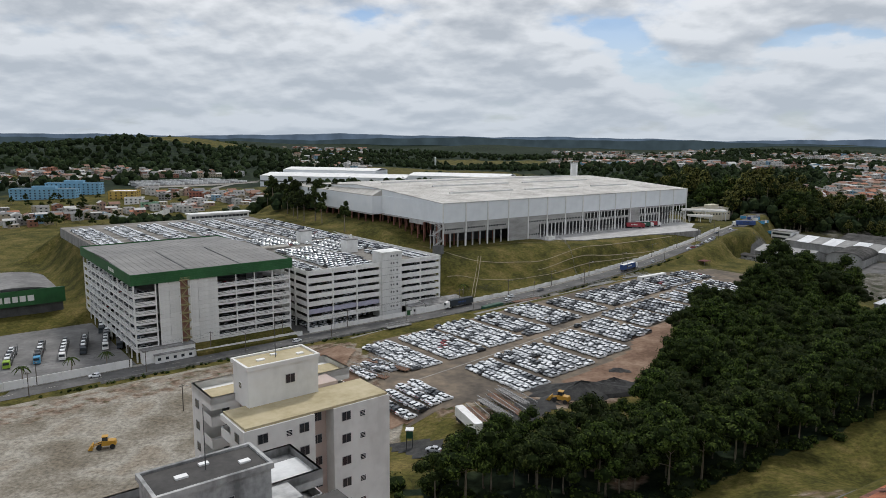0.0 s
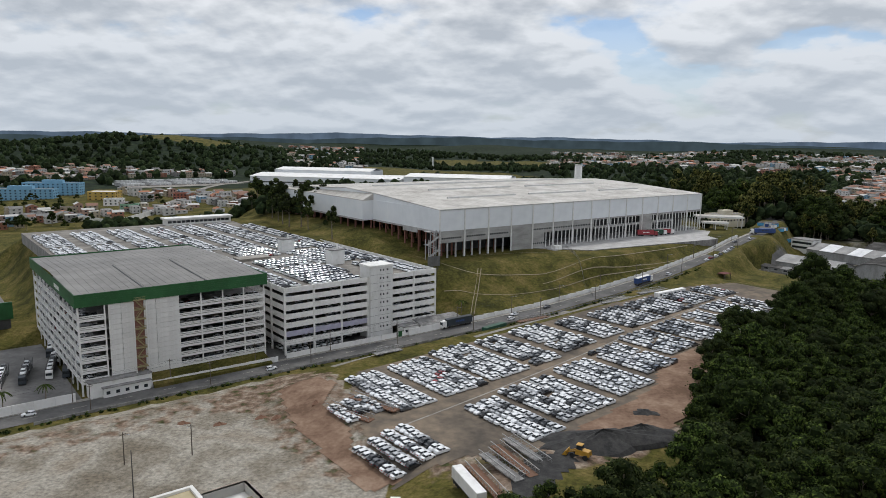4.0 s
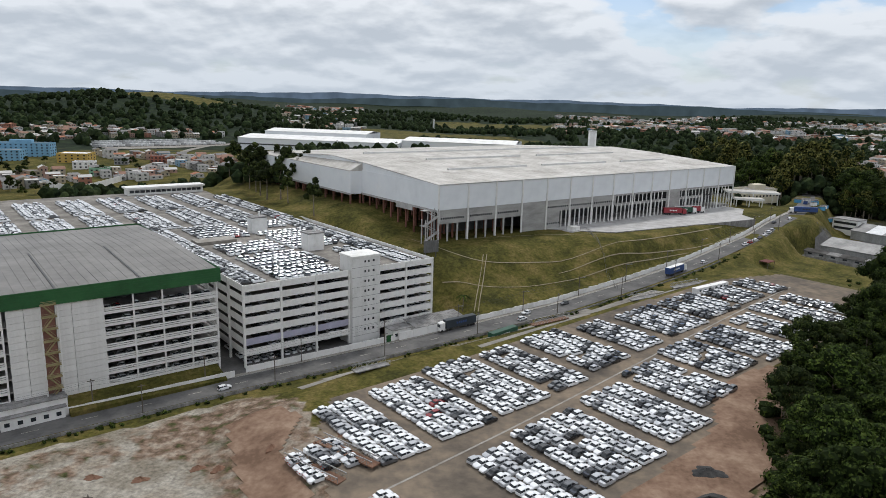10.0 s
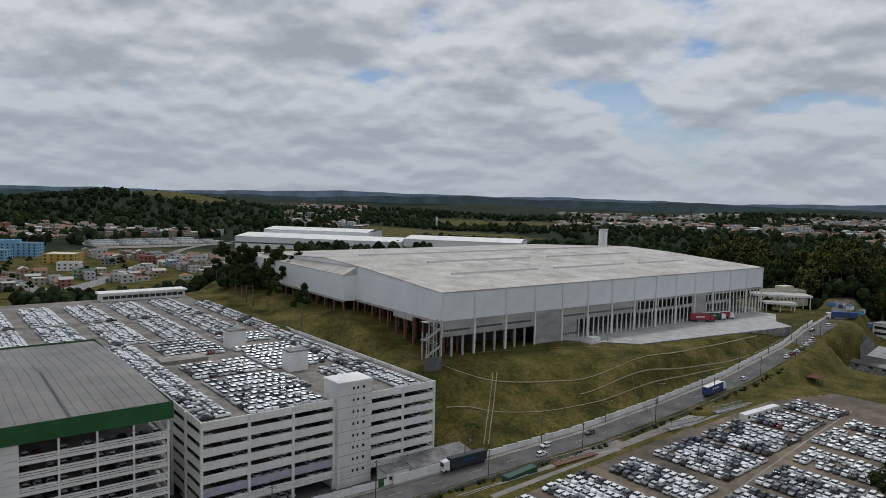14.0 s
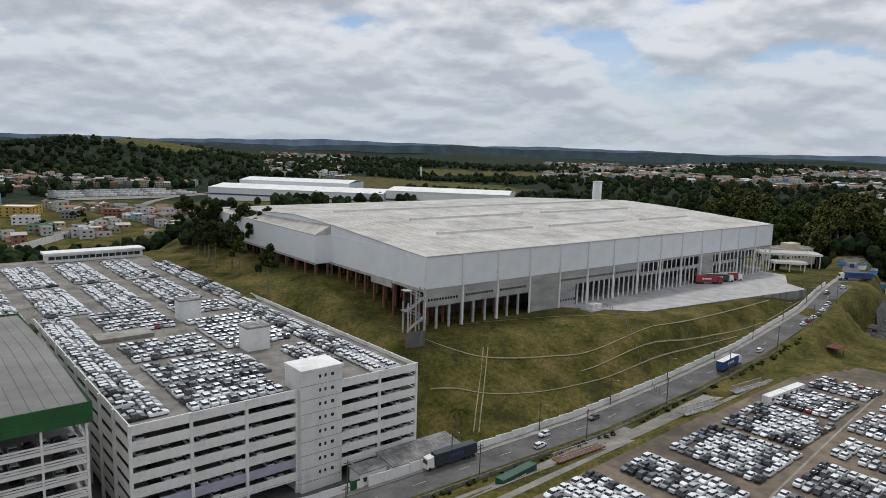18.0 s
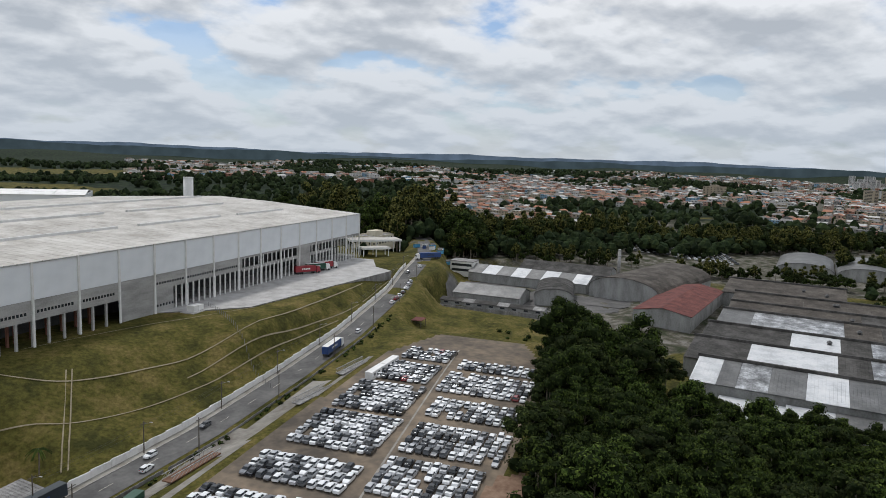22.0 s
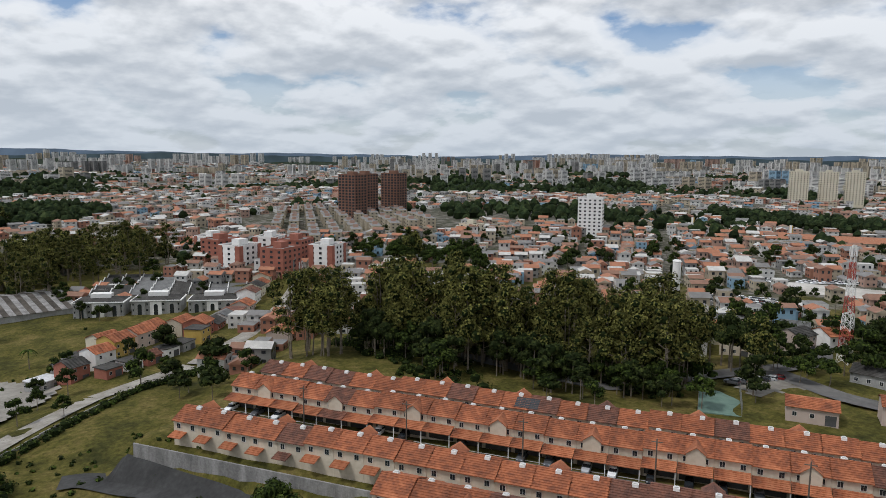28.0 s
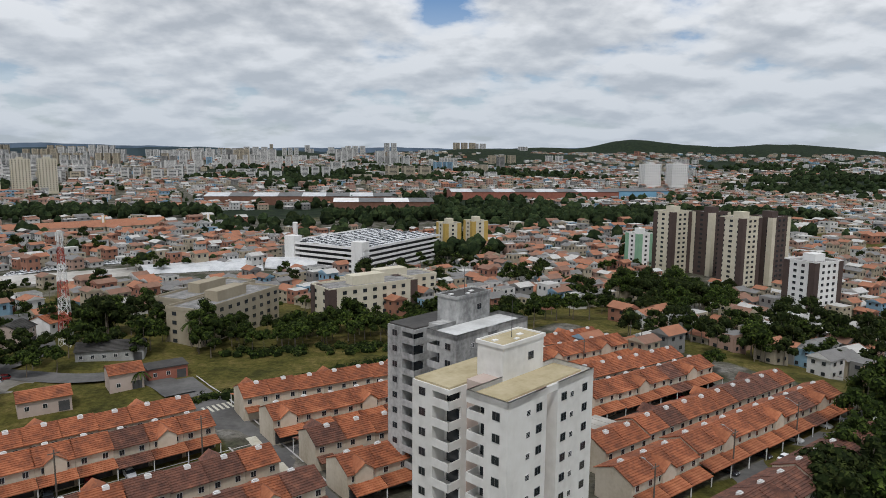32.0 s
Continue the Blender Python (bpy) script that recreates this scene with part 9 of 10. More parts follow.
# far woods: many rough crowns joined
M_farwood = mat("distant_foliage", [(0.009, 0.016, 0.008), (0.02, 0.031, 0.013), (0.042, 0.055, 0.021)], 5, 0.95, island=0.5, spec=0.05)
far = Shape()
_fw = random.Random(33)


def crown_far(x, y, z, r):
    """A small uneven crown of two domes, for woods seen from afar."""
    i, seg = len(far.v), 6
    m = far.slot(M_farwood)
    t0 = _fw.uniform(0, 1)
    for h, k in ((-0.5, 0.75), (0.35, 1.0), (1.0, 0.6)):
        for b in range(seg):
            t, q = t0 + 2 * math.pi * b / seg, r * k * _fw.uniform(0.7, 1.2)
            far.v.append((x + q * math.cos(t), y + q * math.sin(t), z + r * (0.6 + h * _fw.uniform(0.75, 1.2))))
    far.v.append((x, y, z + r * _fw.uniform(1.7, 2.1)))
    for b in range(seg):
        d = (b + 1) % seg
        for a in (0, seg):
            far.f.append((i + a + b, i + a + d, i + a + seg + d, i + a + seg + b))
        far.f.append((i + 2 * seg + b, i + 2 * seg + d, i + 3 * seg))
        far.m += [m, m, m]


for a, b, c, d in WOODS:
    if math.hypot(a - 10, b - 140) < 330 or (300 < a < 500 and -120 < b < 130):
        continue
    n = int(c * d * 3.14 / 34)
    for k in range(min(n, 700)):
        t, f = _fw.uniform(0, 6.28), math.sqrt(_fw.random())
        x, y = a + c * f * math.cos(t), b + d * f * math.sin(t)
        crown_far(x, y, gz(x, y) + _fw.uniform(0, 6), _fw.uniform(2.6, 5.4))
rs = np.random.RandomState(12)
X, Y = rs.uniform(-2300, 2300, 90000), rs.uniform(-2200, 3000, 90000)
R = np.hypot(X - 100, Y - 200)
W = wave(X, Y, 190) + 0.5 * wave(X, Y, 70) + smooth(0, 800, -X) * smooth(900, 1500, Y) + 0.45 * smooth(300, 700, Y) * smooth(0.55, 0.35, X / np.maximum(Y, 300))
AZ = np.degrees(np.arctan2(X - 10, Y - 140)) % 360
seen = ((AZ > 318) | (AZ < 225)) & (R > 640) & (W > 0.1) & ~blocked(X, Y, KEEP)
seen &= rs.uniform(0, 1, X.shape) < np.clip(1.2 - R / 3600, 0.2, 1)
ang = bald(X, Y) > 0.4
seen &= ~ang & ~blocked(X, Y, [(-390, 740, 190, 170), (-320, 960, 130, 170)])
X, Y, R = X[seen][:12000], Y[seen][:12000], R[seen][:12000]
Z = ground_z(X, Y)
for k in range(len(X)):
    crown_far(X[k], Y[k], Z[k], _fw.uniform(3.4, 6.2) * (1 + R[k] / 5000))
# scattered town trees
X, Y = rs.uniform(-900, 1900, 16000), rs.uniform(-1700, 900, 16000)
R, AZ = np.hypot(X - 10, Y - 140), np.degrees(np.arctan2(X - 10, Y - 140)) % 360
seen = (AZ > 25) & (AZ < 245) & (R > 420) & (R < 1900) & ~blocked(X, Y, KEEP)
X, Y = X[seen][:2600], Y[seen][:2600]
Z = ground_z(X, Y)
for k in range(len(X)):
    crown_far(X[k], Y[k], Z[k], _fw.uniform(2.6, 5.0))
far.thing("far_woods", "dark green woods and scattered trees in the distance", "woods", kind="stuff", smooth=False)

# ---------------------------------------------------------------- trucks, trailers and site things
def paint_mat(name, c, rough=0.45):
    return mat(name, [tuple(v * 0.85 for v in c), c, tuple(min(0.9, v * 1.15) for v in c)], 3, rough)


M_tred, M_tblue, M_tgreen, M_tdark, M_tyellow = (paint_mat(n, c) for n, c in (("truck_red", (0.3, 0.03, 0.04)), ("truck_blue", (0.03, 0.07, 0.22)), ("truck_green", (0.012, 0.07, 0.04)), ("truck_dark", (0.03, 0.04, 0.05)), ("machine_yellow", (0.5, 0.27, 0.03))))
M_tlime, M_tsky = paint_mat("cab_lime", (0.25, 0.4, 0.03)), paint_mat("cab_sky", (0.08, 0.3, 0.5))
s = Shape()
s.tube((0, -0.16, 0), (0, 0.16, 0), 0.5, 0.5, M_rubber, 10)
TWHEEL = s.mesh("wheel")


def truck(x, y, z, turn, box, label, cab=None, length=13.0, bars=None, tilt=0.0, group=""):
    """A tractor unit with a box trailer, nose along +x."""
    root = base("truck" if cab else "trailer", label, "truck" if cab else "trailer", group, pose(x, y, z, 0, -tilt, turn))
    s = Shape()
    s.box(-length / 2, -1.25, 1.15, length / 2, 1.25, 4.0, box)
    s.box(-length / 2, -1.28, 1.0, length / 2, 1.28, 1.18, M_steel)
    b = s.part("box", root)
    s = Shape()
    s.box(-length / 2 + 0.05, -1.22, 3.98, length / 2 - 0.05, 1.22, 4.06, bars[1] if bars and len(bars) > 1 else box)
    s.part("box_roof", root)
    if bars:
        for k in range(5):
            for sg in (1, -1):
                s = Shape()
                s.box(-2.2 + 0.95 * k, sg * 1.26 - 0.02, 2.2 + 0.1 * (k % 2), -1.5 + 0.95 * k, sg * 1.26 + 0.02, 3.0, bars[0])
                s.part("sign_mark", root, "pale sign mark")
    s = Shape()
    s.box(-length / 2, -0.5, 0.75, length / 2, 0.5, 1.05, M_steel)
    s.part("chassis", root)
    wx = [-length / 2 + 1.2, -length / 2 + 2.4, -length / 2 + 3.6]
    if cab:
        s = Shape()
        c0 = length / 2 + 0.5
        s.hull([(c0, -1.2, 0.6), (c0 + 2.3, -1.2, 0.6), (c0 + 2.3, 1.2, 0.6), (c0, 1.2, 0.6)], [(c0, -1.15, 3.6), (c0 + 2.0, -1.1, 3.3), (c0 + 2.0, 1.1, 3.3), (c0, 1.15, 3.6)], cab)
        k = s.part("cab", root)
        s = Shape()
        s.hull([(c0 + 2.18, -1.05, 1.9), (c0 + 2.28, -1.05, 1.9), (c0 + 2.28, 1.05, 1.9), (c0 + 2.18, 1.05, 1.9)], [(c0 + 2.0, -1.0, 2.9), (c0 + 2.1, -1.0, 2.9), (c0 + 2.1, 1.0, 2.9), (c0 + 2.0, 1.0, 2.9)], M_glass)
        s.part("windscreen", root)
        wx += [length / 2 - 1.0, c0 + 1.4]
    for a in wx:
        for b in (1.05, -1.05):
            piece("wheel", TWHEEL, root, pose(a, b, 0.5))
    return root


RT = UV_TURN
truck(13.5, 310, 2.6, 214, M_tdark, "dark curtain-sided truck with a white cab on the road", M_white, 13.5, (M_tblue, M_tdark), -2)
truck(28.8, 296.5, 2.9, 46, M_tgreen, "dark green box trailer parked on the verge", None, 13.5, (M_white, M_tgreen))
truck(113, 375.5, float(road_z(327)) + 0.12, 42, M_tblue, "blue and white box truck parked on the road", M_white, 12, (M_white, M_white), 3)
truck(139, 470, 23.1, 6, M_tred, "red box truck with a white roof on the forecourt", M_tred, 11, (M_white, M_tred))
truck(147, 476, 23.1, 6, M_tgreen, "green box truck on the loading forecourt", M_white, 11, (M_white, M_white))
truck(154, 481, 23.1, 6, M_tred, "red and white box truck on the forecourt", M_white, 10, (M_white, M_white))
truck(231, 498, float(gz(231, 498)) + 0.1, 175, M_tblue, "dark blue truck at the road bend", M_white, 14, (M_tdark, M_tblue))


def container(x, y, z, turn, n=1):
    for k in range(n):
        c, sn = math.cos(radians(turn)), math.sin(radians(turn))
        root = base("site_container", "white site container with small windows", "container", "site containers", pose(x + 11.2 * k * c, y + 11.2 * k * sn, z, 0, 0, turn))
        s = Shape()
        s.box(0, -1.3, 0, 10.8, 1.3, 2.7, M_white)
        for q in range(18):
            s.box(0.3 + 0.58 * q, -1.34, 0.15, 0.6 + 0.58 * q, 1.34, 2.55, M_white)
        s.part("shell", root)
        for q in (2, 5.4, 8.6):
            s = Shape()
            s.box(q - 0.6, -1.4, 1.2, q + 0.6, -1.3, 2.0, M_glass)
            s.part("window", root)


container(110, 338.5, gz(112, 340) + 0.1, 37, 2)


def truss_trailer(x, y, z, turn, length, material, label):
    """A low lattice-sided trailer bed."""
    root = base("lattice_trailer", label, "trailer", "old trailers", pose(x, y, z, 0, 0, turn))
    s = Shape()
    s.box(0, -1.4, 0.7, length, 1.4, 1.0, material)
    s.part("bed", root)
    for sg in (1, -1):
        s = Shape()
        s.box(0, sg * 1.4 - 0.08, 2.2, length, sg * 1.4 + 0.08, 2.4, M_metal)
        n = int(length / 1.6)
        for k in range(n):
            a, b = length * k / n, length * (k + 1) / n
            s.tube((a, sg * 1.4, 1.0), (b, sg * 1.4, 2.3), 0.06, 0.06, M_metal, 4)
            s.tube((b, sg * 1.4, 1.0), (b, sg * 1.4, 2.3), 0.06, 0.06, M_metal, 4)
        s.part("side_truss", root)
    for a in (1.5, 2.8, length - 2):
        for b in (1.0, -1.0):
            piece("wheel", TWHEEL, root, pose(a, b, 0.5))
    return root


M_rustbed = paint_mat("rusty_bed", (0.17, 0.09, 0.055), 0.9)
for x, y, t, l, m in ((82, 331, 33, 17, M_conc_dark), (104, 348.5, 34, 18, M_conc_dark), (39.5, 302.5, 37, 18, M_rustbed), (-18.5, 256, 38, 12, M_conc_dark), (-26.5, 207.5, -36, 17.5, M_rustbed), (-20.5, 213.5, -36, 18.5, M_rustbed)):
    truss_trailer(x, y, gz(x, y) + 0.12, t, l, m, "old lattice-sided trailer parked by the road" if t > 0 else "rusty lattice-sided trailer beside the cars")
for k, (x0, y0, x1, y1) in enumerate(((12.4, 160.5, 18.0, 147.5), (15.8, 166, 23, 149.5), (19.3, 172.5, 27.4, 158.5), (22.6, 177.5, 31, 160.8), (26, 183, 35, 167.5))):
    t, l = math.degrees(math.atan2(y1 - y0, x1 - x0)), math.hypot(x1 - x0, y1 - y0)
    if k == 0:
        truck((x0 + x1) / 2, (y0 + y1) / 2, gz(16, 154) + 0.1, t, M_white, "weathered white box trailer in a row of old trailers", None, l)
    else:
        truss_trailer(x0, y0, gz((x0 + x1) / 2, (y0 + y1) / 2) + 0.15, t, l, (M_conc_dark, M_rustbed)[k % 2], "old weathered trailer in a row beside the lot")

# car carriers in the truck yard
def carrier(x, y, turn, cab, label):
    z = -0.85
    root = base("car_carrier", label, "car carrier", "car carriers", pose(x, y, z, 0, 0, turn))
    s = Shape()
    for a in (-9, -4.5, 0, 4.5, 9):
        for b in (1.25, -1.25):
            s.box(a - 0.1, b - 0.08, 0.8, a + 0.1, b + 0.08, 4.0, M_steel)
    s.part("frame", root)
    for zz in (0.9, 2.7):
        s = Shape()
        s.box(-9.5, -1.25, zz, 9.5, 1.25, zz + 0.15, M_steel)
        s.part("ramp_deck", root)
    s = Shape()
    s.hull([(9.8, -1.2, 0.5), (12.2, -1.2, 0.5), (12.2, 1.2, 0.5), (9.8, 1.2, 0.5)], [(9.8, -1.15, 3.1), (11.9, -1.1, 2.9), (11.9, 1.1, 2.9), (9.8, 1.15, 3.1)], cab)
    s.part("cab", root)
    s = Shape()
    s.box(12.05, -1.0, 1.7, 12.2, 1.0, 2.6, M_glass)
    s.part("windscreen", root)
    for a in (-8, -6.8, 7.5, 11):
        for b in (1.0, -1.0):
            piece("wheel", TWHEEL, root, pose(a, b, 0.5))
    return root


YC = CarField()
for k, (x, y, cab) in enumerate(((-163, 225, M_tlime), (-155, 231, M_tsky), (-148, 236, M_white), (-144, 244, M_tdark), (-138, 250, M_white), (-133, 252, M_tdark), (-146, 268, M_white), (-152, 274, M_tdark), (-140, 275, M_tdark))):
    t = RT - 104
    carrier(x, y, t, cab, "car carrier truck loaded with pale cars")
    c, sn = math.cos(radians(t)), math.sin(radians(t))
    for zz in (0.2, 2.0):
        for a in (-7, -2.3, 2.4, 7):
            if _tk.random() < 0.75:
                YC.add(x + a * c, y + a * sn, zz, t, 0.3)
YC.build("loaded_cars", "white and dark cars loaded on the carriers")

# earth and coal-dark piles, machines
M_coal = mat("asphalt_millings", [(0.012, 0.012, 0.012), (0.03, 0.029, 0.028), (0.05, 0.048, 0.045)], 3, 0.95, bump=0.05)


def pile(name, label, x, y, rx, ry, h, turn, material, seed):
    s = Shape()
    n, rings = 28, 7
    rnd = random.Random(seed)
    rows = []
    for k in range(rings + 1):
        f = k / rings
        row = []
        for j in range(n):
            a = 2 * math.pi * j / n
            w = 1 + 0.18 * math.sin(3 * a + seed) + 0.1 * math.sin(7 * a)
            px, py = rx * f * w * math.cos(a), ry * f * w * math.sin(a)
            row.append((px, py, h * (1 - f) ** 1.2 * (1 + rnd.uniform(-0.12, 0.12)) - (0.8 if k == rings else 0)))
        rows.append(row)
    for k in range(rings):
        for j in range(n):
            d = (j + 1) % n
            s.poly([rows[k][j], rows[k + 1][j], rows[k + 1][d], rows[k][d]], material)
    return s.thing(name, label, "heap", m=pose(x, y, gz(x, y), 0, 0, turn), smooth=True)


pile("dark_heap", "long black heap of asphalt millings beside the lot", 52, 183, 22, 9, 3.6, 20, M_coal, 2)
pile("dark_heap", "black heap of asphalt millings", 64, 190, 10, 6, 3.0, 10, M_coal, 5)
pile("small_heap", "small dark heap on the red earth", 69, 204, 4.5, 3.2, 1.0, 0, M_coal, 3)
for k in range(9):
    pile("earth_heap", "low heap of red-brown earth on the platform", -70 + 9 * k + 2 * (k % 3), 226 - 3.0 * (k % 2) - 24 + 5.5 * k * 0.5, 2.2, 1.4, 0.9, 20 * k, M_rustbed, 20 + k)


def loader(x, y, turn):
    root = base("wheel_loader", "yellow wheel loader on the site", "loader", "site machines", pose(x, y, gz(x, y) + 0.05, 0, 0, turn))
    s = Shape()
    s.hull([(-3.2, -1.1, 1.0), (0.6, -1.1, 1.0), (0.6, 1.1, 1.0), (-3.2, 1.1, 1.0)], [(-3.0, -0.95, 2.2), (0.4, -1.0, 2.3), (0.4, 1.0, 2.3), (-3.0, 0.95, 2.2)], M_tyellow)
    s.part("body", root)
    s = Shape()
    s.hull([(-1.1, -0.8, 2.2), (0.5, -0.8, 2.2), (0.5, 0.8, 2.2), (-1.1, 0.8, 2.2)], [(-0.9, -0.7, 3.4), (0.3, -0.7, 3.4), (0.3, 0.7, 3.4), (-0.9, 0.7, 3.4)], M_glass)
    s.part("cab", root)
    s = Shape()
    s.box(-1.1, -0.85, 3.4, 0.5, 0.85, 3.55, M_tyellow)
    s.part("cab_roof", root)
    s = Shape()
    for b in (0.6, -0.6):
        s.tube((0.4, b, 1.8), (3.0, b, 0.9), 0.14, 0.14, M_tyellow, 6)
    s.part("lift_arm", root)
    s = Shape()
    s.hull([(2.8, -1.4, 0.2), (4.0, -1.4, 0.2), (4.0, 1.4, 0.2), (2.8, 1.4, 0.2)], [(2.8, -1.4, 1.5), (3.0, -1.4, 1.5), (3.0, 1.4, 1.5), (2.8, 1.4, 1.5)], M_tyellow)
    s.part("bucket", root)
    for a in (-2.2, 1.2):
        for b in (1.15, -1.15):
            piece("wheel", TWHEEL, root, pose(a, b, 0.65) @ Matrix.Scale(1.4, 4))
    return root


loader(43.6, 172.5, 150)
loader(-86.6, 148, 200)
car(1, False, pose(5.8, 139.5, gz(5.8, 139.5) + 0.1, 0, 0, 165), "on the dark track below the wood", "cars on the lot")
# watch booth on legs
root = base("watch_booth", "small green watch booth on steel legs", "booth", m=pose(-1, 146, gz(-1, 146)))
s = Shape()
s.box(-0.9, -0.9, 3.2, 0.9, 0.9, 5.4, M_tgreen)
s.part("cabin", root)
s = Shape()
s.box(-1.1, -1.1, 5.4, 1.1, 1.1, 5.6, M_white)
s.part("roof", root)
for a in (0.8, -0.8):
    for b in (0.8, -0.8):
        s = Shape()
        s.box(a - 0.07, b - 0.07, -0.3, a + 0.07, b + 0.07, 3.2, M_steel)
        s.part("leg", root)
pole(-59.4, 181.3, 0, True)
pole(-75, 175, 60, True)
# dark asphalt apron below the lot
xy_sheet("asphalt_apron", [(-8, 150), (2, 134), (24, 136), (36, 158), (44, 172), (32, 176), (22, 146), (4, 150)], M_coal, "dark asphalt apron by the old trailers", 0.12, 2.0, "yard")

# tilted sheet board on the slope
root = base("sign_board", "pale weathered hoarding panel on a post", "hoarding", m=pose(0.6, 350, gz(0.6, 350), 0, 0, 32))
s = Shape()
s.box(-3.6, -0.1, 3.0, 3.6, 0.1, 8.2, M_sheetm)
s.part("panel", root)
for a in (-2.5, 2.5):
    s = Shape()
    s.box(a - 0.15, 0.1, -0.5, a + 0.15, 0.4, 8, M_steel)
    s.part("post", root)
# transformer kiosk, fence down the slope
s = Shape()
s.box(-5, -3, -0.5, 5, 3, 0.3, M_concrete)
s.box(-3, -1.6, 0.3, -0.4, 1.6, 2.6, M_white)
s.box(0, -1.6, 0.3, 3, 1.6, 2.4, M_white)
s.thing("transformer_kiosk", "pale transformer kiosk on a concrete pad", "kiosk", m=pose(70.8, 409, gz(70.8, 409), 0, 0, RT))
root = base("post_fence", "thin concrete post fence down the grass slope", "fence")
for k in range(30):
    f = k / 29
    x, y = 77 + 5 * f, 414 - 60 * f
    s = Shape()
    s.box(-0.08, -0.08, -0.3, 0.08, 0.08, 2.0, M_conc_dark, m=pose(x, y, gz(x, y)))
    s.part("post", root)
# gate canopies at the forecourt's end
for x, y, w, d, h in ((214, 541, 34, 14, 6), (203, 518, 18, 8, 4)):
    root = base("gate_canopy", "flat pale canopy over the warehouse gate", "canopy", m=pose(x, y, 23.0, 0, 0, -8))
    s = Shape()
    s.box(-w / 2, -d / 2, h, w / 2, d / 2, h + 1.2, M_white, M_whroof)
    s.part("roof", root)
    for a in (-w / 2 + 1, 0, w / 2 - 1):
        for b in (-d / 2 + 1, d / 2 - 1):
            s = Shape()
            s.box(a - 0.25, b - 0.25, -3, a + 0.25, b + 0.25, h, M_white)
            s.part("post", root)
building("site_office", "beige two-storey site office beyond the warehouse", 232, 575, 22, 30, 30, 16, 2, M_cream, cols=8, side=4, category="office")
building("site_office", "low beige store beyond the gate", 262, 600, 22, 30, 40, 14, 1, M_wallg, cols=8, side=4, category="store", box=False)
# red-roofed shelter on the bank
root = base("shelter", "small shelter with a rusty red sheet roof", "shelter", m=pose(168, 404, gz(168, 404), 0, 0, 40))
s = Shape()
s.box(-3.5, -2.5, 2.4, 3.5, 2.5, 2.6, M_redroof)
s.part("roof", root)
for a in (-3.2, 3.2):
    for b in (-2.2, 2.2):
        s = Shape()
        s.box(a - 0.1, b - 0.1, -1, a + 0.1, b + 0.1, 2.4, M_wood)
        s.part("post", root)
# blue and white stacked crates beside the works office
for k in range(16):
    x, y = 246 + 5.0 * (k % 5) + 0.5 * k, 540 - 6.0 * (k // 5) - 1.5 * (k % 5)
    s = Shape()
    s.box(-2, -1.2, 0, 2, 1.2, 2.4, (M_tsky, M_white, M_tblue)[k % 3])
    s.box(-2.05, -1.25, 2.3, 2.05, 1.25, 2.45, M_steel)
    s.thing("storage_crate", "blue or white steel storage crate in a yard", "crate", "storage crates", m=pose(x, y, gz(x, y), 0, 0, 30 * (k % 3)))
for x, y, h in ((371, 474, 20), (362, 209, 26)):
    root = base("chimney", "tall pale concrete chimney shaft by the works", "chimney", m=pose(x, y, gz(x, y)))
    s = Shape()
    s.tube((0, 0, -1), (0, 0, h), 1.3, 1.0, M_concrete, 12)
    s.part("shaft", root, smooth=True)
    for k in range(5):
        s = Shape()
        s.tube((0, 0, h * (k + 0.8) / 5), (0, 0, h * (k + 0.8) / 5 + 0.3), 1.35, 1.35, M_conc_dark, 12)
        s.part("ring", root)


# small houses on the street beside the meadow
def cottage(x, y, turn, w, d, h, wall, roof, label, flat=False):
    root = base("cottage", label, "house", "street houses", pose(x, y, gz(x, y), 0, 0, turn))
    s = Shape()
    s.box(-w / 2, -d / 2, -1.5, w / 2, d / 2, h, wall)
    if not flat:
        for sg in (1, -1):
            s.poly([(sg * w / 2 * 0.999, -d / 2, h), (sg * w / 2 * 0.999, d / 2, h), (sg * w / 2 * 0.999, 0, h + d * 0.22)], wall)
    s.part("wall", root)
    s = Shape()
    if flat:
        s.box(-w / 2 - 0.3, -d / 2 - 0.3, h, w / 2 + 0.3, d / 2 + 0.3, h + 0.3, roof)
    else:
        tile_slope(s, -w / 2 - 0.3, w / 2 + 0.3, d / 2 + 0.5, 0, h - 0.1, h + d * 0.22 + 0.1, 8, roof)
        tile_slope(s, -w / 2 - 0.3, w / 2 + 0.3, -d / 2 - 0.5, 0, h - 0.1, h + d * 0.22 + 0.1, 8, roof)
    s.part("roof", root)
    for k in range(max(1, int(w / 3))):
        for face, t in ((-d / 2, 0), (d / 2, 180)):
            for lv in range(2 if h > 5 else 1):
                piece("window", WIN_H, root, pose(-w / 2 + w * (k + 0.5) / max(1, int(w / 3)), face, 1.1 + 2.8 * lv, 0, 0, t))
    # flat panel in the dark interior colour
    s = Shape()
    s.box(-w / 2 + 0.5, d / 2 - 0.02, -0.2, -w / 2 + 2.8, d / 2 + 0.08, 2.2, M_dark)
    s.part("garage_door", root)
    return root


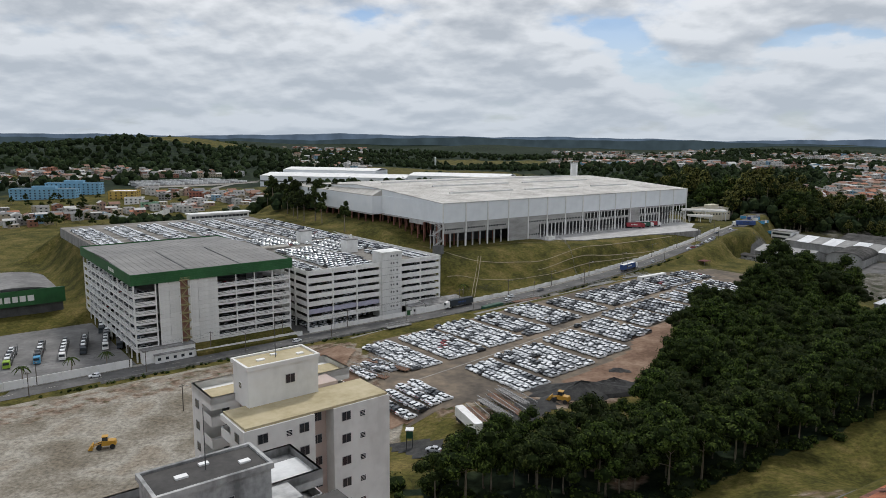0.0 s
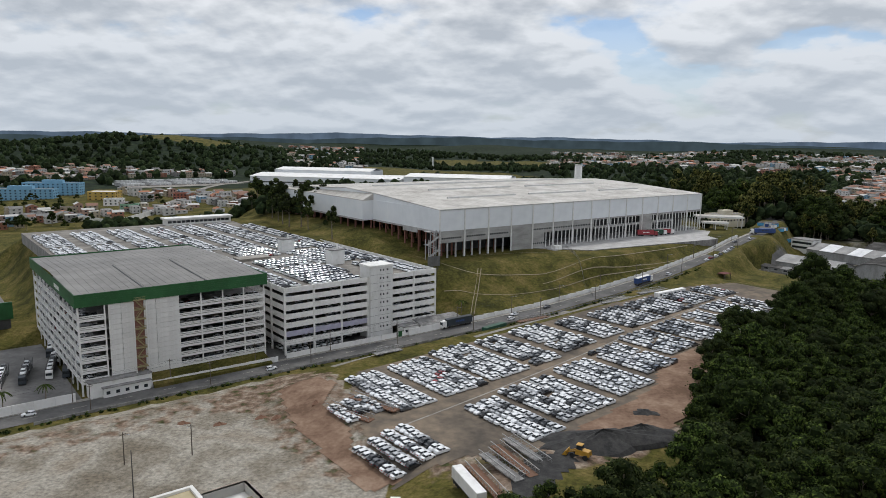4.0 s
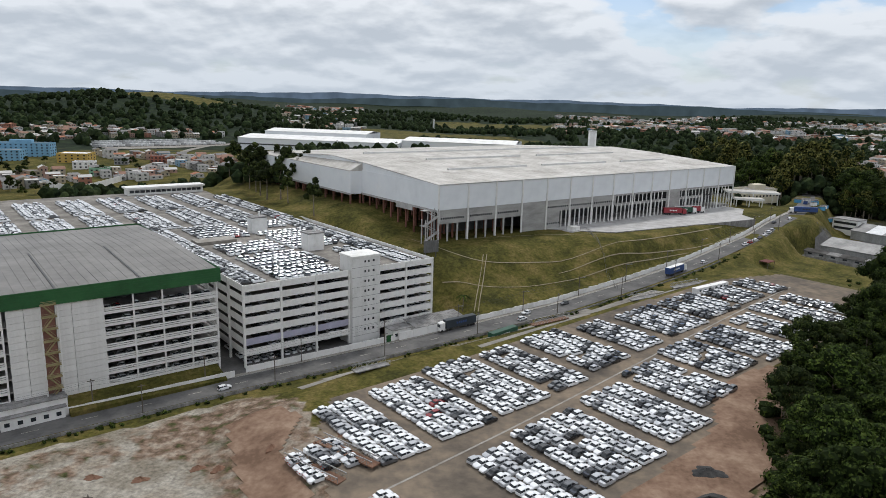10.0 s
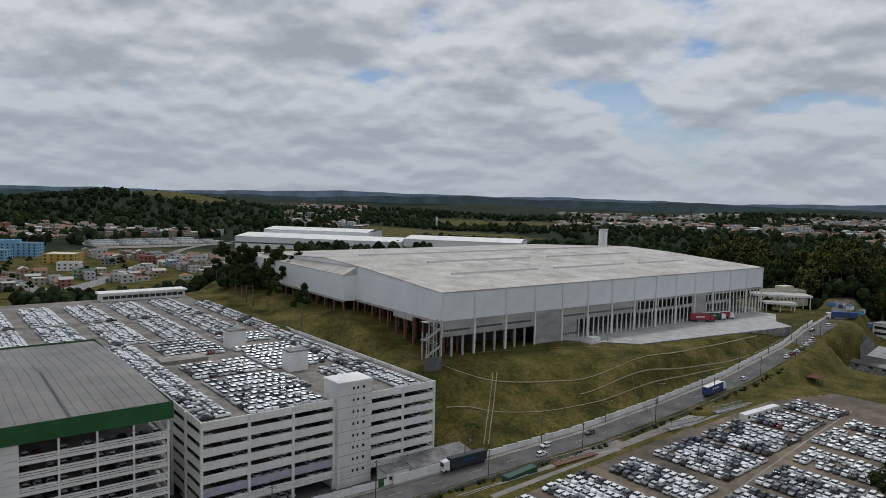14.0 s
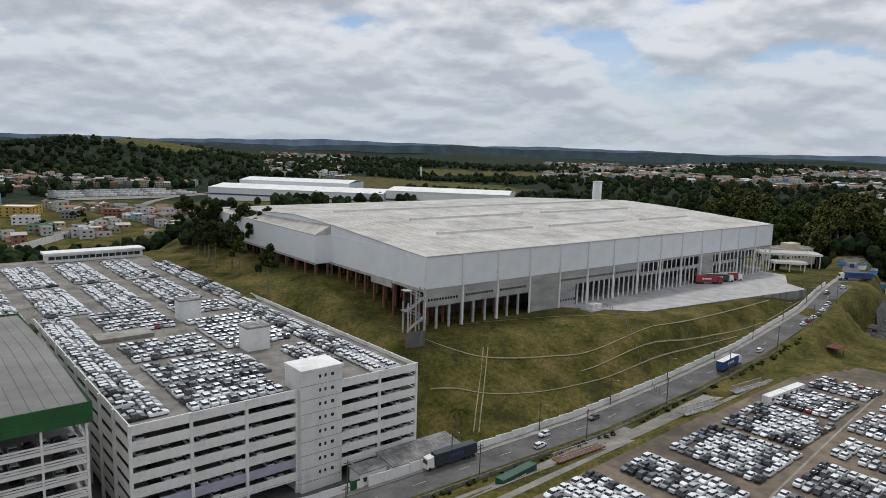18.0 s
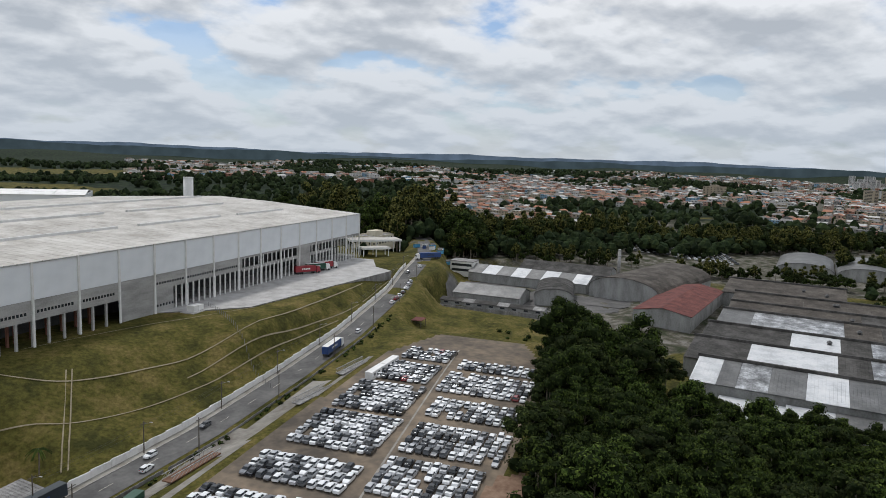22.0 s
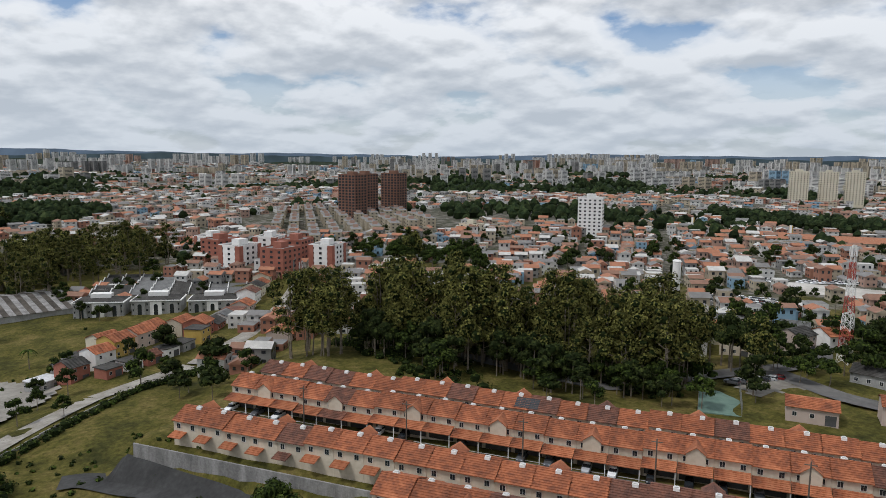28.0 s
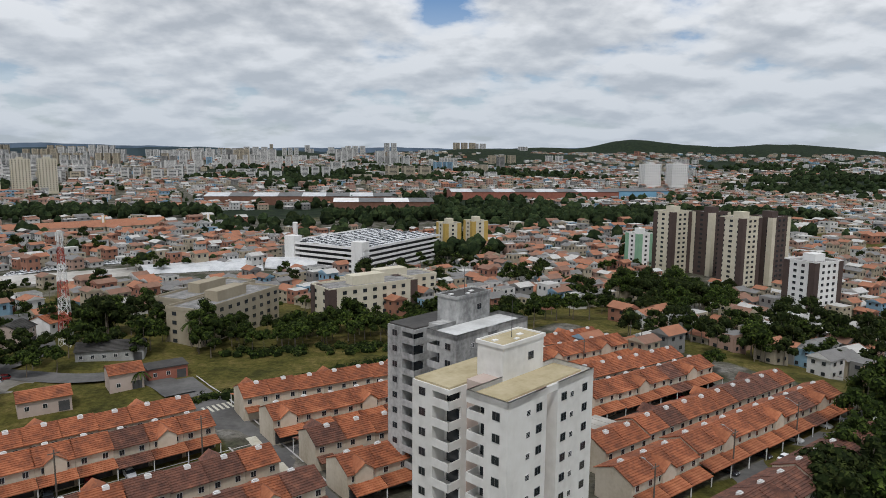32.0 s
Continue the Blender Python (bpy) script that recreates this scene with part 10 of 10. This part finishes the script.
_ch = random.Random(77)
COT_W = [M_house, M_white, M_redbrick, M_ochre, M_cream, M_wallg, M_pink]
COT_R = [M_tile, M_tile, M_tiledark, M_sheetd, M_sheetm]
for x, y, w, d, h, t, wall, roof, flat, words in (
    (259, 115, 8, 7, 3.2, -60, M_wallg, M_sheetl, True, "low open-sided house with pale sheet roofing"),
    (256, 107, 7, 8, 5.6, -62, M_redbrick, M_sheetd, False, "maroon-fronted house with a dark grey roof"),
    (266, 106, 9, 8, 4.2, -62, M_wallg, M_sheetd, False, "grey house with a dark pitched roof"),
    (263, 98, 8, 8, 6.0, -62, M_white, M_tile, False, "white two-storey house with an orange tiled roof"),
    (276, 100, 12, 9, 3.6, -62, M_wallg, M_sheetd, True, "low grey workshop with a flat roof"),
    (274, 90, 9, 9, 6.2, -60, M_ochre, M_tile, False, "yellow two-storey house with an orange tiled roof"),
    (285, 92, 9, 8, 6.0, -60, M_cream, M_tile, False, "cream two-storey house with a tiled roof"),
    (283, 80, 11, 9, 6.2, -55, M_pink, M_tile, False, "large house under a broad orange tiled roof"),
    (293, 74, 10, 9, 6.2, -50, M_house, M_tile, False, "large house under a broad orange tiled roof"),
    (294, 62, 10, 8, 6.0, -48, M_house, M_tile, False, "tiled house at the street's bend"),
    (246, 98, 6, 6, 3.0, -64, M_redbrick, M_sheetd, True, "low brick garage with a dark flat roof"),
    (249.5, 91, 6, 6, 3.0, -64, M_white, M_sheetd, True, "low white garage with a dark flat roof"),
    (253, 84, 6, 6, 3.0, -62, M_redbrick, M_tiledark, False, "low brick garage with a dark tiled roof"),
    (257, 77, 6, 6, 3.2, -60, M_white, M_sheetd, True, "low white garage with a dark flat roof"),
    (263, 70, 7, 6, 3.2, -52, M_wallg, M_sheetd, True, "low grey garage with a dark flat roof"),
    (271, 62, 7, 7, 5.6, -46, M_ochre, M_sheetd, True, "ochre street house with a flat roof"),
):
    cottage(x, y, t + 180, w, d, h, wall, roof, words, flat)
for k in range(11):
    f = k / 10
    x, y = np.interp(f, (0, 0.4, 1), (282, 318, 378)), np.interp(f, (0, 0.4, 1), (52, 20, -20))
    cottage(x + 4, y + 5, -40, 9, 9, _ch.choice((3.2, 5.8)), _ch.choice(COT_W), _ch.choice(COT_R), "small street house with a mixed tile or sheet roof", _ch.random() < 0.2)
    x, y = np.interp(f, (0, 0.4, 1), (252, 296, 352)), np.interp(f, (0, 0.4, 1), (36, 2, -36))
    cottage(x, y, -40, 9, 10, 3.4, _ch.choice(COT_W), M_tile, "small orange-tiled house across the street")
# gate lodge and shed near the estate entrance
cottage(70, -37, 28, 8, 7, 4.6, M_pink, M_tile, "pink-walled estate lodge with a tiled roof")
cottage(62, -45, 28, 10, 6, 3.2, M_redbrick, M_tar, "flat-roofed gate office with dark solar panels", True)
cottage(84, -24, 28, 11, 7, 3.4, M_pink, M_tile, "pink-walled estate hall with a tiled roof")
cottage(82, -64, 10, 18, 8, 3.4, M_wallg, M_sheetd, "long grey-roofed shed behind the hedge")
for x, y, w in ((128, -66, 0), (140, -78, 30), (118, -84, 60), (150, -92, 20), (126, -100, 0), (112, -96, 40), (160, -70, 10)):
    cottage(x, y, 25 + w, 9, 9, 5.8, _ch.choice(COT_W), _ch.choice(COT_R), "two-storey house near the mast with a tiled roof")
# solar panels on one terrace roof
root = base("solar_array", "blue-black solar panels on a tiled roof", "solar panels", m=pose(*pq(121, -27.4, AX), 31.35, 24, 0, math.degrees(math.atan2(AX[1], AX[0])) + 180))
for k in range(5):
    for j in range(2):
        s = Shape()
        s.box(k * 1.05, j * 1.6, 0.1, k * 1.05 + 1.0, j * 1.6 + 1.55, 0.16, M_glass)
        s.part("panel", root)
# van and cars by the court
for k in range(7):
    car(pick_paint(0.6), True, pose(109 - 0.9 * k, -32 - 2.3 * k, gz(106, -38) + 0.4, 0, 0, 12), "beside the tennis court", "cars in the estate")


# white boundary walls and the bus road in the valley beyond the garages
def field_wall(name, pts, h, material, label, step=6.0):
    root = base(name, label, "wall", kind="structure")
    for (x0, y0), (x1, y1) in zip(pts[:-1], pts[1:]):
        n = max(1, int(math.hypot(x1 - x0, y1 - y0) / step))
        for k in range(n):
            x, y = x0 + (x1 - x0) * k / n, y0 + (y1 - y0) * k / n
            s = Shape()
            s.box(0, 0, -2.5, math.hypot(x1 - x0, y1 - y0) / n - 0.05, 0.3, h, material, m=frame_at(x, y, gz(x, y), x1 - x0, y1 - y0))
            s.part("panel", root)


field_wall("wall_valley", [(-318, 602), (-271, 566), (-268, 680)], 5.0, M_white, "long white boundary wall across the valley slope", 9)
field_wall("wall_valley", [(-269, 727), (-244, 819)], 5.0, M_white, "long white boundary wall along the bank", 9)
ribbon("road", [(-280, 690), (-284, 780), (-318, 900), (-330, 1020), (-300, 1120)], 9, M_gravel, "pale road climbing past the bus yard", 0.6)
ribbon("bus_yard", [(-420, 900), (-370, 960), (-330, 1060)], 60, M_gravel, "pale gravel bus yard on the hillside", 0.5, "yard")
BUSES = Shape()
for k in range(70):
    f, g = (k % 24) / 24, k // 24
    x, y = -430 + 110 * f - 22 * g, 905 + 150 * f + 22 * g
    BUSES.box(-5.5, -1.3, 0.5, 5.5, 1.3, 3.3, M_bus[0 if k % 5 else 1], m=pose(x, y, gz(x, y) + 0.4, 0, 0, -20))
    BUSES.box(-5.2, -1.1, 0, 5.2, 1.1, 0.5, M_rubber, m=pose(x, y, gz(x, y) + 0.4, 0, 0, -20))
BUSES.thing("parked_buses", "rows of white buses parked on the hillside", "buses", kind="stuff")
for x, y, w, d, wl_ in ((-300, 660, 16, 12, M_grn), (-285, 745, 14, 12, M_redbrick), (-330, 690, 18, 12, M_white), (-350, 640, 20, 10, M_beige), (-310, 720, 12, 10, M_wallg)):
    building("works_block", "small flat-roofed workshop in the valley", x, y, gz(x, y), 15, w, d, 2, wl_, cols=4, side=3, category="workshop", box=False)

# benches and drains across the grass slope below the warehouse
for pts, w in (([(-9, 370), (5, 357), (22, 355), (53, 368), (100, 393), (168, 453)], 0.4), ([(6, 341), (24, 342), (51, 353), (84, 374), (130, 408)], 0.35), ([(57.7, 363.3), (98.6, 387.2), (150.4, 426.2), (187, 464.2)], 0.35), ([(12.9, 375.7), (56.6, 396), (93, 405.8)], 0.35)):
    ribbon("slope_drain", pts, w, M_chute, "thin pale drain along the slope's bench", 0.25, "drain strip")
